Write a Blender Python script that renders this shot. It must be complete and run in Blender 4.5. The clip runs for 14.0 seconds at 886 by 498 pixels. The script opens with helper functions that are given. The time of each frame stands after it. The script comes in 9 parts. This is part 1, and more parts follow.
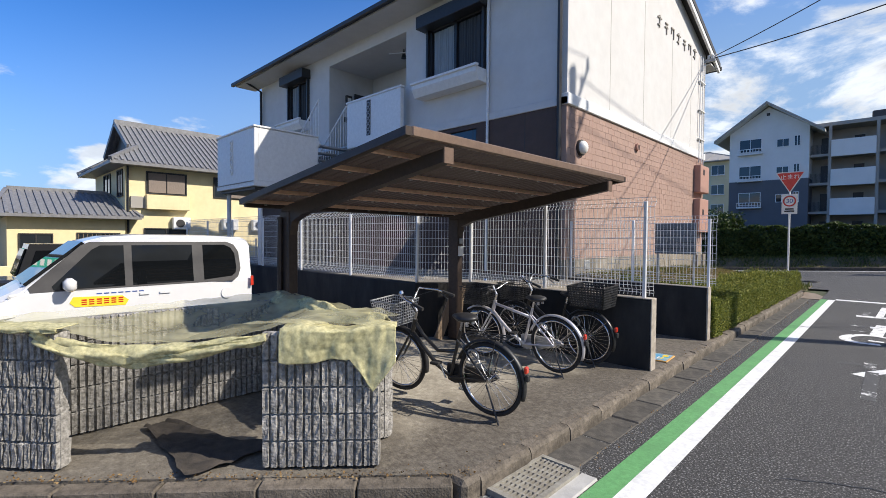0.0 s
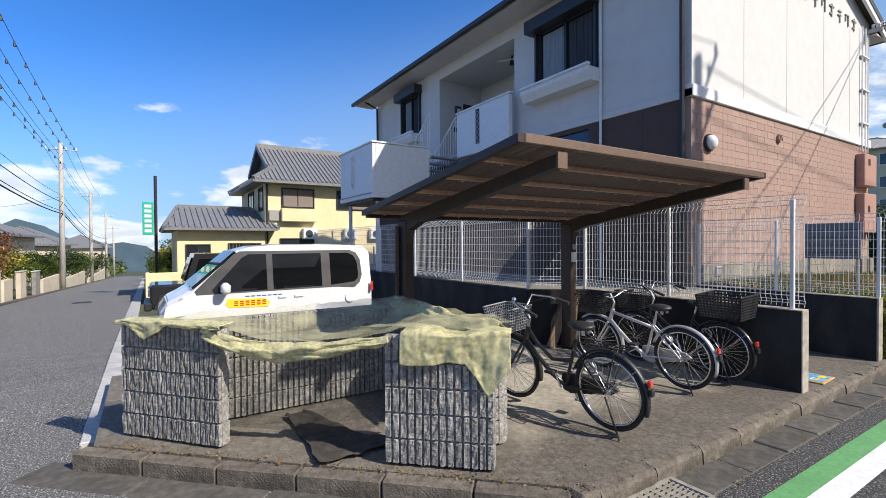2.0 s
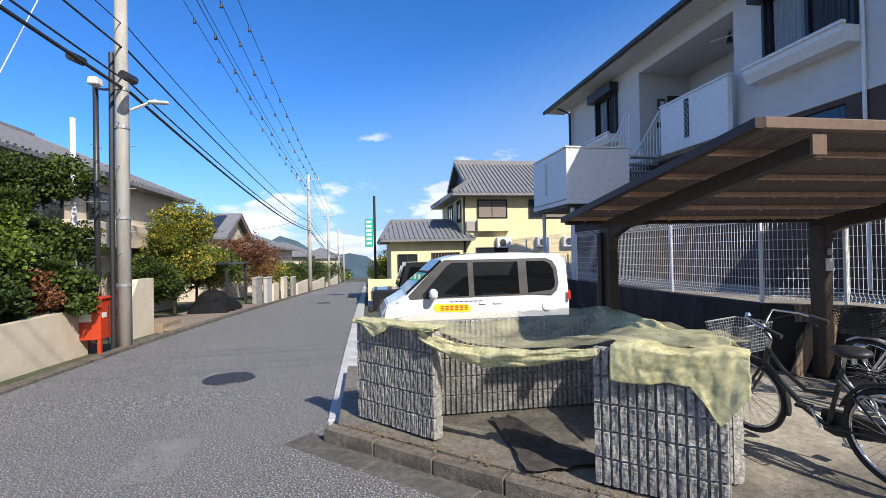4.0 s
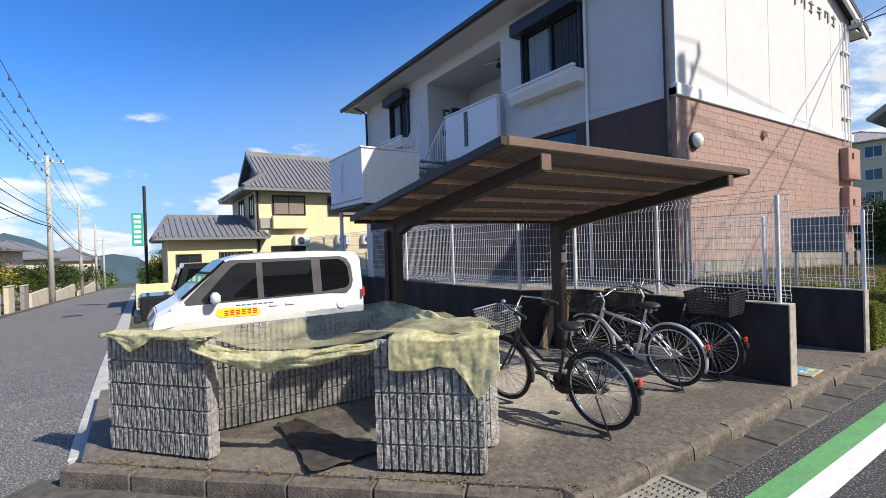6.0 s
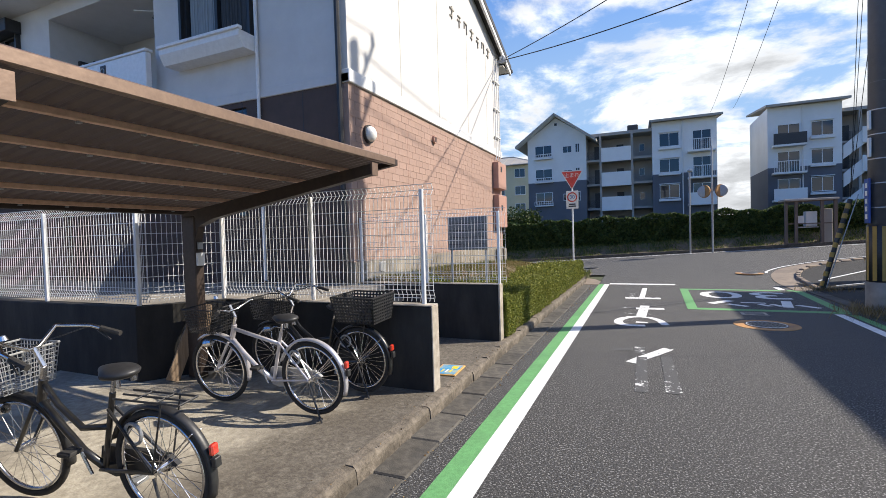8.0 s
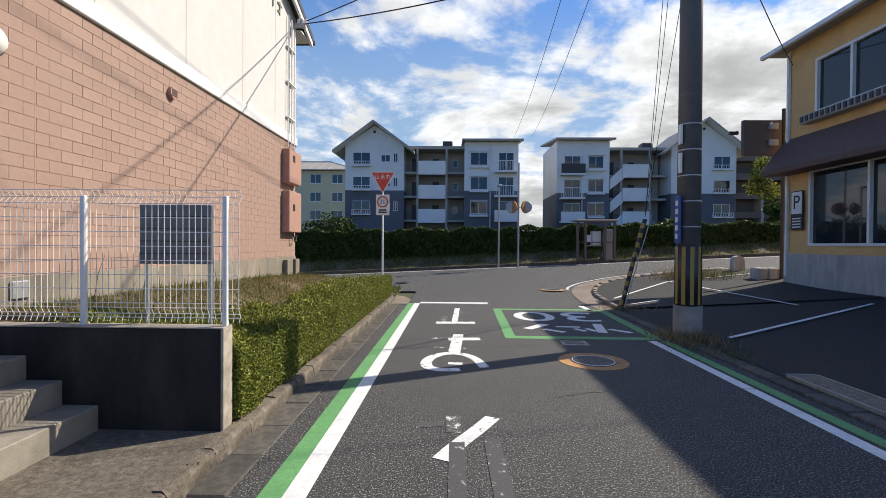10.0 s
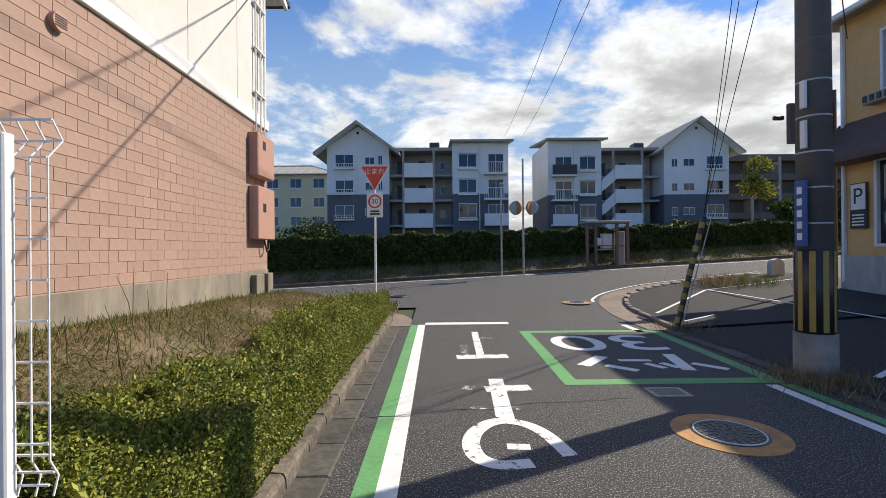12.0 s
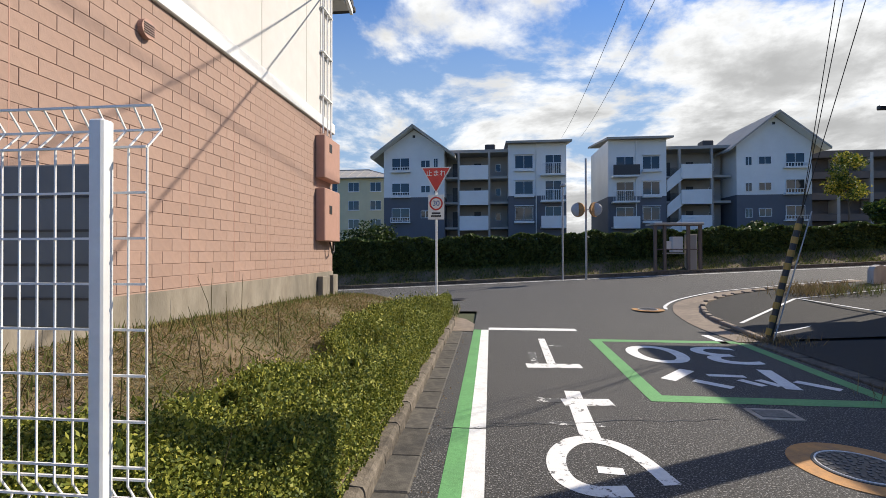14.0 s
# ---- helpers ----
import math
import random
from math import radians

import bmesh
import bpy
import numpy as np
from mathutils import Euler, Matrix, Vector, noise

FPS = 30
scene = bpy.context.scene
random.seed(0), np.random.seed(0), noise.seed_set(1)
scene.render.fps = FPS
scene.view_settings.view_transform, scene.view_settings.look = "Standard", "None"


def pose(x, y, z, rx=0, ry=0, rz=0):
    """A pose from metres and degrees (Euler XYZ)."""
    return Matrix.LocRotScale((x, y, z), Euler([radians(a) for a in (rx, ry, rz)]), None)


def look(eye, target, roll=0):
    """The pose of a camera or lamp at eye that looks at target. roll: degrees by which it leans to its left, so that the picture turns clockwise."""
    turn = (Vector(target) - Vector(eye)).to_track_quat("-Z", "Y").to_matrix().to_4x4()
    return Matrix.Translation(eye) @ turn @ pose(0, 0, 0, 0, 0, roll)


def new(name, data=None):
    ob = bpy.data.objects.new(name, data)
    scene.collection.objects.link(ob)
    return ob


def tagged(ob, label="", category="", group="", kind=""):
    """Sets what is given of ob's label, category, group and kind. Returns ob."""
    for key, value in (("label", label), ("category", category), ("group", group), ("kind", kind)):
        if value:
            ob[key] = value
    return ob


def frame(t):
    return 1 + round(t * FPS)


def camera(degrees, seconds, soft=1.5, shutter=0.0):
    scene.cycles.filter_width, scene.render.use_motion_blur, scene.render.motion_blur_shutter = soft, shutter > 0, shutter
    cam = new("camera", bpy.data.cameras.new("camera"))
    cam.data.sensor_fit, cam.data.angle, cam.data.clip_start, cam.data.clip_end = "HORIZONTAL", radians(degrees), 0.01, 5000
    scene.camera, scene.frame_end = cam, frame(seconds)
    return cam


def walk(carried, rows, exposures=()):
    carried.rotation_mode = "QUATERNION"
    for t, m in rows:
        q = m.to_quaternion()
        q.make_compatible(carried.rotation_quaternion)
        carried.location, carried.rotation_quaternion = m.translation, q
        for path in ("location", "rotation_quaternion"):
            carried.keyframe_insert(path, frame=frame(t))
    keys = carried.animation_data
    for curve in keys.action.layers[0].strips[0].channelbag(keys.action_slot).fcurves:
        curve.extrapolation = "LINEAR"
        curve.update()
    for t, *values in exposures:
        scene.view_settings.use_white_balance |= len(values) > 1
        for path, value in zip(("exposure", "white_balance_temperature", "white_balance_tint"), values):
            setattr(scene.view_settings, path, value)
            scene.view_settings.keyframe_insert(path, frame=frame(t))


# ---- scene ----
cam = camera(87.33, 14.0, soft=0.8)
ROWS = [
    (0.0, -0.015, 0.099, 1.747, 44.11, -1.53, -0.46),
    (0.5, -0.007, 0.102, 1.746, 43.82, -1.47, -0.21),
    (1.0, -0.001, 0.103, 1.747, 43.77, -1.52, 0.10),
    (1.5, 0.010, 0.104, 1.750, 45.91, -1.30, 0.20),
    (2.0, -0.011, 0.048, 1.753, 57.42, -0.78, 0.35),
    (2.5, -0.055, -0.037, 1.756, 71.33, -0.17, 0.96),
    (3.0, -0.065, -0.047, 1.753, 78.99, 0.40, 1.11),
    (3.2, -0.066, -0.047, 1.753, 80.87, 0.58, 1.12),
    (5.3, -0.077, 0.006, 1.760, 77.20, -0.29, 1.80),
    (5.5, -0.059, 0.000, 1.762, 71.81, -0.57, 1.89),
    (6.0, 0.018, 0.092, 1.758, 56.62, -0.40, 1.83),
    (6.5, 0.106, 0.189, 1.750, 47.73, -0.28, 1.85),
    (7.0, 0.009, 0.495, 1.687, 40.92, -1.58, 1.95),
    (7.5, -0.097, 0.998, 1.702, 31.70, -2.32, 2.47),
    (8.0, -0.117, 1.651, 1.704, 23.40, -1.53, 1.67),
    (8.5, -0.177, 2.362, 1.709, 14.43, -0.58, -0.34),
    (9.0, -0.120, 3.109, 1.690, 6.47, -0.71, -0.47),
    (9.2, -0.049, 3.360, 1.683, 5.05, -0.97, -0.40),
    (11.3, -0.628, 6.333, 1.674, -0.74, 0.11, -0.60),
    (11.5, -0.668, 6.545, 1.703, -0.12, 0.00, -0.51),
    (12.0, -0.869, 6.971, 1.720, -0.66, 0.04, 0.47),
    (12.5, -1.002, 7.193, 1.725, -2.86, 0.00, 0.92),
    (13.0, -1.051, 7.215, 1.722, -4.68, -0.18, 0.69),
    (13.5, -1.072, 7.215, 1.724, -5.09, 0.17, 0.26),
    (14.0, -1.115, 7.215, 1.722, 5.86, 0.40, 0.12),
]
walk(cam, [(t, pose(x, y, z, 90 + pitch, roll, yaw)) for t, x, y, z, yaw, pitch, roll in ROWS],
     exposures=[(0, 0.43, 6550, 10), (1.6, 0.43, 6550, 10), (2.8, 0.54, 6450, 10), (5.4, 0.54, 6450, 10), (6.4, 0.44, 6550, 10), (7.3, 0.62, 6650, 10), (8.1, 0.68, 6800, 10), (8.9, 0.46, 6900, 10), (11.5, 0.43, 7050, 10), (14, 0.43, 7050, 10)])

# ---- light ----
SUN_DIR = Vector((0.68, 0.36, 0.64)).normalized()
sun_el = math.asin(SUN_DIR.z)
world = bpy.data.worlds.new("sky")
scene.world = world
world.use_nodes = True
wn, wl = world.node_tree.nodes, world.node_tree.links
wn.clear()
sky = wn.new("ShaderNodeTexSky")
sky.sky_type, sky.sun_disc = "NISHITA", False
sky.sun_elevation = sun_el
sky.sun_rotation = math.atan2(SUN_DIR.x, SUN_DIR.y)
sky.air_density, sky.dust_density, sky.ozone_density = 0.9, 0.1, 3.0
hue = wn.new("ShaderNodeHueSaturation")
hue.inputs["Saturation"].default_value = 1.12
hue.inputs["Value"].default_value = 1.25
tint = wn.new("ShaderNodeMix"); tint.data_type = "RGBA"; tint.blend_type = "MULTIPLY"; tint.inputs[0].default_value = 1.0
tint.inputs[7].default_value = (0.84, 1.07, 1.46, 1)
wl.new(sky.outputs[0], tint.inputs[6])
wl.new(tint.outputs[2], hue.inputs["Color"])
# clouds: noise on a plane overhead, so that they crowd together near the horizon
tc = wn.new("ShaderNodeTexCoord")
sep = wn.new("ShaderNodeSeparateXYZ")
wl.new(tc.outputs["Generated"], sep.inputs[0])
zc = wn.new("ShaderNodeMath"); zc.operation = "MAXIMUM"; zc.inputs[1].default_value = 0.0
wl.new(sep.outputs["Z"], zc.inputs[0])
zadd = wn.new("ShaderNodeMath"); zadd.operation = "ADD"; zadd.inputs[1].default_value = 0.22
wl.new(zc.outputs[0], zadd.inputs[0])
comb = wn.new("ShaderNodeCombineXYZ")
for i, ax in enumerate("XY"):
    dv = wn.new("ShaderNodeMath"); dv.operation = "DIVIDE"
    wl.new(sep.outputs[ax], dv.inputs[0]); wl.new(zadd.outputs[0], dv.inputs[1])
    wl.new(dv.outputs[0], comb.inputs[i])
cn = wn.new("ShaderNodeTexNoise")
cn.inputs["Scale"].default_value, cn.inputs["Detail"].default_value, cn.inputs["Roughness"].default_value = 1.45, 13, 0.61
cn.inputs["Distortion"].default_value = 0.25
wl.new(comb.outputs[0], cn.inputs["Vector"])
# more cloud towards the sun's side (+y), open blue sky towards -x
grad = wn.new("ShaderNodeMath"); grad.operation = "MULTIPLY_ADD"
grad.inputs[1].default_value, grad.inputs[2].default_value = 0.118, -0.045
wl.new(sep.outputs["Y"], grad.inputs[0])
gx = wn.new("ShaderNodeMath"); gx.operation = "MULTIPLY_ADD"; gx.inputs[1].default_value = 0.16
wl.new(sep.outputs["X"], gx.inputs[0]); wl.new(grad.outputs[0], gx.inputs[2])
cadd = wn.new("ShaderNodeMath"); cadd.operation = "ADD"
low = wn.new("ShaderNodeMapRange"); low.inputs["From Min"].default_value, low.inputs["From Max"].default_value = 0.03, 0.20
low.inputs["To Min"].default_value, low.inputs["To Max"].default_value = 0.17, 0.0
wl.new(sep.outputs["Z"], low.inputs[0])
gz2 = wn.new("ShaderNodeMath"); gz2.operation = "ADD"
wl.new(gx.outputs[0], gz2.inputs[0]); wl.new(low.outputs[0], gz2.inputs[1])
wl.new(cn.outputs[0], cadd.inputs[0]); wl.new(gz2.outputs[0], cadd.inputs[1])
cov = wn.new("ShaderNodeMapRange")
cov.interpolation_type = "SMOOTHSTEP"
cov.inputs["From Min"].default_value, cov.inputs["From Max"].default_value = 0.505, 0.62
wl.new(cadd.outputs[0], cov.inputs[0])
# thick middles are greyer than the rims
core = wn.new("ShaderNodeMapRange")
core.interpolation_type = "SMOOTHSTEP"
core.inputs["From Min"].default_value, core.inputs["From Max"].default_value = 0.58, 0.72
core.inputs["To Min"].default_value, core.inputs["To Max"].default_value = 1.03, 0.64
wl.new(cadd.outputs[0], core.inputs[0])
ccol = wn.new("ShaderNodeMix"); ccol.data_type = "RGBA"; ccol.blend_type = "MULTIPLY"; ccol.inputs[0].default_value = 1.0
ccol.inputs[6].default_value = (8.7, 9.2, 9.9, 1)
# billows inside the cloud
cn3 = wn.new("ShaderNodeTexNoise")
cn3.inputs["Scale"].default_value, cn3.inputs["Detail"].default_value, cn3.inputs["Roughness"].default_value = 3.4, 8, 0.55
cn3.inputs["Distortion"].default_value = 0.4
wl.new(comb.outputs[0], cn3.inputs["Vector"])
bil = wn.new("ShaderNodeMapRange"); bil.interpolation_type = "SMOOTHSTEP"
bil.inputs["From Min"].default_value, bil.inputs["From Max"].default_value = 0.36, 0.62
bil.inputs["To Min"].default_value, bil.inputs["To Max"].default_value = 0.82, 1.08
wl.new(cn3.outputs[0], bil.inputs[0])
shade = wn.new("ShaderNodeMath"); shade.operation = "MULTIPLY"
wl.new(core.outputs[0], shade.inputs[0]); wl.new(bil.outputs[0], shade.inputs[1])
wl.new(shade.outputs[0], ccol.inputs[7])
cmix = wn.new("ShaderNodeMix"); cmix.data_type = "RGBA"
# a bank of small cumulus low over the horizon
st = wn.new("ShaderNodeMapping"); st.inputs["Scale"].default_value = (1.0, 1.0, 2.6); st.inputs["Location"].default_value = (0.35, 0.1, 0.2)
wl.new(tc.outputs["Generated"], st.inputs[0])
cn2 = wn.new("ShaderNodeTexNoise")
cn2.inputs["Scale"].default_value, cn2.inputs["Detail"].default_value, cn2.inputs["Roughness"].default_value = 4.6, 10, 0.55
wl.new(st.outputs[0], cn2.inputs["Vector"])
band = wn.new("ShaderNodeMapRange"); band.interpolation_type = "SMOOTHSTEP"
band.inputs["From Min"].default_value, band.inputs["From Max"].default_value = 0.26, 0.05
band.inputs["To Min"].default_value, band.inputs["To Max"].default_value = -0.16, 0.07
wl.new(sep.outputs["Z"], band.inputs[0])
c2a = wn.new("ShaderNodeMath"); c2a.operation = "ADD"
wl.new(cn2.outputs[0], c2a.inputs[0]); wl.new(band.outputs[0], c2a.inputs[1])
cov2 = wn.new("ShaderNodeMapRange"); cov2.interpolation_type = "SMOOTHSTEP"
cov2.inputs["From Min"].default_value, cov2.inputs["From Max"].default_value = 0.50, 0.58
cov2.inputs["To Max"].default_value = 0.85
wl.new(c2a.outputs[0], cov2.inputs[0])
cmax = wn.new("ShaderNodeMath"); cmax.operation = "MAXIMUM"
wl.new(cov.outputs[0], cmax.inputs[0]); wl.new(cov2.outputs[0], cmax.inputs[1])
wl.new(cmax.outputs[0], cmix.inputs[0])
haze = wn.new("ShaderNodeMapRange"); haze.interpolation_type = "SMOOTHSTEP"
haze.inputs["From Min"].default_value, haze.inputs["From Max"].default_value = -0.05, 0.38
haze.inputs["To Min"].default_value, haze.inputs["To Max"].default_value = 0.85, 0.0
hz = wn.new("ShaderNodeMath"); hz.operation = "MULTIPLY_ADD"; hz.inputs[1].default_value = -0.28
wl.new(sep.outputs["Y"], hz.inputs[0]); wl.new(sep.outputs["Z"], hz.inputs[2])
wl.new(hz.outputs[0], haze.inputs[0])
hmix = wn.new("ShaderNodeMix"); hmix.data_type = "RGBA"; hmix.inputs[7].default_value = (3.2, 4.8, 7.0, 1)
wl.new(haze.outputs[0], hmix.inputs[0]); wl.new(hue.outputs[0], hmix.inputs[6])
wl.new(hmix.outputs[2], cmix.inputs[6]); wl.new(ccol.outputs[2], cmix.inputs[7])
bg = wn.new("ShaderNodeBackground")
bg.inputs["Strength"].default_value = 0.08
wl.new(cmix.outputs[2], bg.inputs[0])
wo = wn.new("ShaderNodeOutputWorld")
wl.new(bg.outputs[0], wo.inputs[0])

sun_data = bpy.data.lights.new("sun", "SUN")
sun_data.energy, sun_data.angle, sun_data.color = 4.6, radians(0.53), (1.0, 0.93, 0.83)
sun_ob = new("sun", sun_data)
sun_ob.matrix_world = look(SUN_DIR * 50, (0, 0, 0))


# ---- materials ----
def surf(name, c1, c2=None, scale=6.0, rough=0.7, bump=0.15, bscale=80.0, metal=0.0, stain=None, stain_scale=1.2, stain_amt=0.5, rand=0.0, spec=0.5, coat=0.0, stretch=(1, 1, 1), bdist=0.01):
    """Two colours mixed by fine noise, a coarse stain layer, grain as bump, and a variation from object to object."""
    m = bpy.data.materials.new(name)
    m.use_nodes = True
    n, l = m.node_tree.nodes, m.node_tree.links
    b = n["Principled BSDF"]
    c2 = c2 or tuple(v * 0.8 for v in c1)
    co = n.new("ShaderNodeTexCoord")
    mp = n.new("ShaderNodeMapping")
    mp.inputs["Scale"].default_value = stretch
    l.new(co.outputs["Object"], mp.inputs[0])
    n1 = n.new("ShaderNodeTexNoise"); n1.inputs["Scale"].default_value = scale; n1.inputs["Detail"].default_value = 6; n1.inputs["Roughness"].default_value = 0.65
    l.new(mp.outputs[0], n1.inputs["Vector"])
    r1 = n.new("ShaderNodeMapRange"); r1.inputs[1].default_value, r1.inputs[2].default_value = 0.35, 0.65
    l.new(n1.outputs[0], r1.inputs[0])
    mx = n.new("ShaderNodeMix"); mx.data_type = "RGBA"
    mx.inputs[6].default_value, mx.inputs[7].default_value = (*c1, 1), (*c2, 1)
    l.new(r1.outputs[0], mx.inputs[0])
    out = mx.outputs[2]
    if stain:
        n2 = n.new("ShaderNodeTexNoise"); n2.inputs["Scale"].default_value = stain_scale; n2.inputs["Detail"].default_value = 5; n2.inputs["Roughness"].default_value = 0.6
        l.new(mp.outputs[0], n2.inputs["Vector"])
        r2 = n.new("ShaderNodeMapRange"); r2.inputs[1].default_value, r2.inputs[2].default_value = 0.45, 0.7
        r2.inputs[4].default_value = stain_amt
        l.new(n2.outputs[0], r2.inputs[0])
        m2 = n.new("ShaderNodeMix"); m2.data_type = "RGBA"; m2.inputs[7].default_value = (*stain, 1)
        l.new(r2.outputs[0], m2.inputs[0]); l.new(out, m2.inputs[6])
        out = m2.outputs[2]
    if rand:
        oi = n.new("ShaderNodeObjectInfo")
        rr = n.new("ShaderNodeMapRange"); rr.inputs[3].default_value, rr.inputs[4].default_value = 1 - rand, 1 + rand
        l.new(oi.outputs["Random"], rr.inputs[0])
        hs = n.new("ShaderNodeHueSaturation"); l.new(rr.outputs[0], hs.inputs["Value"]); l.new(out, hs.inputs["Color"])
        out = hs.outputs[0]
    l.new(out, b.inputs["Base Color"])
    b.inputs["Roughness"].default_value, b.inputs["Metallic"].default_value = rough, metal
    b.inputs["Specular IOR Level"].default_value = spec
    b.inputs["Coat Weight"].default_value = coat
    b.inputs["Coat Roughness"].default_value = 0.05
    if bump:
        n3 = n.new("ShaderNodeTexNoise"); n3.inputs["Scale"].default_value = bscale; n3.inputs["Detail"].default_value = 3
        l.new(mp.outputs[0], n3.inputs["Vector"])
        bp = n.new("ShaderNodeBump"); bp.inputs["Strength"].default_value = bump; bp.inputs["Distance"].default_value = bdist
        l.new(n3.outputs[0], bp.inputs["Height"]); l.new(bp.outputs[0], b.inputs["Normal"])
    return m


def islands(name, c1, c2, c3, rough=0.6, trans=0.0):
    """Leaves: colour varies from leaf to leaf."""
    m = bpy.data.materials.new(name)
    m.use_nodes = True
    n, l = m.node_tree.nodes, m.node_tree.links
    b = n["Principled BSDF"]
    g = n.new("ShaderNodeNewGeometry")
    cr = n.new("ShaderNodeValToRGB")
    cr.color_ramp.elements[0].color, cr.color_ramp.elements[1].color = (*c1, 1), (*c3, 1)
    e = cr.color_ramp.elements.new(0.5); e.color = (*c2, 1)
    l.new(g.outputs["Random Per Island"], cr.inputs[0])
    l.new(cr.outputs[0], b.inputs["Base Color"])
    b.inputs["Roughness"].default_value = rough
    b.inputs["Specular IOR Level"].default_value = 0.3
    if trans:
        t = n.new("ShaderNodeBsdfTranslucent"); l.new(cr.outputs[0], t.inputs[0])
        ms = n.new("ShaderNodeMixShader"); ms.inputs[0].default_value = trans
        l.new(b.outputs[0], ms.inputs[1]); l.new(t.outputs[0], ms.inputs[2])
        l.new(ms.outputs[0], n["Material Output"].inputs[0])
    return m


def glassy(name, col=(0.02, 0.025, 0.03), rough=0.03, alpha=0.0, spec=0.6):
    m = bpy.data.materials.new(name)
    m.use_nodes = True
    b = m.node_tree.nodes["Principled BSDF"]
    b.inputs["Base Color"].default_value = (*col, 1)
    b.inputs["Roughness"].default_value = rough
    b.inputs["Specular IOR Level"].default_value = spec
    if alpha:
        n, l = m.node_tree.nodes, m.node_tree.links
        t = n.new("ShaderNodeBsdfTransparent"); t.inputs[0].default_value = (*[min(1, c * 1) for c in (0.55, 0.5, 0.42)], 1)
        ms = n.new("ShaderNodeMixShader"); ms.inputs[0].default_value = alpha
        l.new(b.outputs[0], ms.inputs[1]); l.new(t.outputs[0], ms.inputs[2])
        l.new(ms.outputs[0], n["Material Output"].inputs[0])
    return m


ASPHALT = surf("asphalt", (0.084, 0.082, 0.080), (0.003, 0.003, 0.003), 62, 0.85, 1.0, 95, stain=(0.05, 0.049, 0.048), stain_scale=0.5, stain_amt=0.5)
ASPHALT_NEW = surf("new_asphalt", (0.026, 0.026, 0.026), (0.004, 0.004, 0.004), 62, 0.9, 0.9, 110, stain=(0.02, 0.02, 0.02), stain_scale=0.5, stain_amt=0.5)
ASPHALT_OLD = surf("old_asphalt", (0.225, 0.218, 0.207), (0.012, 0.012, 0.012), 58, 0.88, 0.8, 110, stain=(0.14, 0.136, 0.13), stain_scale=0.45, stain_amt=0.7)


def speckle(m, scale, lo_, hi_, col):
    """Pale chips of stone in the surface."""
    n, l = m.node_tree.nodes, m.node_tree.links
    b = n["Principled BSDF"]
    src = b.inputs["Base Color"].links[0].from_socket
    a = n.new("ShaderNodeTexNoise"); a.inputs["Scale"].default_value = scale; a.inputs["Detail"].default_value = 1.0
    l.new(n["Texture Coordinate"].outputs["Object"], a.inputs["Vector"])
    r = n.new("ShaderNodeMapRange"); r.inputs[1].default_value, r.inputs[2].default_value = lo_, hi_
    l.new(a.outputs[0], r.inputs[0])
    mx = n.new("ShaderNodeMix"); mx.data_type = "RGBA"; mx.inputs[7].default_value = (*col, 1)
    l.new(r.outputs[0], mx.inputs[0]); l.new(src, mx.inputs[6]); l.new(mx.outputs[2], b.inputs["Base Color"])


speckle(ASPHALT, 66, 0.59, 0.65, (0.25, 0.245, 0.235))
speckle(ASPHALT_OLD, 62, 0.59, 0.65, (0.42, 0.41, 0.385))
speckle(ASPHALT_NEW, 60, 0.62, 0.70, (0.085, 0.082, 0.078))
PATCH = surf("patch_asphalt", (0.27, 0.262, 0.248), (0.06, 0.058, 0.056), 58, 0.88, 0.8, 110, stain=(0.20, 0.195, 0.19), stain_scale=3.0, stain_amt=0.9)
CONCRETE = surf("concrete", (0.30, 0.27, 0.225), (0.20, 0.18, 0.15), 3, 0.85, 0.25, 60, stain=(0.12, 0.105, 0.085), stain_scale=0.7, stain_amt=0.7)
# stained concrete, darkened further: the shade on these walls is in the colour
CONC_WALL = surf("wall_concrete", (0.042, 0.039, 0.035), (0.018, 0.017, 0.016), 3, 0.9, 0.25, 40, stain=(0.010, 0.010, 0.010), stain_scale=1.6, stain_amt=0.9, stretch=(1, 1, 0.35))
# the apron is clean where the roof keeps traffic off, grimy along the kerb and in the refuse corner
APRON = surf("apron_concrete", (0.45, 0.41, 0.33), (0.28, 0.25, 0.20), 16, 0.85, 0.6, 45, stain=(0.15, 0.13, 0.10), stain_scale=1.3, stain_amt=0.75)
_n, _l = APRON.node_tree.nodes, APRON.node_tree.links
_b = _n["Principled BSDF"]
_src = _b.inputs["Base Color"].links[0].from_socket
_sp = _n.new("ShaderNodeSeparateXYZ"); _l.new(_n["Texture Coordinate"].outputs["Object"], _sp.inputs[0])
_nz = _n.new("ShaderNodeTexNoise"); _nz.inputs["Scale"].default_value = 2.2; _nz.inputs["Detail"].default_value = 6
_l.new(_n["Texture Coordinate"].outputs["Object"], _nz.inputs["Vector"])
_ma = _n.new("ShaderNodeMath"); _ma.operation = "MULTIPLY_ADD"; _ma.inputs[1].default_value = 0.9
_l.new(_nz.outputs[0], _ma.inputs[0]); _l.new(_sp.outputs["X"], _ma.inputs[2])
_rk = _n.new("ShaderNodeMapRange"); _rk.interpolation_type = "SMOOTHSTEP"; _rk.inputs[1].default_value, _rk.inputs[2].default_value = -2.95, -2.10
_l.new(_ma.outputs[0], _rk.inputs[0])
_my = _n.new("ShaderNodeMath"); _my.operation = "MULTIPLY_ADD"; _my.inputs[1].default_value = 0.6
_l.new(_nz.outputs[0], _my.inputs[0]); _l.new(_sp.outputs["Y"], _my.inputs[2])
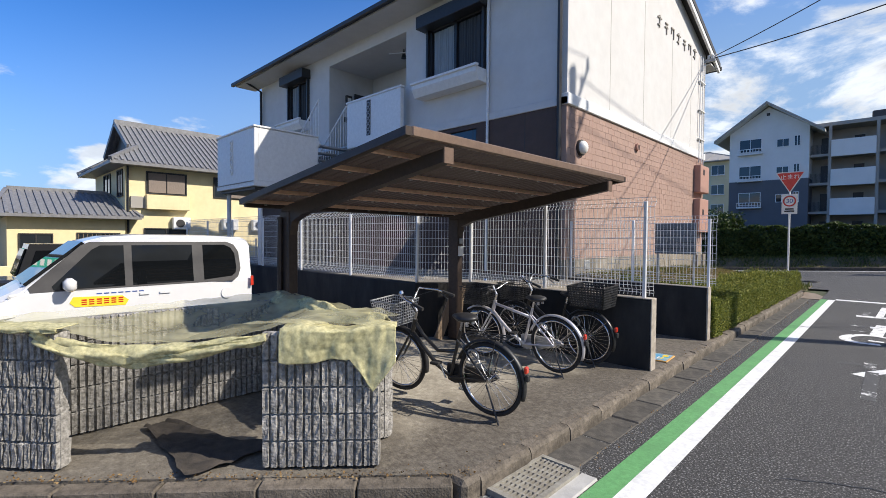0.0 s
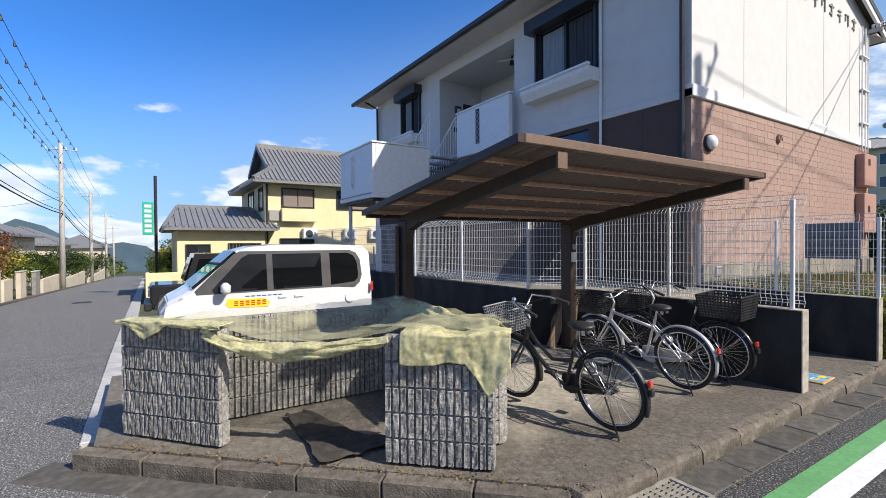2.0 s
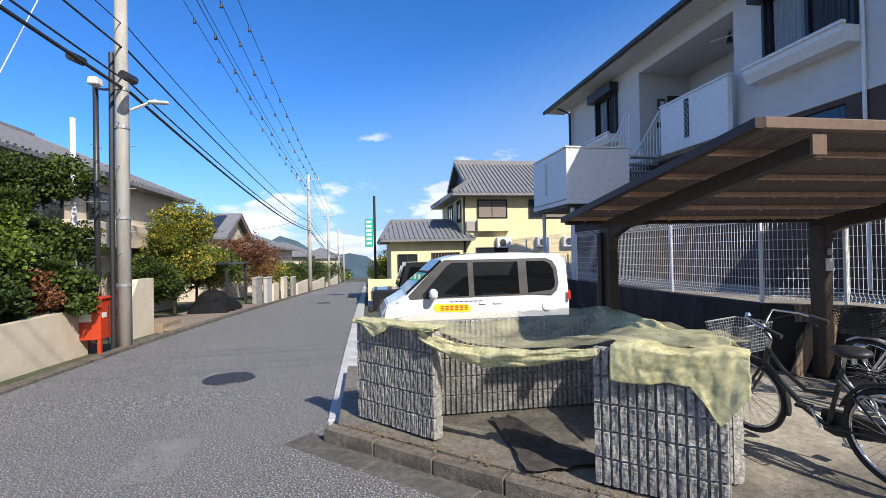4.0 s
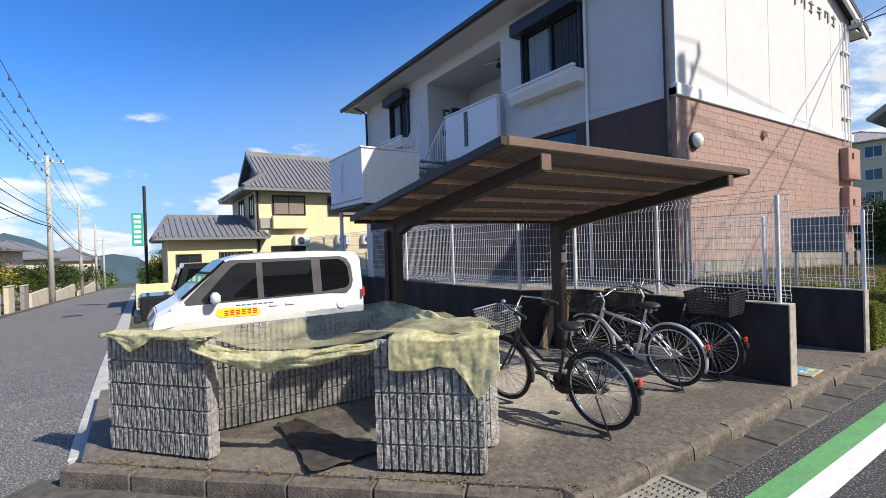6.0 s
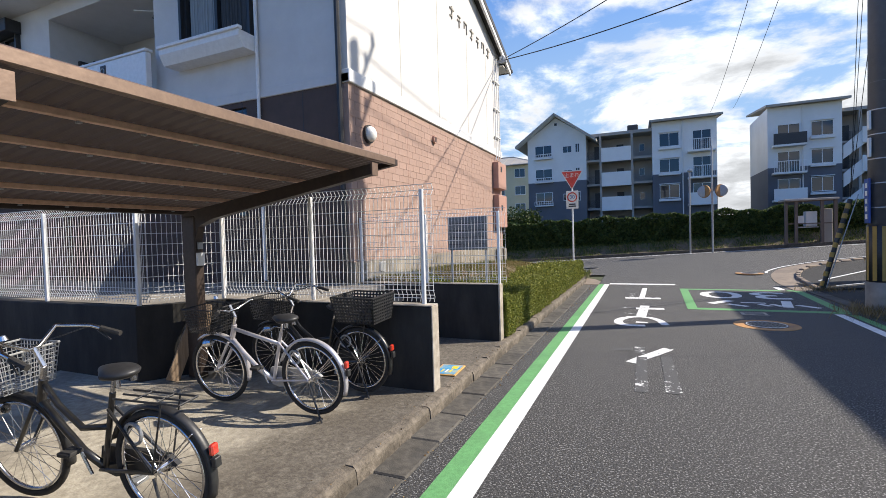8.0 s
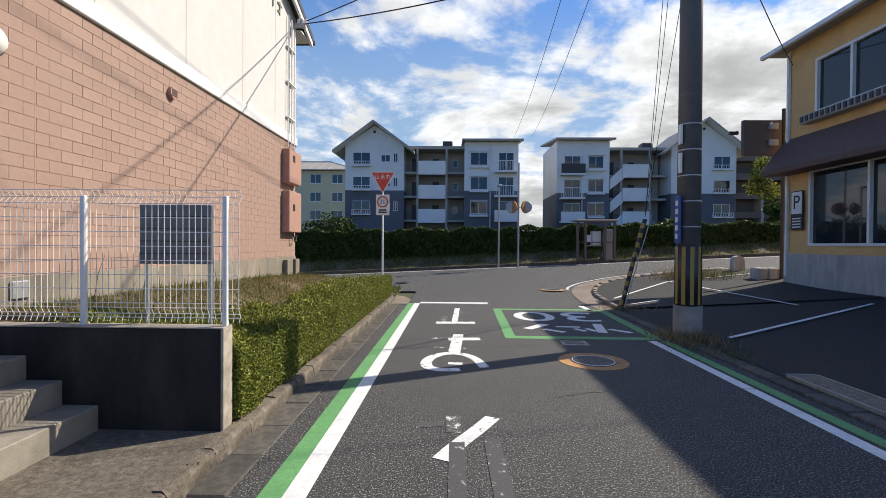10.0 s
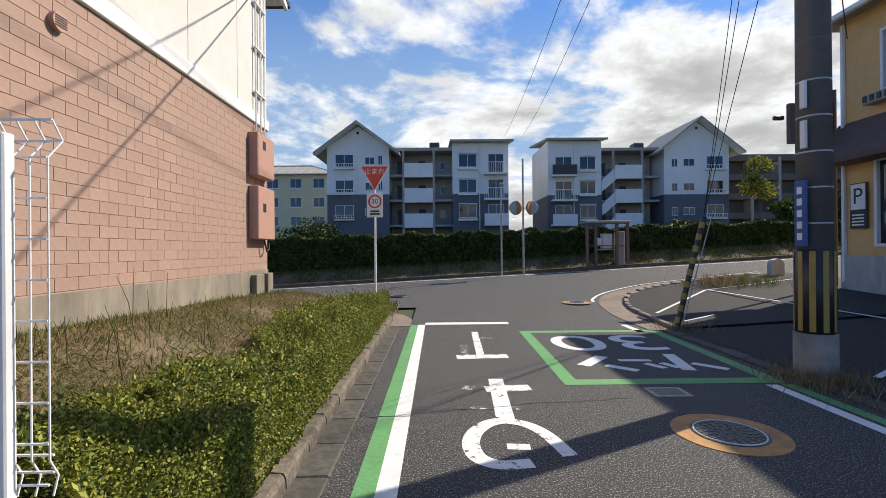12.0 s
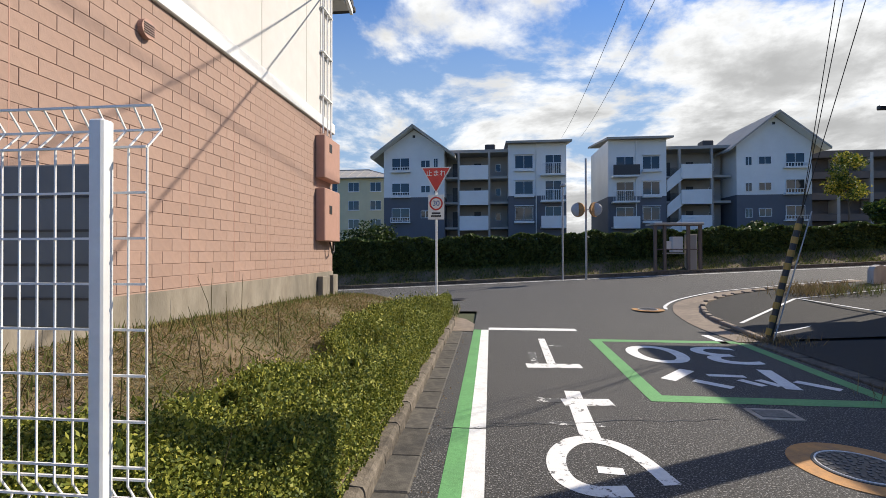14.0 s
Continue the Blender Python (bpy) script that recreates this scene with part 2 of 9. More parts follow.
_ry = _n.new("ShaderNodeMapRange"); _ry.interpolation_type = "SMOOTHSTEP"; _ry.inputs[1].default_value, _ry.inputs[2].default_value, _ry.inputs[4].default_value = 3.1, 2.6, 0.85
_l.new(_my.outputs[0], _ry.inputs[0])
_re = _n.new("ShaderNodeMapRange"); _re.interpolation_type = "SMOOTHSTEP"; _re.inputs[1].default_value, _re.inputs[2].default_value = 5.95, 6.4
_l.new(_my.outputs[0], _re.inputs[0])
_mx = _n.new("ShaderNodeMath"); _mx.operation = "MAXIMUM"; _l.new(_re.outputs[0], _mx.inputs[0]); _l.new(_ry.outputs[0], _mx.inputs[1])
_mm = _n.new("ShaderNodeMath"); _mm.operation = "MAXIMUM"; _l.new(_rk.outputs[0], _mm.inputs[0]); _l.new(_mx.outputs[0], _mm.inputs[1])
_ms = _n.new("ShaderNodeMath"); _ms.operation = "MULTIPLY"; _ms.inputs[1].default_value = 0.92; _l.new(_mm.outputs[0], _ms.inputs[0])
_nf = _n.new("ShaderNodeTexNoise"); _nf.inputs["Scale"].default_value = 26; _nf.inputs["Detail"].default_value = 7; _nf.inputs["Roughness"].default_value = 0.7
_l.new(_n["Texture Coordinate"].outputs["Object"], _nf.inputs["Vector"])
_rf = _n.new("ShaderNodeMapRange"); _rf.inputs[1].default_value, _rf.inputs[2].default_value, _rf.inputs[3].default_value, _rf.inputs[4].default_value = 0.34, 0.62, 0.66, 1.05
_l.new(_nf.outputs[0], _rf.inputs[0])
_mf = _n.new("ShaderNodeMath"); _mf.operation = "MULTIPLY"; _l.new(_ms.outputs[0], _mf.inputs[0]); _l.new(_rf.outputs[0], _mf.inputs[1])
_gm = _n.new("ShaderNodeMix"); _gm.data_type = "RGBA"; _gm.inputs[7].default_value = (0.07, 0.058, 0.046, 1)
_l.new(_mf.outputs[0], _gm.inputs[0]); _l.new(_src, _gm.inputs[6]); _l.new(_gm.outputs[2], _b.inputs["Base Color"])
KERB = surf("kerb_concrete", (0.19, 0.16, 0.125), (0.075, 0.062, 0.048), 12, 0.9, 0.8, 60, stain=(0.05, 0.042, 0.03), stain_scale=4, stain_amt=0.7, rand=0.15)
GUTTER = surf("gutter_concrete", (0.12, 0.108, 0.09), (0.055, 0.05, 0.042), 12, 0.9, 0.4, 80, stain=(0.07, 0.066, 0.06), stain_scale=3, stain_amt=0.7, rand=0.2)
PALE_GUTTER = surf("pale_gutter", (0.50, 0.49, 0.46), (0.38, 0.37, 0.35), 6, 0.85, 0.3, 70, rand=0.08)
WHITE_PAINT = surf("road_white", (0.80, 0.80, 0.78), (0.68, 0.68, 0.66), 20, 0.7, 0.4, 140, stain=(0.50, 0.50, 0.49), stain_scale=5, stain_amt=0.5)
GREEN_PAINT = surf("road_green", (0.13, 0.36, 0.13), (0.10, 0.28, 0.10), 25, 0.75, 0.4, 140, stain=(0.08, 0.2, 0.08), stain_scale=3, stain_amt=0.4)
BLOCK = surf("split_block", (0.46, 0.44, 0.41), (0.16, 0.152, 0.14), 30, 0.92, 1.0, 60, stain=(0.13, 0.125, 0.115), stain_scale=6, stain_amt=0.6, rand=0.12, bdist=0.015)
SOIL = surf("dry_soil", (0.21, 0.155, 0.095), (0.11, 0.083, 0.048), 9, 0.95, 0.7, 40, stain=(0.07, 0.08, 0.03), stain_scale=1.2, stain_amt=0.8)
GROUND = surf("ground_earth", (0.08, 0.08, 0.045), (0.05, 0.06, 0.025), 1.5, 0.95, 0.3, 20, stain=(0.06, 0.08, 0.03), stain_scale=0.2, stain_amt=0.7)
STUCCO = surf("white_stucco", (0.62, 0.612, 0.595), (0.575, 0.566, 0.55), 3, 0.85, 0.2, 90, stain=(0.55, 0.53, 0.50), stain_scale=0.8, stain_amt=0.35)
TILE_BRICK = surf("salmon_tile", (0.37, 0.245, 0.195), (0.33, 0.218, 0.173), 14, 0.8, 0.25, 90, rand=0.06, stain=(0.34, 0.238, 0.20), stain_scale=2, stain_amt=0.5)
TILE_JOINT = surf("tile_joint", (0.37, 0.255, 0.21), (0.34, 0.235, 0.19), 10, 0.85, 0.2, 60)
BROWN_PANEL = surf("brown_panel", (0.088, 0.058, 0.047), (0.072, 0.047, 0.038), 5, 0.8, 0.2, 90)
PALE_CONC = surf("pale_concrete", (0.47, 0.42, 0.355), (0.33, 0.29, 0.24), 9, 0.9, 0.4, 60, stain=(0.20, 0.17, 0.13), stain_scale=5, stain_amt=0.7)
FDN = surf("foundation", (0.30, 0.265, 0.215), (0.21, 0.18, 0.14), 4, 0.9, 0.3, 50, stain=(0.12, 0.11, 0.09), stain_scale=1.4, stain_amt=0.75, stretch=(1, 1, 0.4))
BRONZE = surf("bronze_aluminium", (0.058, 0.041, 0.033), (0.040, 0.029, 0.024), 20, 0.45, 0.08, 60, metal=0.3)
# lit copy of the bronze: sun on the front edge is in the colour
BRONZE_LIT = surf("bronze_lit", (0.22, 0.15, 0.11), (0.17, 0.115, 0.085), 20, 0.42, 0.06, 60, metal=0.35)
# brightened brown: sunlight through the roof sheet is put into the purlins
PURLIN_LIT = surf("purlin", (0.72, 0.47, 0.34), (0.55, 0.35, 0.25), 18, 0.5, 0.06, 60, metal=0.2)
CAR_ROOF = surf("roof_sheet", (0.052, 0.049, 0.048), (0.034, 0.032, 0.031), 8, 0.35, 0.1, 40)
_n, _l = CAR_ROOF.node_tree.nodes, CAR_ROOF.node_tree.links
_t = _n.new("ShaderNodeBsdfTranslucent"); _t.inputs[0].default_value = (0.034, 0.025, 0.021, 1)
_m = _n.new("ShaderNodeMixShader"); _m.inputs[0].default_value = 0.45
_l.new(_n["Principled BSDF"].outputs[0], _m.inputs[1]); _l.new(_t.outputs[0], _m.inputs[2]); _l.new(_m.outputs[0], _n["Material Output"].inputs[0])
DARK_METAL = surf("dark_metal", (0.02, 0.02, 0.022), (0.03, 0.03, 0.03), 20, 0.45, 0.05, 60)
DARK_TRIM = surf("dark_trim", (0.028, 0.026, 0.027), (0.04, 0.038, 0.038), 10, 0.5, 0.05, 60)
WHITE_METAL = surf("white_metal", (0.78, 0.78, 0.77), (0.70, 0.70, 0.69), 12, 0.45, 0.05, 60)
CHROME = surf("chrome", (0.72, 0.72, 0.74), (0.55, 0.55, 0.56), 12, 0.22, 0.0, metal=1.0)
SILVER = surf("silver_paint", (0.62, 0.60, 0.62), (0.55, 0.53, 0.55), 15, 0.3, 0.0, metal=0.5, coat=0.4)
BLACK_PAINT = surf("black_paint", (0.012, 0.012, 0.013), (0.02, 0.02, 0.02), 15, 0.3, 0.0, coat=0.5)
RUBBER = surf("rubber", (0.022, 0.021, 0.02), (0.035, 0.033, 0.031), 30, 0.8, 0.2, 100)
RED_LENS = surf("red_lens", (0.55, 0.04, 0.02), (0.45, 0.03, 0.015), 10, 0.2, 0.0, coat=0.5)
NET = surf("net_cloth", (0.66, 0.61, 0.34), (0.56, 0.52, 0.28), 16, 0.9, 0.35, 420, stain=(0.55, 0.50, 0.28), stain_scale=3, stain_amt=0.2)
_n, _l = NET.node_tree.nodes, NET.node_tree.links
_t = _n.new("ShaderNodeBsdfTransparent")
_w = _n.new("ShaderNodeTexNoise"); _w.inputs["Scale"].default_value = 32.0; _w.inputs["Detail"].default_value = 5
_l.new(_n["Texture Coordinate"].outputs["Object"], _w.inputs["Vector"])
_r = _n.new("ShaderNodeMapRange"); _r.inputs[1].default_value, _r.inputs[2].default_value, _r.inputs[3].default_value, _r.inputs[4].default_value = 0.35, 0.65, 0.05, 0.42
_l.new(_w.outputs[0], _r.inputs[0])
_m = _n.new("ShaderNodeMixShader"); _l.new(_r.outputs[0], _m.inputs[0])
_l.new(_n["Principled BSDF"].outputs[0], _m.inputs[1]); _l.new(_t.outputs[0], _m.inputs[2]); _l.new(_m.outputs[0], _n["Material Output"].inputs[0])
GLASS = glassy("window_glass")
GLASS_DARK = glassy("car_glass", (0.006, 0.007, 0.008), 0.02, spec=0.3)
CURTAIN = surf("curtain", (0.32, 0.36, 0.38), (0.22, 0.25, 0.27), 4, 0.9, 0.2, 30, stretch=(8, 8, 0.4))
CURTAIN_DIM = surf("dim_curtain", (0.060, 0.066, 0.072), (0.035, 0.04, 0.045), 4, 0.8, 0.2, 30, stretch=(8, 8, 0.4))
VAN_WHITE = surf("van_white", (0.70, 0.70, 0.70), (0.67, 0.67, 0.67), 3, 0.3, 0.0, coat=0.8)
JEEP_BLACK = surf("jeep_black", (0.015, 0.015, 0.016), (0.02, 0.02, 0.02), 3, 0.3, 0.0, coat=0.8)
YELLOW = surf("yellow_plastic", (0.85, 0.62, 0.03), (0.80, 0.56, 0.03), 8, 0.5, 0.0)
RED = surf("sign_red", (0.62, 0.05, 0.03), (0.55, 0.04, 0.025), 8, 0.45, 0.0)
BLUE = surf("sign_blue", (0.03, 0.08, 0.30), (0.03, 0.07, 0.25), 8, 0.5, 0.0)
LEAF_LOW = islands("hedge_leaf", (0.040, 0.068, 0.012), (0.155, 0.185, 0.028), (0.38, 0.365, 0.065), 0.6, 0.16)
LEAF_DARK = islands("dark_leaf", (0.012, 0.03, 0.008), (0.03, 0.055, 0.012), (0.06, 0.085, 0.018), 0.55, 0.25)
LEAF_HEDGE = islands("tall_hedge_leaf", (0.022, 0.045, 0.012), (0.055, 0.09, 0.022), (0.11, 0.14, 0.035), 0.55, 0.25)
LEAF_MID = islands("tree_leaf", (0.03, 0.06, 0.01), (0.07, 0.11, 0.018), (0.14, 0.17, 0.03), 0.55, 0.3)
LEAF_BRIGHT = islands("conifer_leaf", (0.06, 0.11, 0.015), (0.13, 0.20, 0.022), (0.22, 0.29, 0.035), 0.55, 0.3)
LEAF_YELLOW = islands("turning_leaf", (0.15, 0.17, 0.02), (0.42, 0.36, 0.05), (0.56, 0.46, 0.08), 0.55, 0.3)
LEAF_RED = islands("red_leaf", (0.12, 0.05, 0.02), (0.22, 0.09, 0.05), (0.28, 0.15, 0.06), 0.55, 0.3)
GRASS = islands("grass_blade", (0.045, 0.07, 0.015), (0.10, 0.125, 0.028), (0.22, 0.21, 0.07), 0.7, 0.3)
STRAW = islands("straw", (0.11, 0.076, 0.032), (0.22, 0.158, 0.068), (0.38, 0.285, 0.14), 0.8, 0.2)
BARK = surf("bark", (0.14, 0.11, 0.08), (0.08, 0.06, 0.045), 12, 0.9, 0.6, 30, stretch=(1, 1, 0.3))
POLE_CONC = surf("pole_concrete", (0.47, 0.445, 0.41), (0.38, 0.36, 0.33), 6, 0.85, 0.2, 60, stain=(0.2, 0.19, 0.17), stain_scale=1.5, stain_amt=0.5, stretch=(1, 1, 0.25))
POLE_DARK = surf("pole_sheet", (0.11, 0.105, 0.105), (0.085, 0.08, 0.08), 8, 0.6, 0.15, 70, stain=(0.15, 0.14, 0.135), stain_scale=2, stain_amt=0.4)
CABLE = surf("cable", (0.015, 0.015, 0.016), (0.02, 0.02, 0.02), 20, 0.6, 0.0)
STEEL = surf("galvanised", (0.42, 0.43, 0.44), (0.34, 0.35, 0.36), 12, 0.5, 0.08, 60, metal=0.6)
GRATE = surf("grate_steel", (0.34, 0.325, 0.28), (0.22, 0.20, 0.165), 14, 0.7, 0.3, 60, metal=0.15)
KAWARA = surf("roof_tile", (0.22, 0.22, 0.225), (0.15, 0.15, 0.155), 6, 0.5, 0.2, 40)
CREAM = surf("cream_stucco", (0.78, 0.67, 0.40), (0.72, 0.61, 0.36), 3, 0.85, 0.2, 60, stain=(0.66, 0.55, 0.3), stain_scale=0.8, stain_amt=0.4)
BEIGE = surf("beige_stucco", (0.62, 0.54, 0.42), (0.56, 0.48, 0.37), 3, 0.85, 0.25, 50, stain=(0.44, 0.38, 0.29), stain_scale=1.0, stain_amt=0.5)
ORANGE = surf("ochre_stucco", (0.76, 0.46, 0.19), (0.68, 0.41, 0.165), 4, 0.85, 0.3, 60, stain=(0.48, 0.29, 0.13), stain_scale=0.9, stain_amt=0.4)
AWNING = surf("brown_awning", (0.15, 0.09, 0.075), (0.12, 0.072, 0.06), 6, 0.75, 0.2, 60)
APT_WHITE = surf("apartment_white", (0.74, 0.74, 0.72), (0.68, 0.68, 0.66), 0.6, 0.85, 0.1, 20, stain=(0.58, 0.58, 0.56), stain_scale=0.2, stain_amt=0.3)
APT_BLUE = surf("apartment_blue", (0.115, 0.122, 0.14), (0.10, 0.107, 0.122), 0.6, 0.8, 0.1, 20)
APT_GREY = surf("apartment_grey", (0.37, 0.345, 0.31), (0.32, 0.30, 0.27), 0.6, 0.85, 0.1, 20)
APT_BROWN = surf("apartment_brown", (0.15, 0.115, 0.095), (0.12, 0.095, 0.08), 0.6, 0.85, 0.1, 20)
APT_CREAM = surf("apartment_cream", (0.62, 0.57, 0.38), (0.56, 0.51, 0.34), 0.6, 0.85, 0.1, 20)
BOX_PINK = surf("meter_box", (0.42, 0.24, 0.19), (0.38, 0.22, 0.17), 8, 0.6, 0.05, 50)
GREY_PANEL = surf("grey_panel", (0.12, 0.135, 0.15), (0.10, 0.115, 0.13), 5, 0.5, 0.05, 50)
RED_BOX = surf("red_box", (0.50, 0.05, 0.015), (0.44, 0.042, 0.013), 5, 0.45, 0.05, 50)
TARP = surf("black_tarp", (0.008, 0.008, 0.009), (0.014, 0.014, 0.015), 5, 0.8, 0.3, 20, spec=0.1)
WOOD = surf("weathered_wood", (0.30, 0.22, 0.15), (0.20, 0.14, 0.09), 6, 0.85, 0.3, 40, stretch=(6, 6, 0.5))
IRON = surf("cast_iron", (0.15, 0.145, 0.14), (0.09, 0.088, 0.085), 20, 0.6, 0.5, 60, metal=0.3)
RUST_ORANGE = surf("orange_ring", (0.52, 0.26, 0.085), (0.36, 0.19, 0.075), 12, 0.8, 0.4, 80, stain=(0.15, 0.11, 0.08), stain_scale=4, stain_amt=0.6)
LAMP_WHITE = surf("lamp_white", (0.75, 0.74, 0.70), (0.70, 0.69, 0.65), 6, 0.4, 0.0)
POSTER = surf("poster_print", (0.05, 0.26, 0.58), (0.06, 0.34, 0.48), 14, 0.5, 0.0, stain=(0.70, 0.48, 0.12), stain_scale=7, stain_amt=0.6)
SOLAR = surf("solar_panel", (0.02, 0.025, 0.04), (0.03, 0.035, 0.05), 5, 0.2, 0.0)
# blue haze of the distance is painted into the hill colour
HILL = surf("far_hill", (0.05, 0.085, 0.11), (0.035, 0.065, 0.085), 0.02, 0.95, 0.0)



def worn(name, paint, base, amount):
    """Road paint rubbed through to the asphalt."""
    m = surf(name, paint, tuple(v * 0.85 for v in paint), 20, 0.75, 0.5, 120)
    n, l = m.node_tree.nodes, m.node_tree.links
    b = n["Principled BSDF"]
    src = b.inputs["Base Color"].links[0].from_socket
    co = n["Texture Coordinate"]
    a = n.new("ShaderNodeTexNoise"); a.inputs["Scale"].default_value = 9; a.inputs["Detail"].default_value = 9; a.inputs["Roughness"].default_value = 0.75
    l.new(co.outputs["Object"], a.inputs["Vector"])
    r = n.new("ShaderNodeMapRange"); r.inputs[1].default_value, r.inputs[2].default_value = amount, amount + 0.05
    l.new(a.outputs[0], r.inputs[0])
    mx = n.new("ShaderNodeMix"); mx.data_type = "RGBA"; mx.inputs[7].default_value = (*base, 1)
    l.new(r.outputs[0], mx.inputs[0]); l.new(src, mx.inputs[6]); l.new(mx.outputs[2], b.inputs["Base Color"])
    return m


CORNER_CONC = surf("corner_concrete", (0.27, 0.215, 0.165), (0.19, 0.15, 0.115), 8, 0.9, 0.4, 60, stain=(0.13, 0.105, 0.085), stain_scale=1.5, stain_amt=0.6)
OLD_NET = surf("old_net", (0.075, 0.062, 0.05), (0.03, 0.026, 0.022), 9, 0.95, 0.6, 120)
LEAF_DRY = islands("fallen_leaf", (0.10, 0.055, 0.02), (0.20, 0.12, 0.05), (0.30, 0.21, 0.10), 0.85, 0.1)
WORN_WHITE = worn("worn_white", (0.78, 0.78, 0.76), (0.075, 0.075, 0.075), 0.56)
FADED_WHITE = worn("faded_white", (0.72, 0.72, 0.70), (0.065, 0.065, 0.065), 0.42)
GHOST_WHITE = worn("ghost_white", (0.50, 0.50, 0.49), (0.065, 0.065, 0.065), 0.36)

# ---- mesh helpers ----
def part(name, bm, material, parent=None, label="", smooth=False):
    me = bpy.data.meshes.new(name)
    bm.to_mesh(me)
    bm.free()
    me.materials.append(material)
    if smooth:
        me.polygons.foreach_set("use_smooth", [True] * len(me.polygons))
    ob = new(name, me)
    ob.parent = parent
    if label:
        ob["label"] = label
    return ob


def thing(name, label, category, at=(0, 0, 0), rz=0.0, group="", kind=""):
    e = new(name)
    e.empty_display_size = 0.2
    e.matrix_basis = pose(*at, 0, 0, rz)
    return tagged(e, label, category, group, kind)


def box(bm, x0, x1, y0, y1, z0, z1, bevel=0.0):
    r = bmesh.ops.create_cube(bm, size=1.0, matrix=Matrix.LocRotScale(((x0 + x1) / 2, (y0 + y1) / 2, (z0 + z1) / 2), None, (abs(x1 - x0), abs(y1 - y0), abs(z1 - z0))))
    if bevel:
        es = list({e for v in r["verts"] for e in v.link_edges})
        bmesh.ops.bevel(bm, geom=es, offset=bevel, segments=1, affect="EDGES")
    return bm


def bx(x0, x1, y0, y1, z0, z1, bevel=0.0):
    return box(bmesh.new(), x0, x1, y0, y1, z0, z1, bevel)


def prism(bm, pts, axis, a, b):
    """Extrude a polygon of 2D points along an axis from a to b."""
    def lift(p, v):
        return {"x": (v, p[0], p[1]), "y": (p[0], v, p[1]), "z": (p[0], p[1], v)}[axis]
    lo = [bm.verts.new(lift(p, a)) for p in pts]
    hi = [bm.verts.new(lift(p, b)) for p in pts]
    n = len(pts)
    fs = [bm.faces.new(lo), bm.faces.new(hi[::-1])]
    fs += [bm.faces.new((lo[i], hi[i], hi[(i + 1) % n], lo[(i + 1) % n])) for i in range(n)]
    bmesh.ops.recalc_face_normals(bm, faces=fs)
    return bm


def tube(bm, pts, r, seg=8, r1=None, closed=False):
    """A round bar along a line of points."""
    pts = [Vector(p) for p in pts]
    n = len(pts)
    rings = []
    up = None
    for i, p in enumerate(pts):
        if closed:
            d = pts[(i + 1) % n] - pts[i - 1]
        else:
            d = pts[min(i + 1, n - 1)] - pts[max(i - 1, 0)]
        d.normalize()
        if up is None:
            up = d.orthogonal().normalized()
        else:
            up = (up - d * up.dot(d)).normalized()
        s = d.cross(up)
        rr = r if r1 is None else r + (r1 - r) * i / (n - 1)
        rings.append([bm.verts.new(p + (up * math.cos(a) + s * math.sin(a)) * rr) for a in (2 * math.pi * k / seg for k in range(seg))])
    for i in range(n if closed else n - 1):
        A, B = rings[i], rings[(i + 1) % n]
        for k in range(seg):
            bm.faces.new((A[k], A[(k + 1) % seg], B[(k + 1) % seg], B[k]))
    if not closed:
        bm.faces.new(rings[0][::-1]); bm.faces.new(rings[-1])
    return bm


def tb(pts, r, seg=8, r1=None, closed=False):
    return tube(bmesh.new(), pts, r, seg, r1, closed)


def circle_pts(c, r, n=24, axis="y"):
    out = []
    for k in range(n):
        a = 2 * math.pi * k / n
        u, v = r * math.cos(a), r * math.sin(a)
        out.append({"y": (c[0] + u, c[1], c[2] + v), "z": (c[0] + u, c[1] + v, c[2]), "x": (c[0], c[1] + u, c[2] + v)}[axis])
    return out


def bar(bm, p, q, w, h):
    """A flat bar of width w and height h between two points."""
    p, q = Vector(p), Vector(q)
    d = (q - p)
    L = d.length
    m = Matrix.Translation((p + q) / 2) @ d.to_track_quat("X", "Z").to_matrix().to_4x4() @ Matrix.Diagonal((L, w, h, 1))
    bmesh.ops.create_cube(bm, size=1.0, matrix=m)
    return bm


def mesh_arrays(name, verts, faces, material, parent=None, smooth=False):
    me = bpy.data.meshes.new(name)
    me.from_pydata(verts, [], faces)
    me.materials.append(material)
    if smooth:
        me.polygons.foreach_set("use_smooth", [True] * len(me.polygons))
    ob = new(name, me)
    ob.parent = parent
    return ob


def leaves(name, centres, size, material, parent=None, seed=1, flat=0.0, long=1.0, up=None, wide=0.5):
    """Many small leaf quads at the given centres."""
    rng = np.random.default_rng(seed)
    c = np.asarray(centres, float)
    n = len(c)
    a = rng.normal(size=(n, 3)); a[:, 2] *= 1 - flat
    a /= np.linalg.norm(a, axis=1)[:, None]
    b = rng.normal(size=(n, 3))
    if up is not None:
        a = np.tile(np.array(up, float), (n, 1)) + a * 0.45
        a /= np.linalg.norm(a, axis=1)[:, None]
    b -= a * (a * b).sum(1)[:, None]
    b /= np.linalg.norm(b, axis=1)[:, None]
    s = size * rng.uniform(0.6, 1.3, n)[:, None]
    a = a * s * long; b = b * s * wide
    v = np.stack([c - a * 0.5, c + b * 0.9, c + a * 0.6, c - b * 0.9], 1).reshape(-1, 3)
    f = np.arange(4 * n).reshape(-1, 4)
    me = bpy.data.meshes.new(name)
    me.vertices.add(4 * n); me.loops.add(4 * n); me.polygons.add(n)
    me.vertices.foreach_set("co", v.astype(np.float32).ravel())
    me.loops.foreach_set("vertex_index", f.astype(np.int32).ravel())
    me.polygons.foreach_set("loop_start", np.arange(0, 4 * n, 4, dtype=np.int32))
    me.update(calc_edges=True)
    me.validate()
    me.materials.append(material)
    ob = new(name, me)
    ob.parent = parent
    return ob


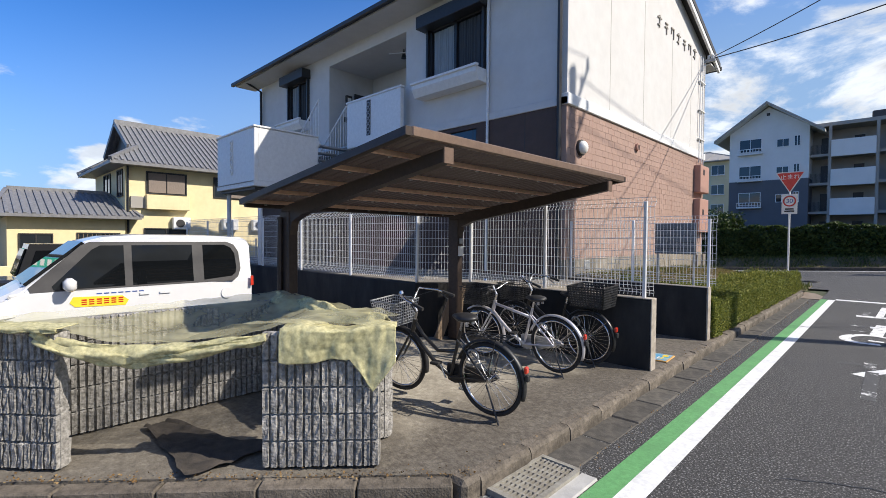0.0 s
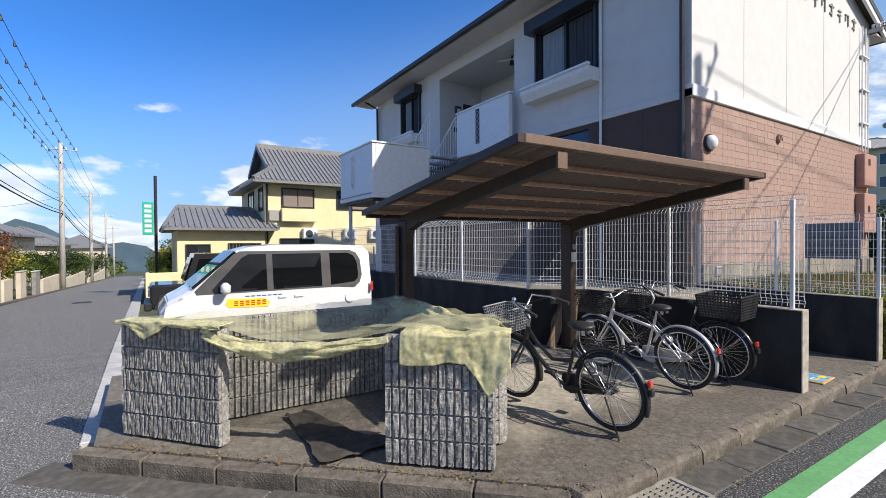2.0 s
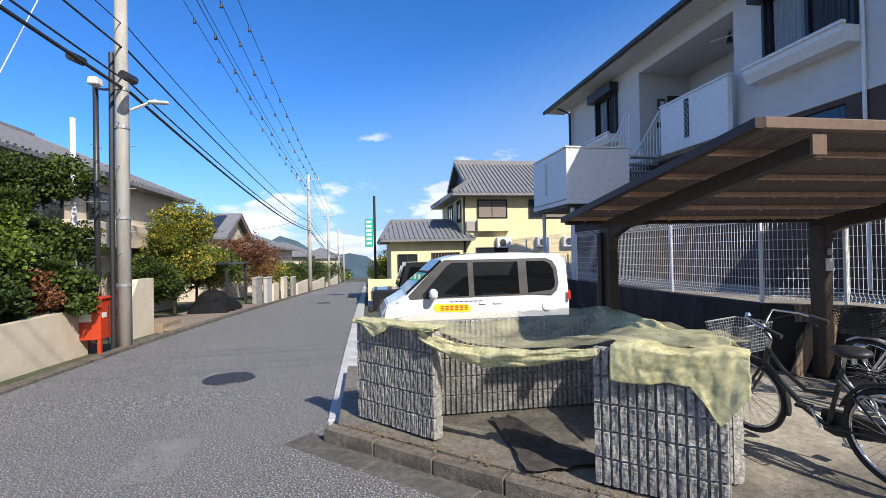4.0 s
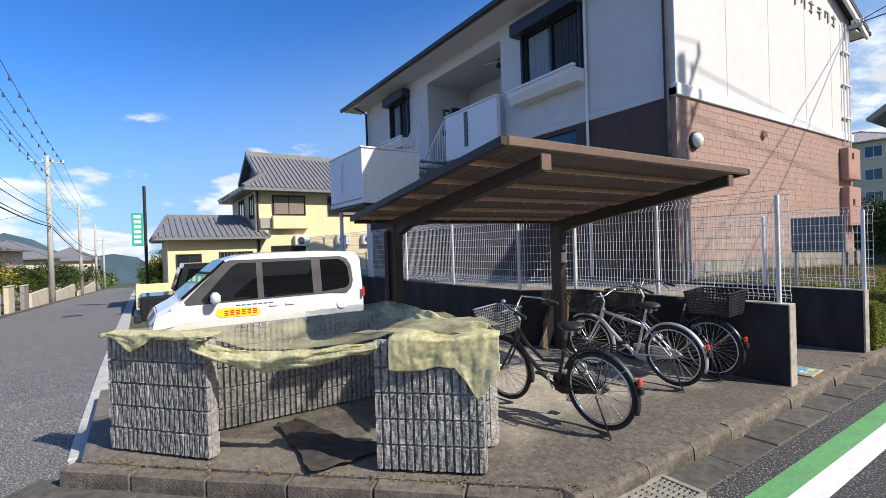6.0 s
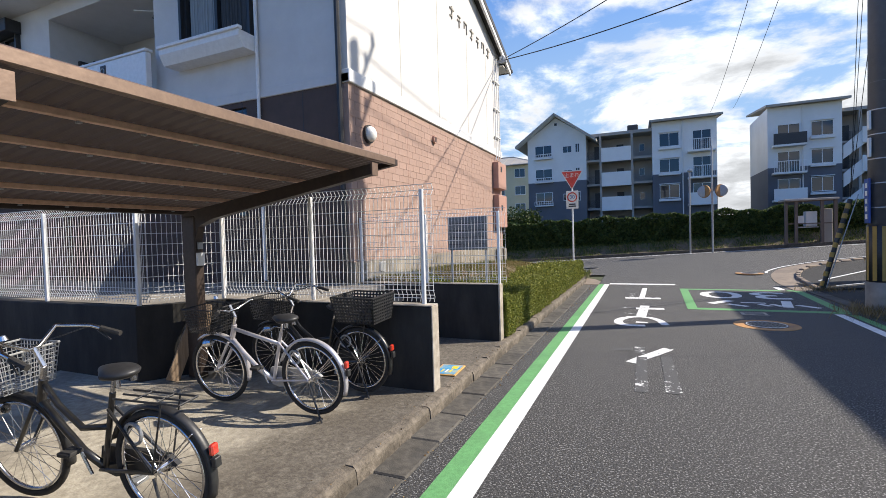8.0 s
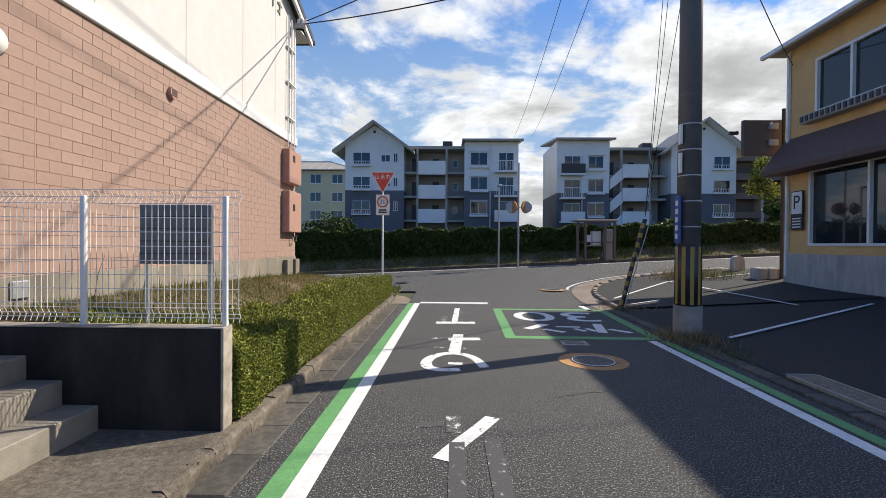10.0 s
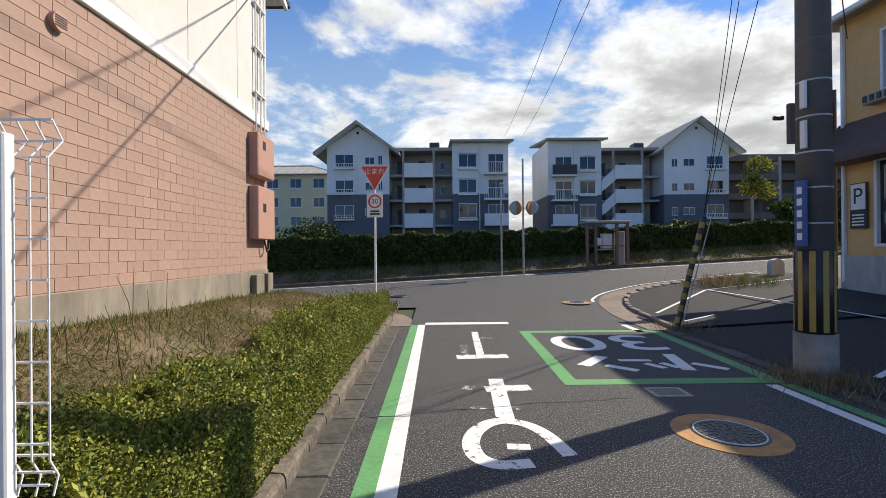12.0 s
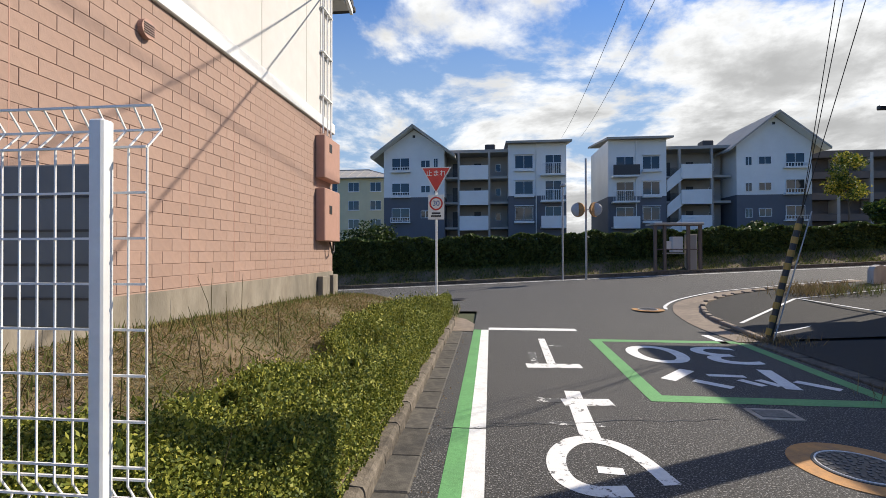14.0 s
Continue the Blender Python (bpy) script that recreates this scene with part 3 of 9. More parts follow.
def text_part(body, size, material, parent, m, name="lettering", depth=0.004, label=""):
    cu = bpy.data.curves.new(name, "FONT")
    cu.body, cu.size, cu.extrude, cu.align_x, cu.align_y = body, size, depth, "CENTER", "CENTER"
    tmp = bpy.data.objects.new("tmp", cu)
    scene.collection.objects.link(tmp)
    dg = bpy.context.evaluated_depsgraph_get()
    me = bpy.data.meshes.new_from_object(tmp.evaluated_get(dg))
    bpy.data.objects.remove(tmp); bpy.data.curves.remove(cu)
    me.materials.clear(); me.materials.append(material)
    ob = new(name, me)
    ob.parent = parent
    ob.matrix_basis = m
    if label:
        ob["label"] = label
    return ob


def smooth01(t):
    t = max(0.0, min(1.0, t))
    return t * t * (3 - 2 * t)


def gz(x, y):
    """Height of the land: falls away to -x, climbs to +x and beyond the crossing."""
    left = 0.0
    if x < -5:
        u = -x - 5
        left = -0.045 * (math.sqrt(u * u + 36) - 6)
        left *= 1 - smooth01((y - 12) / 10)
    right = 0.06 * (math.sqrt(max(0.0, x - 3.9) ** 2 + 1) - 1) if x > 3.9 else 0.0
    b = smooth01((y - 17.5) / 10.5)
    zc_ = max(-0.7, min(1.6, 0.40 + 0.05 * x))
    far = 2.3 * smooth01((y - 31) / 22)
    return left + right * (1 - b) + zc_ * b + far

# ---- large structure ----
def sheet(bm, x0, x1, y0, y1, nx, ny, off):
    grid = [[bm.verts.new((x0 + (x1 - x0) * i / nx, y0 + (y1 - y0) * j / ny, gz(x0 + (x1 - x0) * i / nx, y0 + (y1 - y0) * j / ny) + off)) for j in range(ny + 1)] for i in range(nx + 1)]
    for i in range(nx):
        for j in range(ny):
            bm.faces.new((grid[i][j], grid[i + 1][j], grid[i + 1][j + 1], grid[i][j + 1]))


def graded(lo, hi, n, power=2.2):
    ts = np.linspace(-1, 1, n)
    return [(-((-t) ** power) * -lo if t < 0 else t ** power * hi) for t in ts]


bm = bmesh.new()
xs, ys = graded(-400, 400, 121), graded(-400, 500, 121)
grid = [[bm.verts.new((x, y, gz(x, y) - 0.06)) for y in ys] for x in xs]
for i in range(len(xs) - 1):
    for j in range(len(ys) - 1):
        bm.faces.new((grid[i][j], grid[i + 1][j], grid[i + 1][j + 1], grid[i][j + 1]))
tagged(part("ground", bm, GROUND, smooth=True), "bare earth and grass around the streets", "ground", kind="structure")

bm = bmesh.new()
sheet(bm, -1.99, 3.75, 2.6, 18.2, 8, 30, 0)
sheet(bm, -1.5, 3.75, -4.9, 2.6, 8, 12, 0)
sheet(bm, -1.5, 70, 18.2, 28.4, 70, 16, 0)
sheet(bm, -70, -1.5, 20.3, 28.4, 60, 12, 0)
tagged(part("road", bm, ASPHALT, smooth=True), "grey asphalt side street with coarse grain meeting a cross street", "road", kind="structure")
bm = bmesh.new()
sheet(bm, -110, -1.5, -4.9, -0.45, 110, 4, 0)
a, b_, c_ = (bm.verts.new(p) for p in ((-4.95, -0.45, 0), (-1.5, -0.45, 0), (-1.5, 2.6, 0)))
d_ = bm.verts.new((-1.99, 2.6, 0))
bm.faces.new((a, b_, c_, d_))
tagged(part("road", bm, ASPHALT_OLD, smooth=True), "worn pale grey asphalt street running downhill between houses", "road", kind="structure")
bm = bmesh.new()
sheet(bm, 3.95, 10.75, -4.0, 18.2, 10, 20, 0.04)
tagged(part("parking_lot", bm, ASPHALT_NEW, smooth=True), "dark asphalt car park with white bay lines", "car park", kind="structure")

bm = bmesh.new()
sheet(bm, -4.95, -4.05, -2.10, -1.62, 3, 3, 0.004)
tagged(part("road_patch", bm, PATCH, smooth=True), "pale worn patch in the old asphalt", "road patch", kind="structure")

# concrete apron under the shelter
bm = bmesh.new()
prism(bm, [(-4.66, -0.33), (-2.06, 2.46), (-2.06, 8.3), (-7.0, 8.3), (-7.0, -0.33)], "z", -0.1, 0.135)
tagged(part("pavement", bm, APRON), "stained concrete apron under the bicycle shelter", "pavement", kind="structure")
bm = bmesh.new()
sheet(bm, -14.5, -7.0, -0.33, 5.1, 8, 6, 0.02)
tagged(part("pavement", bm, ASPHALT_OLD), "asphalt parking bays beside the shelter", "pavement", kind="structure")


def walled(name, label, bmm, material):
    return tagged(part(name, bmm, material), label, "wall", kind="structure")


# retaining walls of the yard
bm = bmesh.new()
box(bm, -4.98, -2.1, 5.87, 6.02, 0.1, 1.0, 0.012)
wf = walled("wall_front", "stained concrete retaining wall behind the bicycles, darkened for shade", bm, CONC_WALL)
# pale plates on ends and tops: sunlight on the wall put into the colour
part("wall_end", bx(-2.10, -2.085, 5.868, 6.022, 0.1, 1.0, 0.004), PALE_CONC, wf, "pale wall end, sunlight put into its colour")
part("coping", bx(-4.96, -2.086, 5.866, 6.024, 1.0, 1.014, 0.004), PALE_CONC, wf, "thin brown coping, paler for the light on the wall top")
bm = bmesh.new()
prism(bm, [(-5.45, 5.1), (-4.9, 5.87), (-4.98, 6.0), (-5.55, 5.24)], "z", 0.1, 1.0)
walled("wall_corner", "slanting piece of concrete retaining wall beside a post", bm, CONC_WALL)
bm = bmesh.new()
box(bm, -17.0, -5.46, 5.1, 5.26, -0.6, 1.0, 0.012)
walled("wall_side", "stained concrete retaining wall along the parking bays, darkened for shade", bm, CONC_WALL)
bm = bmesh.new()
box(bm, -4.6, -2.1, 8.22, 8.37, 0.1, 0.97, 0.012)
wg = walled("wall_garden", "concrete wall closing the garden at the entrance, shade in its dark colour", bm, CONC_WALL)
part("wall_end", bx(-2.10, -2.075, 8.218, 8.372, 0.1, 0.97, 0.004), PALE_CONC, wg, "pale wall end, sunlight put into its colour")
part("coping", bx(-4.6, -2.076, 8.216, 8.374, 0.97, 0.982, 0.004), PALE_CONC, wg, "thin brown coping, paler for the light on the wall top")
bm = bmesh.new()
prism(bm, [(-4.9, 6.0), (-5.5, 5.2), (-17.4, 5.2), (-17.4, 8.2), (-4.3, 8.2), (-4.3, 6.0)], "z", 0.0, 0.93)
tagged(part("yard", bm, CONCRETE), "concrete yard in front of the flats", "yard", kind="structure")
for k in range(4):
    bm = bx(-3.1 - 0.3 * k - (1.2 if k == 3 else 0.3), -3.1 - 0.3 * k, 6.03, 8.21, 0.1, 0.34 + 0.2 * k, 0.01)
    tagged(part("step", bm, CONCRETE), "concrete entrance step between the walls", "step", group="entrance steps", kind="structure")

# lawn strip beside the flats
def lawn_z(x, y):
    k = smooth01((-1.9 - x) / 2.5)
    top = 1.0 - 0.03 * max(0.0, y - 11)
    return 0.24 + (top - 0.24) * k - 0.10 * smooth01((y - 16) / 3)


bm = bmesh.new()
gx_ = [-2.06 - 0.2 * i for i in range(14)]
gy_ = [8.37 + 0.42 * j for j in range(26)]
grid = [[bm.verts.new((x, y, lawn_z(x, y) + random.uniform(-0.02, 0.02))) for y in gy_] for x in gx_]
for i in range(len(gx_) - 1):
    for j in range(len(gy_) - 1):
        bm.faces.new((grid[i][j], grid[i][j + 1], grid[i + 1][j + 1], grid[i + 1][j]))
tagged(part("lawn", bm, SOIL, smooth=True), "patchy dry lawn sloping up to the flats", "lawn", kind="structure")
bm = bmesh.new()
sheet(bm, -70, -1.95, 18.7, 20.3, 60, 2, 0.1)
tagged(part("verge", bm, SOIL), "grassy verge at the street corner", "verge", kind="structure")

# kerbs and gutters
def run_of(name, mesh, parent, p, q, step, material_unused=None):
    p, q = Vector(p), Vector(q)
    d = q - p
    n = max(1, round(d.length / step))
    ang = math.degrees(math.atan2(d.y, d.x))
    for k in range(n):
        o = new(name, mesh)
        o.parent = parent
        c = p + d * ((k + 0.5) / n)
        s = d.length / n / step
        o.matrix_basis = pose(c.x, c.y, c.z + random.uniform(-0.006, 0.006), random.uniform(-0.6, 0.6), random.uniform(-0.5, 0.5), ang + random.uniform(-0.4, 0.4)) @ Matrix.Diagonal((s, 1, 1, 1))


def piece_mesh(name, L, w, z0, z1, mtl, bevel=0.012):
    bmm = bx(-L / 2 + 0.004, L / 2 - 0.004, -w / 2, w / 2, z0, z1, bevel)
    me = bpy.data.meshes.new(name)
    bmm.to_mesh(me); bmm.free()
    me.materials.append(mtl)
    return me


def stone_mesh(seed, L=0.6, w=0.115, h=0.14):
    """A kerb stone with a rounded, chipped upper edge."""
    rg = random.Random(seed)
    bmm = bmesh.new()
    prof = [(-w / 2, -0.1), (-w / 2, h), (w / 2 - 0.035, h), (w / 2 - 0.012, h - 0.010), (w / 2, h - 0.035), (w / 2 + 0.012, -0.1)]
    rings = []
    for k in range(9):
        x = (-L / 2 + 0.005) + (L - 0.010) * k / 8
        end = 0.007 if k in (0, 8) else 0.0
        rings.append([bmm.verts.new((x, -(a - end * (a > 0)) + rg.uniform(-0.003, 0.003), b - (end if b > 0 else 0) - (rg.uniform(0, 0.012) if 1 < q < 5 else 0))) for q, (a, b) in enumerate(prof)])
    for A_, B_ in zip(rings, rings[1:]):
        for q in range(len(prof)):
            r_ = (q + 1) % len(prof)
            bmm.faces.new((A_[q], A_[r_], B_[r_], B_[q]))
    bmm.faces.new(rings[0][::-1]); bmm.faces.new(rings[-1])
    bmesh.ops.recalc_face_normals(bmm, faces=bmm.faces)
    me = bpy.data.meshes.new("kerb_stone")
    bmm.to_mesh(me); bmm.free()
    me.materials.append(KERB)
    return me


kerb = thing("kerb", "weathered concrete kerb stones with crumbled edges", "kerb", kind="structure")
STONES = [stone_mesh(k) for k in range(4)]
KS = piece_mesh("kerb_stone", 0.6, 0.13, -0.1, 0.14, KERB, 0.010)
run_of("kerb_stone", KS, kerb, (-4.62, -0.42, 0), (-2.06, 2.32, 0), 0.6)
for k in range(26):
    o = new("kerb_stone", STONES[(k * 7 + k // 3) % 4])
    o.parent = kerb
    o.matrix_basis = pose(-2.018 + random.uniform(-0.006, 0.006), 2.80 + 0.6 * k, random.uniform(-0.008, 0.006), 0, random.uniform(-0.5, 0.5), 90 + random.uniform(-0.5, 0.5))
arc = [(-2.02 - 1.75 * (1 - math.cos(a)), 18.08 + 1.75 * math.sin(a), 0) for a in (0, 0.4, 0.8, 1.2, 1.57)]
for p, q in zip(arc, arc[1:]):
    run_of("kerb_stone", KS, kerb, p, q, 0.6)
bm = bmesh.new()
prism(bm, [(-1.97, 17.3), (-1.5, 17.3), (-1.5, 18.3), (-1.75, 19.1), (-2.4, 19.8), (-3.75, 20.25), (-3.75, 19.6), (-2.7, 19.0), (-2.1, 18.2)], "z", -0.1, 0.016)
part("corner_apron", bm, CORNER_CONC, kerb, "pale curved concrete corner apron")
corner = part("kerb_corner", bx(-2.15, -1.965, 2.33, 2.52, -0.1, 0.15, 0.03), KERB, kerb, "chipped corner stone")
gutter = thing("gutter", "flat concrete gutter slabs along the kerb", "gutter", kind="structure")
GS = piece_mesh("gutter_slab", 0.6, 0.285, -0.08, 0.012, GUTTER)
GS2 = piece_mesh("gutter_slab", 0.9, 0.33, -0.08, 0.012, GUTTER, 0.012)
run_of("gutter_slab", GS, gutter, (-1.822, 3.28, 0), (-1.862, 17.68, 0), 0.6)
run_of("gutter_slab", GS2, gutter, (-4.72, -0.72, 0), (-2.0, 2.16, 0), 0.9)
PG = piece_mesh("gutter_slab", 0.6, 0.30, -0.08, 0.035, PALE_GUTTER)
run_of("gutter_slab", PG, gutter, (-5.1, -0.32, 0.0), (-9.3, -0.32, -0.05), 0.6)
run_of("gutter_slab", PG, gutter, (-9.3, -0.32, -0.05), (-14.1, -0.32, gz(-14.1, 0)), 0.6)
for k in range(8):
    xa, xb = -14.1 - 8 * k, -22.1 - 8 * k
    bm = bmesh.new(); bar(bm, (xa, -0.32, gz(xa, 0) - 0.02), (xb, -0.32, gz(xb, 0) - 0.02), 0.3, 0.12)
    part("gutter_run", bm, PALE_GUTTER, gutter)
for k in range(12):
    xa, xb = -4.0 - 8 * k, -12.0 - 8 * k
    bm = bmesh.new(); bar(bm, (xa, -4.98, gz(xa, 0) - 0.0), (xb, -4.98, gz(xb, 0) - 0.0), 0.22, 0.16)
    part("kerb_run", bm, KERB, kerb)
# far kerb of the cross street
for k in range(30):
    xa, xb = -60 + 4 * k, -56 + 4 * k
    bm = bmesh.new(); bar(bm, (xa, 28.5, gz(xa, 28.5) + 0.02), (xb, 28.5, gz(xb, 28.5) + 0.02), 0.18, 0.26)
    part("kerb_run", bm, KERB, kerb)
# right side of the street
run_of("gutter_slab", GS, gutter, (3.86, 2.0, 0.02), (3.86, 16.4, 0.02), 0.6)
# the corner of the car park sweeps away into the cross street
outer = [(3.52, 16.5), (3.52, 17.2), (3.53, 18.3), (3.62, 19.4), (3.84, 20.5), (4.45, 21.7), (5.9, 22.75), (7.7, 23.3), (11.0, 24.0)]
inner = [(4.02, 16.5), (4.10, 17.2), (4.20, 18.2), (4.28, 19.3), (4.62, 20.5), (5.15, 21.4), (6.2, 22.2), (7.75, 22.8), (11.0, 23.5)]


def bend(pts, k=5):
    """A smooth curve through plan points."""
    ext = [pts[0]] + list(pts) + [pts[-1]]
    return [tuple(0.5 * (2 * b + (c - a) * u + (2 * a - 5 * b + 4 * c - d) * u * u + (3 * b - a - 3 * c + d) * u ** 3) for a, b, c, d in zip(*ext[i:i + 4])) for i in range(len(ext) - 3) for u in (j / k for j in range(k))] + [pts[-1]]


outer, inner = bend(outer), bend(inner)
bm = bmesh.new()
lo = [bm.verts.new((x, y, gz(x, y) + 0.012)) for x, y in outer]
hi = [bm.verts.new((x, y, gz(x, y) + 0.03)) for x, y in inner]
for i in range(len(lo) - 1):
    bm.faces.new((lo[i], hi[i], hi[i + 1], lo[i + 1]))
part("corner_apron", bm, CORNER_CONC, kerb, "pale curved concrete corner apron")
KC = piece_mesh("kerb_stone", 0.5, 0.13, -0.1, 0.10, CORNER_CONC, 0.02)
for (xa, ya), (xb, yb) in zip(inner[::3], inner[3::3]):
    run_of("kerb_stone", KC, kerb, (xa, ya, gz(xa, ya)), (xb, yb, gz(xb, yb)), 0.5)
bm = bmesh.new()
lo = [bm.verts.new((x, y, gz(x, y) + 0.055)) for x, y in inner]
hi = [bm.verts.new((12.0, 16.5 + (y - 16.5) * 0.9, gz(12.0, 16.5 + (y - 16.5) * 0.9) + 0.055)) for x, y in inner]
for i in range(len(lo) - 1):
    for j in range(1):
        bm.faces.new((lo[i], hi[i], hi[i + 1], lo[i + 1]))
tagged(part("parking_lot", bm, ASPHALT_NEW, smooth=True), "asphalt corner of the car park", "car park", kind="structure")

# grate at the corner and drain cover by the car park
def grate(at, w, d, rz, slots):
    t = thing("drain_grate", "galvanised steel drain grate set in the gutter", "drain grate", at, rz)
    bm = bmesh.new()
    for s in (-1, 1):
        box(bm, -w / 2, w / 2, s * d / 2 - 0.02, s * d / 2 + 0.02, -0.02, 0.02)
        box(bm, s * w / 2 - 0.02, s * w / 2 + 0.02, -d / 2 + 0.02, d / 2 - 0.02, -0.02, 0.02)
    part("frame", bm, GRATE, t)
    # thin dark plate paints the shade of the hollow below the bars
    part("pit_shade", bx(-w / 2, w / 2, -d / 2, d / 2, -0.03, -0.022), DARK_METAL, t)
    for k in range(slots):
        x = -w / 2 + w * (k + 0.5) / slots
        part("bar", bx(x - 0.006, x + 0.006, -d / 2 + 0.02, d / 2 - 0.02, -0.02, 0.012), GRATE, t)
    for k in range(9):
        y = -d / 2 + d * (k + 0.5) / 9
        part("cross_bar", bx(-w / 2 + 0.02, w / 2 - 0.02, y - 0.006, y + 0.006, -0.02, 0.008), GRATE, t)
    return t


grate((-1.80, 2.90, 0.02), 0.32, 0.66, 0, 9)
part("grate_surround", bx(-1.63, -1.50, 2.48, 3.26, -0.08, 0.014, 0.01), PALE_GUTTER, gutter, "pale concrete surround of the grate")
grate((4.15, 8.6, 0.06), 0.36, 3.6, 0, 10)

# road paint
marking = thing("road_marking", "green and white painted lines along the street edge", "road marking", kind="structure")


def strip(name, x0, x1, y0, y1, mtl, z=0.004, n=10):
    bm = bmesh.new(); sheet(bm, x0, x1, y0, y1, 1, n, z)
    return part(name, bm, mtl, marking)


for y0, y1 in ((-4.5, 4.0), (4.0, 11.75), (11.77, 17.55)):
    strip("green_line", -1.49, -1.325, y0, y1, GREEN_PAINT)
    strip("white_line", -1.325, -1.165, y0, y1, WHITE_PAINT)
for y0, y1 in ((0.0, 7.0), (7.02, 10.0), (10.02, 12.7), (16.4, 17.3)):
    strip("white_line", 3.19, 3.34, y0, y1, WHITE_PAINT)
for y0, y1 in ((0.0, 12.7),):
    strip("green_line", 3.40, 3.55, y0, y1, GREEN_PAINT)
strip("stop_line", -1.165, 0.75, 17.55, 17.85, WHITE_PAINT)
for x0, x1, y0, y1 in ((0.72, 3.5, 12.78, 13.02), (0.80, 3.6, 16.4, 16.62)):
    strip("box_edge", x0, x1, y0, y1, GREEN_PAINT, n=2)
for xa, xb, w in ((0.72, 0.80, 0.20), (3.34, 3.45, 0.20)):
    bm = bmesh.new()
    vs = [bm.verts.new((x, y, 0.004)) for x, y in ((xa, 13.02), (xa + w, 13.02), (xb + w, 16.4), (xb, 16.4))]
    bm.faces.new(vs)
    part("box_edge", bm, GREEN_PAINT, marking)


def stroke(pts, w, z=0.0025, mtl=None):
    """A painted brush stroke, wide w, along points of the road."""
    mtl = mtl or (FADED_WHITE if pts[0][1] < 9.2 else WORN_WHITE)
    global lift_
    lift_ += 0.00012
    z += lift_
    bm = bmesh.new()
    L = []
    if len(pts) > 3:
        ext = [pts[0]] + list(pts) + [pts[-1]]
        pts = [tuple(0.5 * (2 * b + (c - a) * u + (2 * a - 5 * b + 4 * c - d) * u * u + (3 * b - a - 3 * c + d) * u ** 3) for a, b, c, d in zip(*ext[k:k + 4])) for k in range(len(ext) - 3) for u in (0, 0.2, 0.4, 0.6, 0.8)] + [pts[-1]]
    n = len(pts)
    for i, p in enumerate(pts):
        d = Vector(pts[min(i + 1, n - 1)]) - Vector(pts[max(i - 1, 0)])
        d.normalize()
        s = Vector((-d.y, d.x)) * w / 2
        L.append((bm.verts.new((p[0] + s.x, p[1] + s.y, z)), bm.verts.new((p[0] - s.x, p[1] - s.y, z))))
    for a, b in zip(L, L[1:]):
        bm.faces.new((a[0], a[1], b[1], b[0]))
    return part("stroke", bm, mtl, marking)


lift_ = 0.0
# worn stop lettering, three characters from far to near
stroke([(-0.58, 14.36), (0.24, 14.40)], 0.26)
stroke([(-0.19, 14.5), (-0.12, 16.6)], 0.13)
stroke([(-0.44, 14.5), (-0.42, 15.3)], 0.12, mtl=FADED_WHITE)
stroke([(-0.08, 15.9), (0.16, 15.92)], 0.14, mtl=FADED_WHITE)
stroke([(-0.30, 12.66), (0.26, 12.70)], 0.24); stroke([(-0.60, 12.72), (-0.32, 12.72)], 0.16, mtl=FADED_WHITE)
stroke([(-0.55, 12.0), (0.02, 11.97)], 0.10, mtl=FADED_WHITE)
stroke([(-0.12, 13.1), (-0.20, 11.6)], 0.19)
stroke([(-0.18, 11.62), (-0.38, 11.54), (-0.54, 11.30), (-0.59, 11.02), (-0.54, 10.78), (-0.38, 10.66), (-0.12, 10.68)], 0.16)
stroke([(-0.20, 11.60), (-0.02, 11.50), (0.12, 11.25), (0.22, 10.80)], 0.14)
stroke([(-0.28, 11.0), (-0.08, 10.98)], 0.12)
stroke([(-0.30, 8.08), (-0.16, 8.36), (0.0, 8.64), (0.18, 8.98)], 0.15, mtl=WORN_WHITE)
stroke([(-0.2, 9.0), (-0.2, 8.6)], 0.14)
stroke([(-0.17, 8.4), (-0.17, 6.92)], 0.13, mtl=GHOST_WHITE); stroke([(-0.17, 7.35), (-0.17, 6.95)], 0.13)
stroke([(0.13, 8.5), (0.15, 6.96)], 0.14, mtl=GHOST_WHITE); stroke([(0.14, 7.38), (0.15, 7.0)], 0.16)
stroke([(-0.55, 8.75), (-0.3, 8.8)], 0.12, mtl=GHOST_WHITE)
# fine cracks in the asphalt
rg_ = random.Random(17)
for (xa, ya), (xb, yb) in (((-1.1, 11.9), (1.3, 12.25)), ((-1.6, 11.72), (-0.6, 11.95)), ((0.3, 13.0), (1.2, 14.6)), ((-0.6, 4.2), (0.6, 4.9)), ((1.0, 18.2), (2.6, 22.0)), ((0.9, 9.6), (2.9, 10.4))):
    pts_ = [(xa + (xb - xa) * k / 14 + rg_.uniform(-0.03, 0.03), ya + (yb - ya) * k / 14 + rg_.uniform(-0.04, 0.04)) for k in range(15)]
    bm = bmesh.new()
    L_ = [(bm.verts.new((a, b - 0.005, gz(a, b) + 0.004)), bm.verts.new((a, b + 0.004 + rg_.uniform(0, 0.006), gz(a, b) + 0.004))) for a, b in pts_]
    for a, b in zip(L_, L_[1:]):
        bm.faces.new((a[0], a[1], b[1], b[0]))
    part("crack", bm, DARK_METAL, marking)
# zone lettering, read from the other side
text_part("30", 1.55, WHITE_PAINT, marking, pose(2.18, 15.45, 0.006, 0, 0, 180) @ Matrix.Diagonal((1.35, 1.22, 1, 1)), "lettering", 0.001)
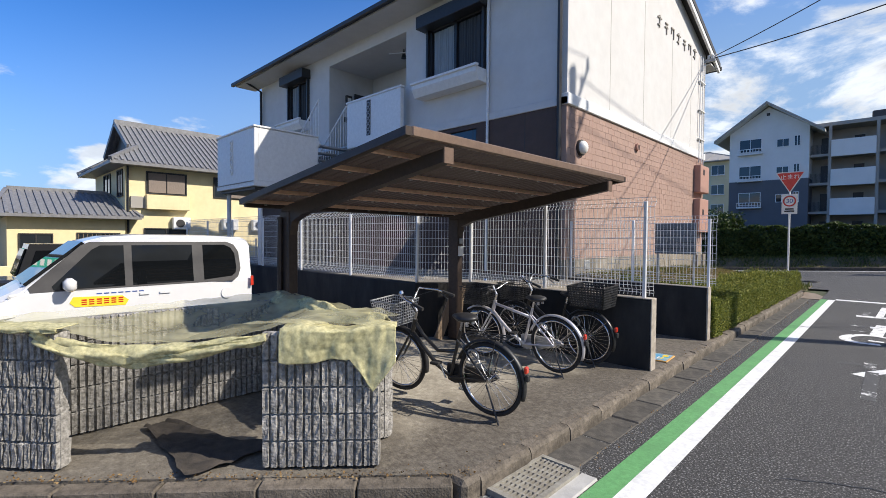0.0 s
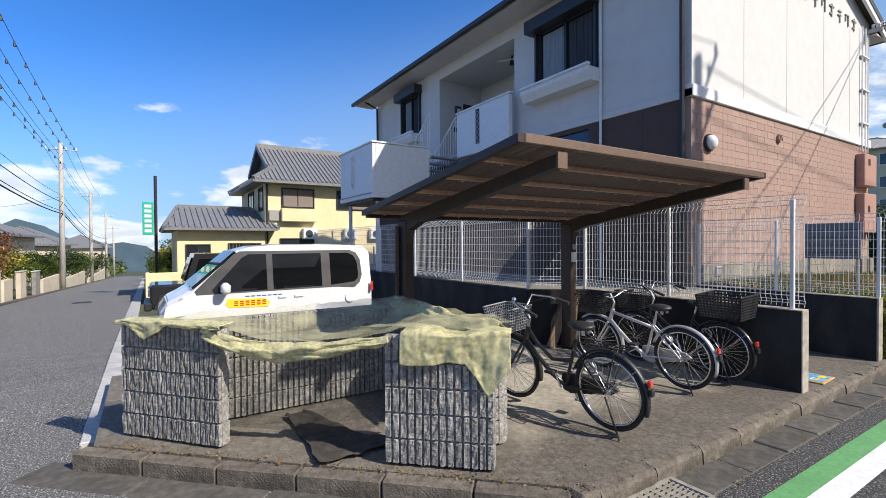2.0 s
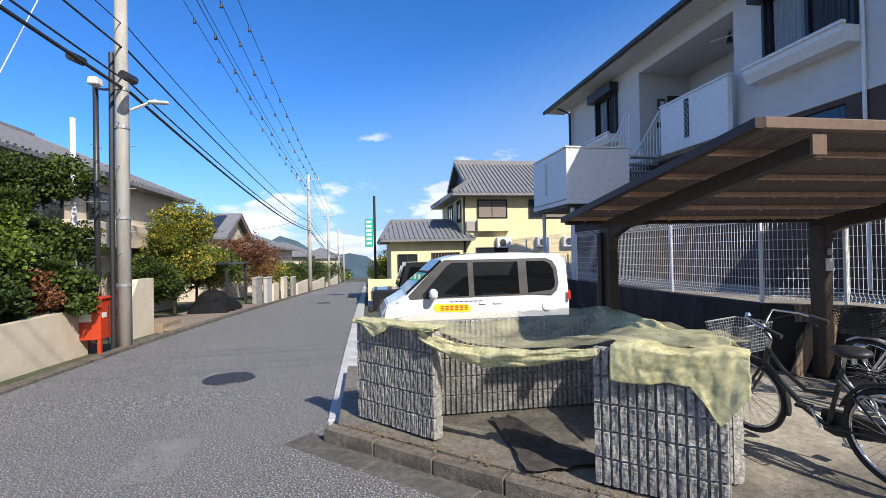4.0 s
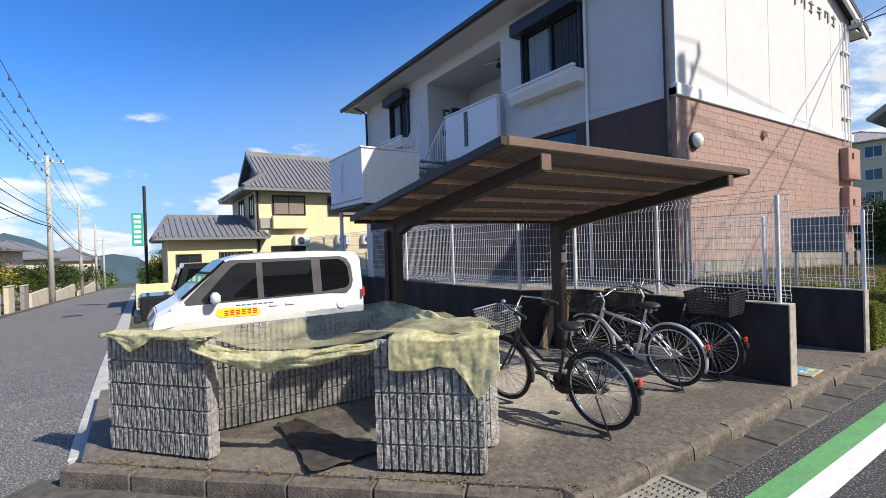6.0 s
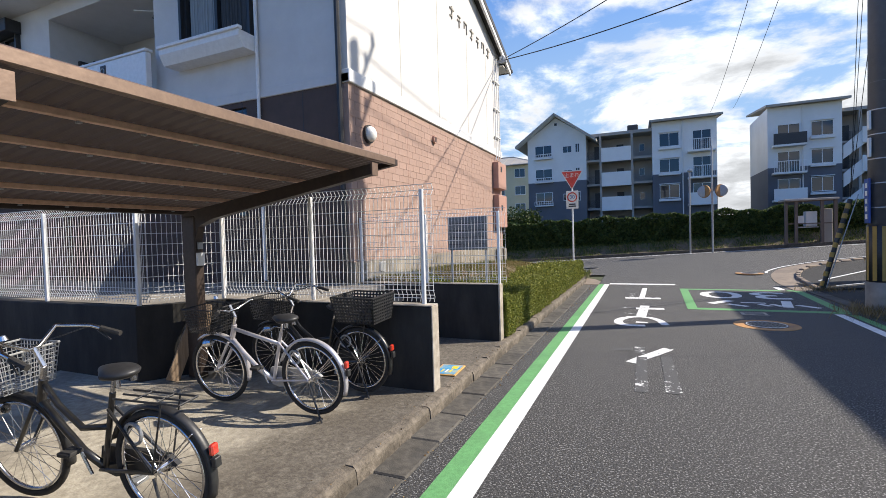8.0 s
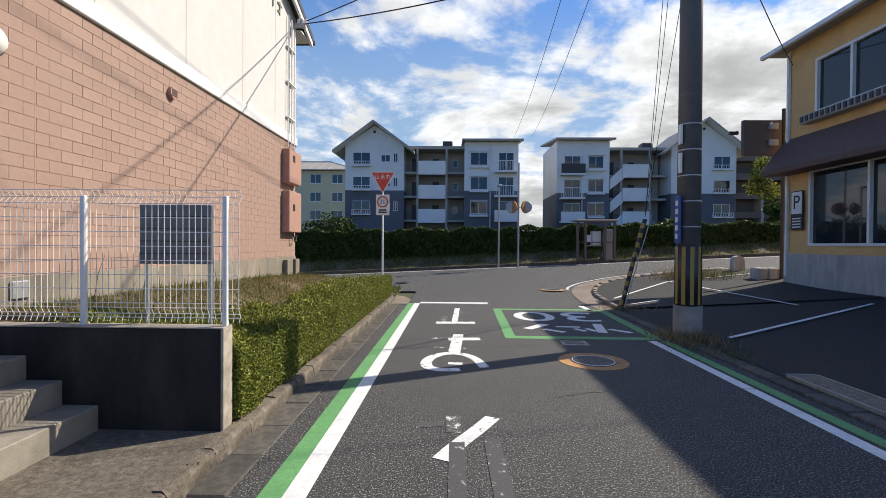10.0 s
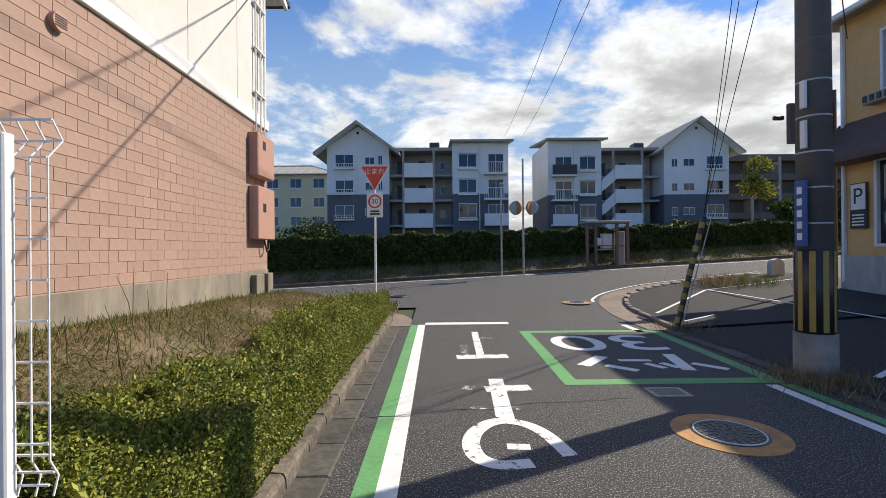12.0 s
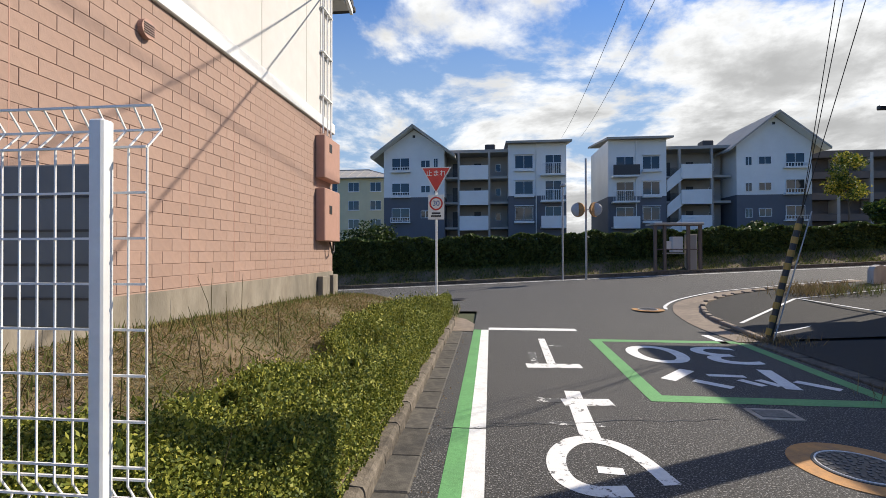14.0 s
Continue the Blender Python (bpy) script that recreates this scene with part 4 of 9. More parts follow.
for pts, w in (([(1.25, 13.74), (1.72, 14.30)], 0.2), ([(1.58, 13.74), (1.92, 13.42)], 0.15), ([(1.88, 14.03), (2.36, 14.0)], 0.13), ([(2.20, 13.82), (2.36, 13.54)], 0.13),
               ([(2.44, 13.84), (2.57, 13.55)], 0.13), ([(2.82, 14.4), (2.64, 13.41)], 0.19), ([(2.88, 13.80), (3.20, 13.44)], 0.15)):
    stroke(pts, w, mtl=WHITE_PAINT)
# car park bay lines
for x0, y0, x1, y1 in ((4.6, 12.7, 9.6, 15.6), (4.4, 9.0, 9.6, 9.3), (4.59, 17.2, 6.33, 18.2), (4.57, 18.46, 7.38, 21.2), (7.38, 21.2, 11.0, 22.1), (7.46, 21.2, 8.1, 15.9)):
    bm = bmesh.new()
    bar(bm, (x0, y0, gz(x0, y0) + 0.066), (x1, y1, gz(x1, y1) + 0.066), 0.075, 0.008)
    part("bay_line", bm, WHITE_PAINT, marking)
curve = bend([(3.7, 20.6), (3.85, 21.1), (4.54, 22.0), (5.98, 22.95), (7.69, 23.45), (11.0, 24.15)])
bm = bmesh.new()
lo = [bm.verts.new((x - 0.03, y + 0.02, gz(x, y) + 0.012)) for x, y in curve]
hi = [bm.verts.new((x + 0.04, y - 0.05, gz(x, y) + 0.016)) for x, y in curve]
for i in range(len(lo) - 1):
    bm.faces.new((lo[i], hi[i], hi[i + 1], lo[i + 1]))
part("edge_line", bm, WHITE_PAINT, marking)
bm = bmesh.new(); sheet(bm, -30, 40, 27.6, 27.75, 60, 1, 0.006)
part("edge_line", bm, WHITE_PAINT, marking)


def manhole(x, y, r, ring, label):
    t = thing("manhole_cover", label, "manhole cover", (x, y, gz(x, y) + (0.012 if y > 18 else 0.0)), 0)
    if ring:
        bm = bmesh.new(); bmesh.ops.create_cone(bm, segments=40, radius1=ring, radius2=ring, depth=0.012, cap_ends=True)
        part("surround", bm, RUST_ORANGE, t)
    bm = bmesh.new(); bmesh.ops.create_cone(bm, cap_ends=True, segments=40, radius1=r, radius2=r - 0.01, depth=0.024)
    part("lid", bm, DARK_TRIM, t)
    bm = bmesh.new(); tube(bm, circle_pts((0, 0, 0.012), r - 0.035, 40, "z"), 0.007, 6, closed=True)
    part("rim", bm, WHITE_PAINT if ring else DARK_TRIM, t)
    bm = bmesh.new()
    for k in range(5):
        rr = (r - 0.07) * (k + 1) / 5
        for j in range(5 + 4 * k):
            a = 2 * math.pi * j / (5 + 4 * k) + k
            box(bm, rr * math.cos(a) - 0.014, rr * math.cos(a) + 0.014, rr * math.sin(a) - 0.014, rr * math.sin(a) + 0.014, 0.010, 0.018)
    part("tread", bm, IRON if ring else DARK_TRIM, t)["kind"] = "stuff"
    return t


manhole(1.81, 11.23, 0.33, 0.49, "round patterned iron manhole cover with an orange surround")
manhole(3.20, 20.55, 0.28, 0.42, "round manhole cover ringed in orange in the crossing")
manhole(-2.2, 22.6, 0.3, 0, "dark round manhole cover in the cross street")
manhole(-7.3, -2.05, 0.36, 0, "round black iron manhole cover in the worn street")
manhole(-24.0, -2.2, 0.36, 0, "round black iron manhole cover down the street")
t = thing("valve_cover", "small rectangular valve cover with a rusty frame", "valve cover", (1.85, 12.46, 0), 0)
part("frame", bx(-0.22, 0.22, -0.17, 0.17, -0.01, 0.007), PALE_CONC, t)
part("lid", bx(-0.16, 0.16, -0.11, 0.11, -0.01, 0.013), IRON, t)

# ---- the flats ----
X0, X1, Y0, Y1 = -17.6, -4.55, 8.15, 17.05
flats = thing("apartment_house", "two-storey white apartment house with a salmon brick-tiled ground floor", "house", (X1, Y0, 0))


def fl(name, bm, mtl, label="", parent=None, smooth=False):
    """A part of the flats from world coordinates."""
    bmesh.ops.translate(bm, verts=bm.verts, vec=(-X1, -Y0, 0))
    return part(name, bm, mtl, parent or flats, label, smooth)


def wall_cells(bm, u0, u1, z0, z1, holes, put):
    """A wall of boxes round rectangular holes (ua, ub, za, zb)."""
    us = sorted({u0, u1, *[h[0] for h in holes], *[h[1] for h in holes]})
    zs = sorted({z0, z1, *[h[2] for h in holes], *[h[3] for h in holes]})
    for a, b in zip(us, us[1:]):
        run = None
        for c, d in zip(zs, zs[1:]):
            um, zm = (a + b) / 2, (c + d) / 2
            if any(h[0] < um < h[1] and h[2] < zm < h[3] for h in holes):
                if run: put(bm, a, b, *run); run = None
            else:
                run = (run[0], d) if run else (c, d)
        if run: put(bm, a, b, *run)
    bmesh.ops.remove_doubles(bm, verts=bm.verts, dist=0.0005)


T = 0.18
W1 = (-8.30, -6.60, 5.42, 6.80)
W2 = (-15.35, -14.1, 5.55, 6.95)
LOG = (-12.84, -9.2, 4.35, 7.05)
bm = bmesh.new()
wall_cells(bm, X0, X1 - T, 4.45, 7.75, [W1, W2, LOG], lambda m, a, b, c, d: box(m, a, b, Y0, Y0 + T, c, d))
front = fl("front_wall", bm, STUCCO, "white stucco upper front wall")
bm = bmesh.new()
wall_cells(bm, X0, X1 - T, 0.4, 4.30, [(-8.6, -6.8, 2.2, 4.2), (-12.6, -11.6, 0.95, 3.0)], lambda m, a, b, c, d: box(m, a, b, Y0, Y0 + T, c, d))
fl("front_wall", bm, BROWN_PANEL, "dark brown panelled lower front wall")
fl("front_band", bx(X0, X1 + 0.03, Y0 - 0.03, Y0 + T, 4.30, 4.45, 0.008), STUCCO, "white band between the storeys")
for x in (-5.5, -6.9, -9.4):
    fl("panel_joint", bx(x - 0.006, x + 0.006, Y0 - 0.004, Y0, 1.4, 4.28), DARK_TRIM)
# gable wall
PEAK, EAVE = 9.35, 7.72
YM = (Y0 + Y1) / 2
bm = bmesh.new()
prism(bm, [(Y0, 4.52), (Y1, 4.52), (Y1, EAVE), (YM, PEAK - 0.12), (Y0, EAVE)], "x", X1 - T, X1)
gable = fl("gable_wall", bm, STUCCO, "sunlit white stucco gable wall")
for y in (10.0, 11.9, 13.9, 15.6):
    fl("wall_joint", bx(X1 - 0.001, X1 + 0.003, y - 0.006, y + 0.006, 4.55, 7.6), APT_GREY)
fl("gable_band", bx(X1 - T, X1 + 0.045, Y0 - 0.03, Y1 + 0.03, 4.30, 4.52, 0.012), WHITE_METAL, "white moulded band")
bm = bmesh.new(); box(bm, X1 - T, X1 - 0.005, Y0, Y1, 1.32, 4.30)
low = fl("gable_base_wall", bm, TILE_JOINT, "salmon brick-tiled ground floor wall")
fl("foundation", bx(X1 - T, X1 + 0.02, Y0 + 0.02, Y1 - 0.02, 0.3, 1.32), FDN, "streaky concrete foundation")
fl("foundation", bx(X0, X1 - T, Y0 + 0.03, Y0 + T, 0.3, 0.42), FDN)
for y, w in ((16.3, 0.4), (16.85, 0.3)):
    fl("pier", bx(X1 + 0.02, X1 + 0.14, y - w / 2, y + w / 2, 0.3, 1.25, 0.01), FDN)
bm = bmesh.new()
box(bm, X0, X0 + T, Y0, Y1, 0.4, 7.7); box(bm, X0 + T, X1 - T, Y1 - T, Y1, 0.4, 7.7)
fl("rear_wall", bm, STUCCO)
# roof: two slopes with thick dark edges
rise = (PEAK - EAVE) / (YM - Y0)
for s in (-1, 1):
    ye = YM + s * (YM - Y0 + 0.75)
    ze = PEAK - rise * (YM - Y0 + 0.75)
    bm = bmesh.new()
    prism(bm, [(YM, PEAK), (YM, PEAK + 0.16), (ye, ze + 0.16), (ye, ze)], "x", X0 - 0.7, X1 + 0.25)
    fl("roof_slope", bm, DARK_TRIM, "dark roof slope with an overhanging eave")
    bm = bmesh.new(); prism(bm, [(YM, PEAK - 0.17), (YM, PEAK - 0.003), (ye + s * 0.0, ze - 0.003), (ye, ze - 0.15)], "x", X1 + 0.17, X1 + 0.235)
    fl("barge_board", bm, WHITE_METAL)
    fl("gutter", bx(X0 - 0.72, X1 + 0.27, ye - 0.06 + s * 0.07, ye + 0.06 + s * 0.07, ze - 0.05, ze + 0.08, 0.02), DARK_TRIM, "dark eaves gutter")
    bm = bmesh.new(); box(bm, X0 - 0.6, X1 + 0.16, min(ye - s * 0.02, YM + s * (YM - Y0 - 0.02)), max(ye - s * 0.02, YM + s * (YM - Y0 - 0.02)), ze - 0.05, ze - 0.01)
    fl("soffit", bm, STUCCO)
# lettering on the gable: seven raised grey characters
for k in range(7):
    y = 12.85 + k * 0.50
    z = 7.42
    for j, (a, b, c, d) in enumerate([((-0.17, 0.17, 0.10, 0.14), (-0.03, 0.01, -0.2, 0.2), (-0.16, -0.03, -0.14, -0.10)), ((-0.14, 0.14, -0.02, 0.02), (0.0, 0.05, -0.22, 0.05), (-0.1, 0.14, 0.12, 0.16)), ((-0.15, 0.12, 0.14, 0.18), (0.08, 0.12, -0.18, 0.16), (-0.14, -0.10, -0.05, 0.1))][k % 3][i] for i in range(3)):
        fl("sign_bar", bx(X1, X1 + 0.03, y + a * 0.8, y + b * 0.8, z + c * 0.8, z + d * 0.8), APT_GREY)
# loggia
lx0, lx1, lz0, lz1 = LOG
bm = bmesh.new()
box(bm, lx0, lx1, Y0 + 1.7, Y0 + 1.8, lz0, lz1)
fl("loggia_back_wall", bm, STUCCO)
fl("loggia_side_wall", bx(lx0 - 0.1, lx0, Y0 + T, Y0 + 1.8, lz0, lz1), STUCCO)
fl("loggia_side_wall", bx(lx1, lx1 + 0.1, Y0 + T, Y0 + 1.8, lz0, lz1), STUCCO)
fl("loggia_ceiling", bx(lx0 - 0.1, lx1 + 0.1, Y0 + T, Y0 + 1.8, lz1, lz1 + 0.08), STUCCO)
fl("loggia_floor", bx(lx0 - 0.1, lx1 + 0.1, Y0 - 0.2, Y0 + 1.8, lz0 - 0.18, lz0 - 0.004), CONCRETE)
pr = fl("parapet", bx(-11.4, -9.05, Y0 - 0.32, Y0 - 0.2, 4.25, 5.52, 0.01), WHITE_METAL, "white panel balcony parapet")
fl("parapet_cap", bx(-11.45, -9.02, Y0 - 0.34, Y0 - 0.18, 5.525, 5.58, 0.01), WHITE_METAL)
fl("parapet_slot", bx(-10.45, -10.29, Y0 - 0.335, Y0 - 0.32, 4.5, 5.45), DARK_TRIM, "dark ornamental grille strip")
for k in range(6):
    fl("grille_ring", tb(circle_pts((-10.37, Y0 - 0.34, 4.58 + 0.15 * k), 0.06, 10), 0.012, 5, closed=True), STEEL)
fl("entrance_door", bx(lx0 + 0.004, lx0 + 0.05, Y0 + 0.92, Y0 + 1.66, lz0, lz0 + 2.05, 0.01), DARK_TRIM, "dark flat entrance door")
fl("door_pane", bx(lx0 + 0.05, lx0 + 0.056, Y0 + 1.15, Y0 + 1.45, lz0 + 1.35, lz0 + 1.75), GLASS)
fl("meter", bx(lx0 + 0.004, lx0 + 0.09, Y0 + 0.58, Y0 + 0.80, 5.95, 6.28, 0.01), DARK_TRIM, "dark meter box")
fl("meter_face", bx(lx0 + 0.09, lx0 + 0.096, Y0 + 0.62, Y0 + 0.76, 6.02, 6.2), LAMP_WHITE)
fl("name_plate", bx(lx0 + 0.004, lx0 + 0.03, Y0 + 0.55, Y0 + 0.82, 5.74, 5.84), WHITE_METAL)
fl("name_plate", bx(lx0 + 0.004, lx0 + 0.03, Y0 + 0.55, Y0 + 0.84, 5.42, 5.58), DARK_METAL)
for x in (-10.1, -9.75):
    fl("ceiling_lamp", tb([(x, Y0 + 0.7, lz1), (x, Y0 + 0.7, lz1 - 0.16), (x, Y0 + 0.7, lz1 - 0.26)], 0.02, 8, 0.08), DARK_METAL)
fl("drying_rail", tb([(-10.4, Y0 + 0.4, lz1 - 0.14), (-9.6, Y0 + 0.9, lz1 - 0.14)], 0.015, 6), WHITE_METAL)


def window(x0, x1, z0, z1, hood, sill):
    w = fl("window", bx(x0, x1, Y0 + 0.06, Y0 + 0.10, z0, z1), GLASS, "dark-framed sliding window with half-drawn curtains")
    off = Vector((-X1, -Y0, 0))
    for a, b, c, d in ((x0, x0 + 0.06, z0, z1), (x1 - 0.06, x1, z0, z1), (x0, x1, z0, z0 + 0.06), (x0, x1, z1 - 0.06, z1), ((x0 + x1) / 2 - 0.035, (x0 + x1) / 2 + 0.035, z0, z1)):
        m = bx(a, b, Y0 - 0.02, Y0 + 0.07, c, d); bmesh.ops.translate(m, verts=m.verts, vec=off)
        part("frame", m, DARK_METAL, w)
    for a_, b_, mt_ in ((x0 + 0.09, (x0 + x1) / 2 - 0.10, CURTAIN), ((x0 + x1) / 2 + 0.06, x1 - 0.09, CURTAIN_DIM)):
        m = bmesh.new()
        xs_ = [a_ + (b_ - a_) * i / 44 for i in range(45)]
        fold = [0.010 * math.sin(i * 0.95) + 0.006 * math.sin(i * 2.3 + 1) for i in range(45)]
        top = [m.verts.new((x, Y0 + 0.042 + f, z1 - 0.08)) for x, f in zip(xs_, fold)]
        bot = [m.verts.new((x + 0.01, Y0 + 0.042 + f * 1.3, z0 + 0.08)) for x, f in zip(xs_, fold)]
        for i in range(44):
            m.faces.new((top[i], top[i + 1], bot[i + 1], bot[i]))
        bmesh.ops.translate(m, verts=m.verts, vec=off)
        part("curtain", m, mt_, w)
    if hood:
        fl("shutter_box", bx(x0 - 0.2, x1 + 0.12, Y0 - 0.32, Y0, z1 - 0.02, z1 + 0.28, 0.01), DARK_METAL, "dark shutter box")
        for s in (x0 - 0.06, x1):
            fl("shutter_guide", bx(s, s + 0.06, Y0 - 0.1, Y0, z0, z1), DARK_METAL)
    if sill:
        m = bmesh.new()
        prism(m, [(Y0 - 0.42, z0 - 0.02), (Y0 - 0.42, z0 - 0.12), (Y0 - 0.32, z0 - 0.3), (Y0, z0 - 0.3), (Y0, z0 - 0.02)], "x", x0 - 0.22, x1 + 0.12)
        fl("flower_box_sill", m, WHITE_METAL, "white projecting window sill box")
        fl("sill_rim", bx(x0 - 0.25, x1 + 0.15, Y0 - 0.46, Y0 - 0.36, z0 - 0.02, z0 + 0.04, 0.01), WHITE_METAL)
    return w


window(*W1, True, True)
window(*W2, True, True)
fl("window", bx(-8.6, -6.8, Y0 + 0.06, Y0 + 0.1, 2.2, 4.2), GLASS, "dark ground floor window")
# added dark sheet inside the house, in place of the unlit rooms
fl("dark_sheet", bx(X0 + T, X1 - T, Y0 + 1.9, Y0 + 2.0, 0.5, 7.6), DARK_TRIM, "added dark sheet for the unlit rooms inside")
# stair landing and flight
lo_ = fl("landing_box", bx(-13.9, -11.5, 5.16, 5.26, 3.12, 4.45, 0.01), WHITE_METAL, "white panelled stair landing")
fl("landing_side", bx(-11.6, -11.5, 5.262, 6.95, 3.12, 4.45, 0.01), WHITE_METAL)
fl("landing_side", bx(-13.9, -13.8, 5.262, 8.1, 3.12, 4.45, 0.01), WHITE_METAL)
fl("landing_floor", bx(-13.92, -11.48, 5.14, 8.1, 2.98, 3.118, 0.01), WHITE_METAL)
fl("landing_groove", bx(-13.91, -11.49, 5.13, 5.14, 3.09, 3.115), APT_GREY)
fl("landing_lip", bx(-13.8, -11.6, 5.22, 8.05, 2.90, 2.978, 0.01), DARK_TRIM)
fl("landing_cap", bx(-13.93, -11.47, 5.13, 5.29, 4.452, 4.50, 0.01), WHITE_METAL)
fl("landing_cap", bx(-11.63, -11.47, 5.292, 6.97, 4.452, 4.50, 0.01), WHITE_METAL)
fl("landing_slot", bx(-12.95, -12.8, 5.145, 5.16, 3.35, 4.3), LAMP_WHITE)
for k in range(6):
    fl("grille_ring", tb(circle_pts((-12.87, 5.135, 3.45 + 0.15 * k), 0.06, 10), 0.012, 5, closed=True), WHITE_METAL)
for k in range(8):
    x = -13.1 + 0.2 * k
    fl("step", bx(x, x + 0.26, 6.98, 7.9, 3.1 + 0.16 * k, 3.14 + 0.16 * k), STEEL)
fl("stringer", bar(bmesh.new(), (-13.2, 6.95, 3.05), (-11.45, 6.95, 4.35), 0.05, 0.22), WHITE_METAL)
for y in (6.95, 7.85):
    fl("hand_rail", tb([(-13.2, y, 4.1), (-11.45, y, 5.5)], 0.025, 8), WHITE_METAL, "white steel stair rail")
    for k in range(13):
        x = -13.1 + 0.135 * k
        fl("baluster", tb([(x, y, 3.15 + (x + 13.2) * 0.743), (x, y, 4.1 + (x + 13.2) * 0.8)], 0.012, 6), WHITE_METAL)
fl("landing_post", tb([(-13.7, 5.4, 0.9), (-13.7, 5.4, 3.0)], 0.06, 8), WHITE_METAL)
fl("landing_post", tb([(-11.7, 5.4, 0.9), (-11.7, 5.4, 3.0)], 0.06, 8), WHITE_METAL)
# pipes
fl("downpipe", tb([(X1 - 0.12, Y0 - 0.7, 7.45), (X1 - 0.12, Y0 - 0.1, 7.2), (X1 - 0.12, Y0 - 0.07, 0.95)], 0.045, 8), DARK_METAL, "dark corner downpipe")
fl("downpipe", tb([(-17.45, Y0 - 0.7, 7.45), (-17.45, Y0 - 0.1, 7.2), (-17.45, Y0 - 0.07, 0.95)], 0.045, 8), DARK_METAL)
fl("conduit", tb([(-6.52, Y0 - 0.02, 7.2), (-6.45, Y0 - 0.05, 7.1), (-6.45, Y0 - 0.05, 1.0)], 0.03, 8), WHITE_METAL, "white wall conduit")
for y in (16.35, 16.6, 16.8):
    fl("conduit", tb([(X1 + 0.05, y, 4.15), (X1 + 0.05, y, 7.5)], 0.02, 6), WHITE_METAL, "white electric conduit")
for z in (4.9, 5.8, 6.7):
    fl("conduit_clip", bx(X1, X1 + 0.08, 16.3, 16.85, z, z + 0.03), WHITE_METAL)
fl("service_bracket", bx(X1, X1 + 0.35, 16.75, 16.85, 7.4, 7.5), STEEL)
for k in range(3):
    fl("insulator", tb([(X1 + 0.15 + 0.1 * k, 16.8, 7.5), (X1 + 0.15 + 0.1 * k, 16.8, 7.62)], 0.04, 8), WHITE_METAL)
for z0, z1 in ((1.95, 3.0), (3.2, 4.05)):
    b_ = fl("meter_box", bx(X1, X1 + 0.2, 16.05, 16.95, z0, z1, 0.015), BOX_PINK, "salmon steel meter cabinet")
    m = bx(X1 + 0.2, X1 + 0.206, 16.3, 16.45, z0 + 0.55, z0 + 0.72); bmesh.ops.translate(m, verts=m.verts, vec=(-X1, -Y0, 0))
    part("meter_window", m, DARK_METAL, b_)
fl("loose_cable", tb([(X1 + 0.1, 16.6, 1.95), (X1 + 0.12, 16.7, 1.7), (X1 + 0.1, 16.85, 1.75), (X1 + 0.08, 16.9, 1.95)], 0.02, 6), DARK_METAL)
lamp = fl("wall_lamp", tb([(X1, 8.69, 3.54), (X1 + 0.05, 8.69, 3.54)], 0.16, 24), DARK_METAL, "round bulkhead lamp with a pale dome")
bm = bmesh.new()
bmesh.ops.create_uvsphere(bm, u_segments=20, v_segments=10, radius=0.135, matrix=pose(X1 + 0.06, 8.69, 3.54) @ Matrix.Diagonal((0.75, 1, 1, 1)))
bmesh.ops.translate(bm, verts=bm.verts, vec=(-X1, -Y0, 0))
part("dome", bm, LAMP_WHITE, lamp, smooth=True)
v = fl("vent", tb([(X1, 11.5, 3.95), (X1 + 0.06, 11.5, 3.95)], 0.095, 20), BOX_PINK, "round wall vent")
for k in range(5):
    m = bx(X1 + 0.06, X1 + 0.066, 11.43, 11.57, 3.895 + 0.024 * k, 3.905 + 0.024 * k); bmesh.ops.translate(m, verts=m.verts, vec=(-X1, -Y0, 0))
    part("slat", m, DARK_TRIM, v)
fl("tap_box", bx(X1, X1 + 0.05, 8.9, 9.1, 1.1, 1.28, 0.01), STEEL)
for y in (12.21, 13.15, 14.08, 15.05, 10.2, 9.2):
    fl("tile_joint_strip", bx(X1 - 0.012, X1 + 0.0025, y - 0.005, y + 0.005, 1.33, 4.29), BOX_PINK)

# ---- bicycle shelter ----
shelter = thing("bicycle_shelter", "brown aluminium cantilever bicycle shelter with a ribbed roof", "shelter", (-4.93, 4.0, 0.15))


def sh(name, bm, mtl, label=""):
    bmesh.ops.translate(bm, verts=bm.verts, vec=(4.93, -4.0, -0.15))
    return part(name, bm, mtl, shelter, label)


RX0, RX1, RY0, RY1 = -5.22, -2.50, 2.28, 5.89


def rz_(x):
    return 2.12 + (x - RX0) / (RX1 - RX0) * 0.36


for y in (2.66, 5.45):
    sh("post", bx(-5.03, -4.83, y - 0.06, y + 0.06, 0.15, 2.02, 0.012), BRONZE, "dark bronze post")
    bm = bmesh.new()
    pts = [(-5.03, 1.75), (-5.03, 2.05), (-4.85, 2.09), (-2.46, 2.41), (-2.46, 2.31), (-4.55, 1.98), (-4.78, 1.90), (-4.83, 1.75)]
    prism(bm, pts, "y", y - 0.045, y + 0.045)
    sh("beam", bm, BRONZE, "tapering roof beam")
    sh("beam_cap", bx(-2.458, -2.44, y - 0.05, y + 0.05, 2.30, 2.42), BRONZE_LIT)
# ribbed roof sheet
bm = bmesh.new()
n = 150
prev = None
for k in range(n + 1):
    y = RY0 + 0.03 + (RY1 - RY0 - 0.06) * k / n
    dz = 0.017 * (1 if (k // 2) % 2 else 0)
    cur = [bm.verts.new((x, y, rz_(x) + 0.012 + dz)) for x in (RX0, RX1)]
    if prev:
        bm.faces.new((prev[0], prev[1], cur[1], cur[0]))
    prev = cur
sh("roof_sheet", bm, CAR_ROOF, "brown ribbed roof sheet")
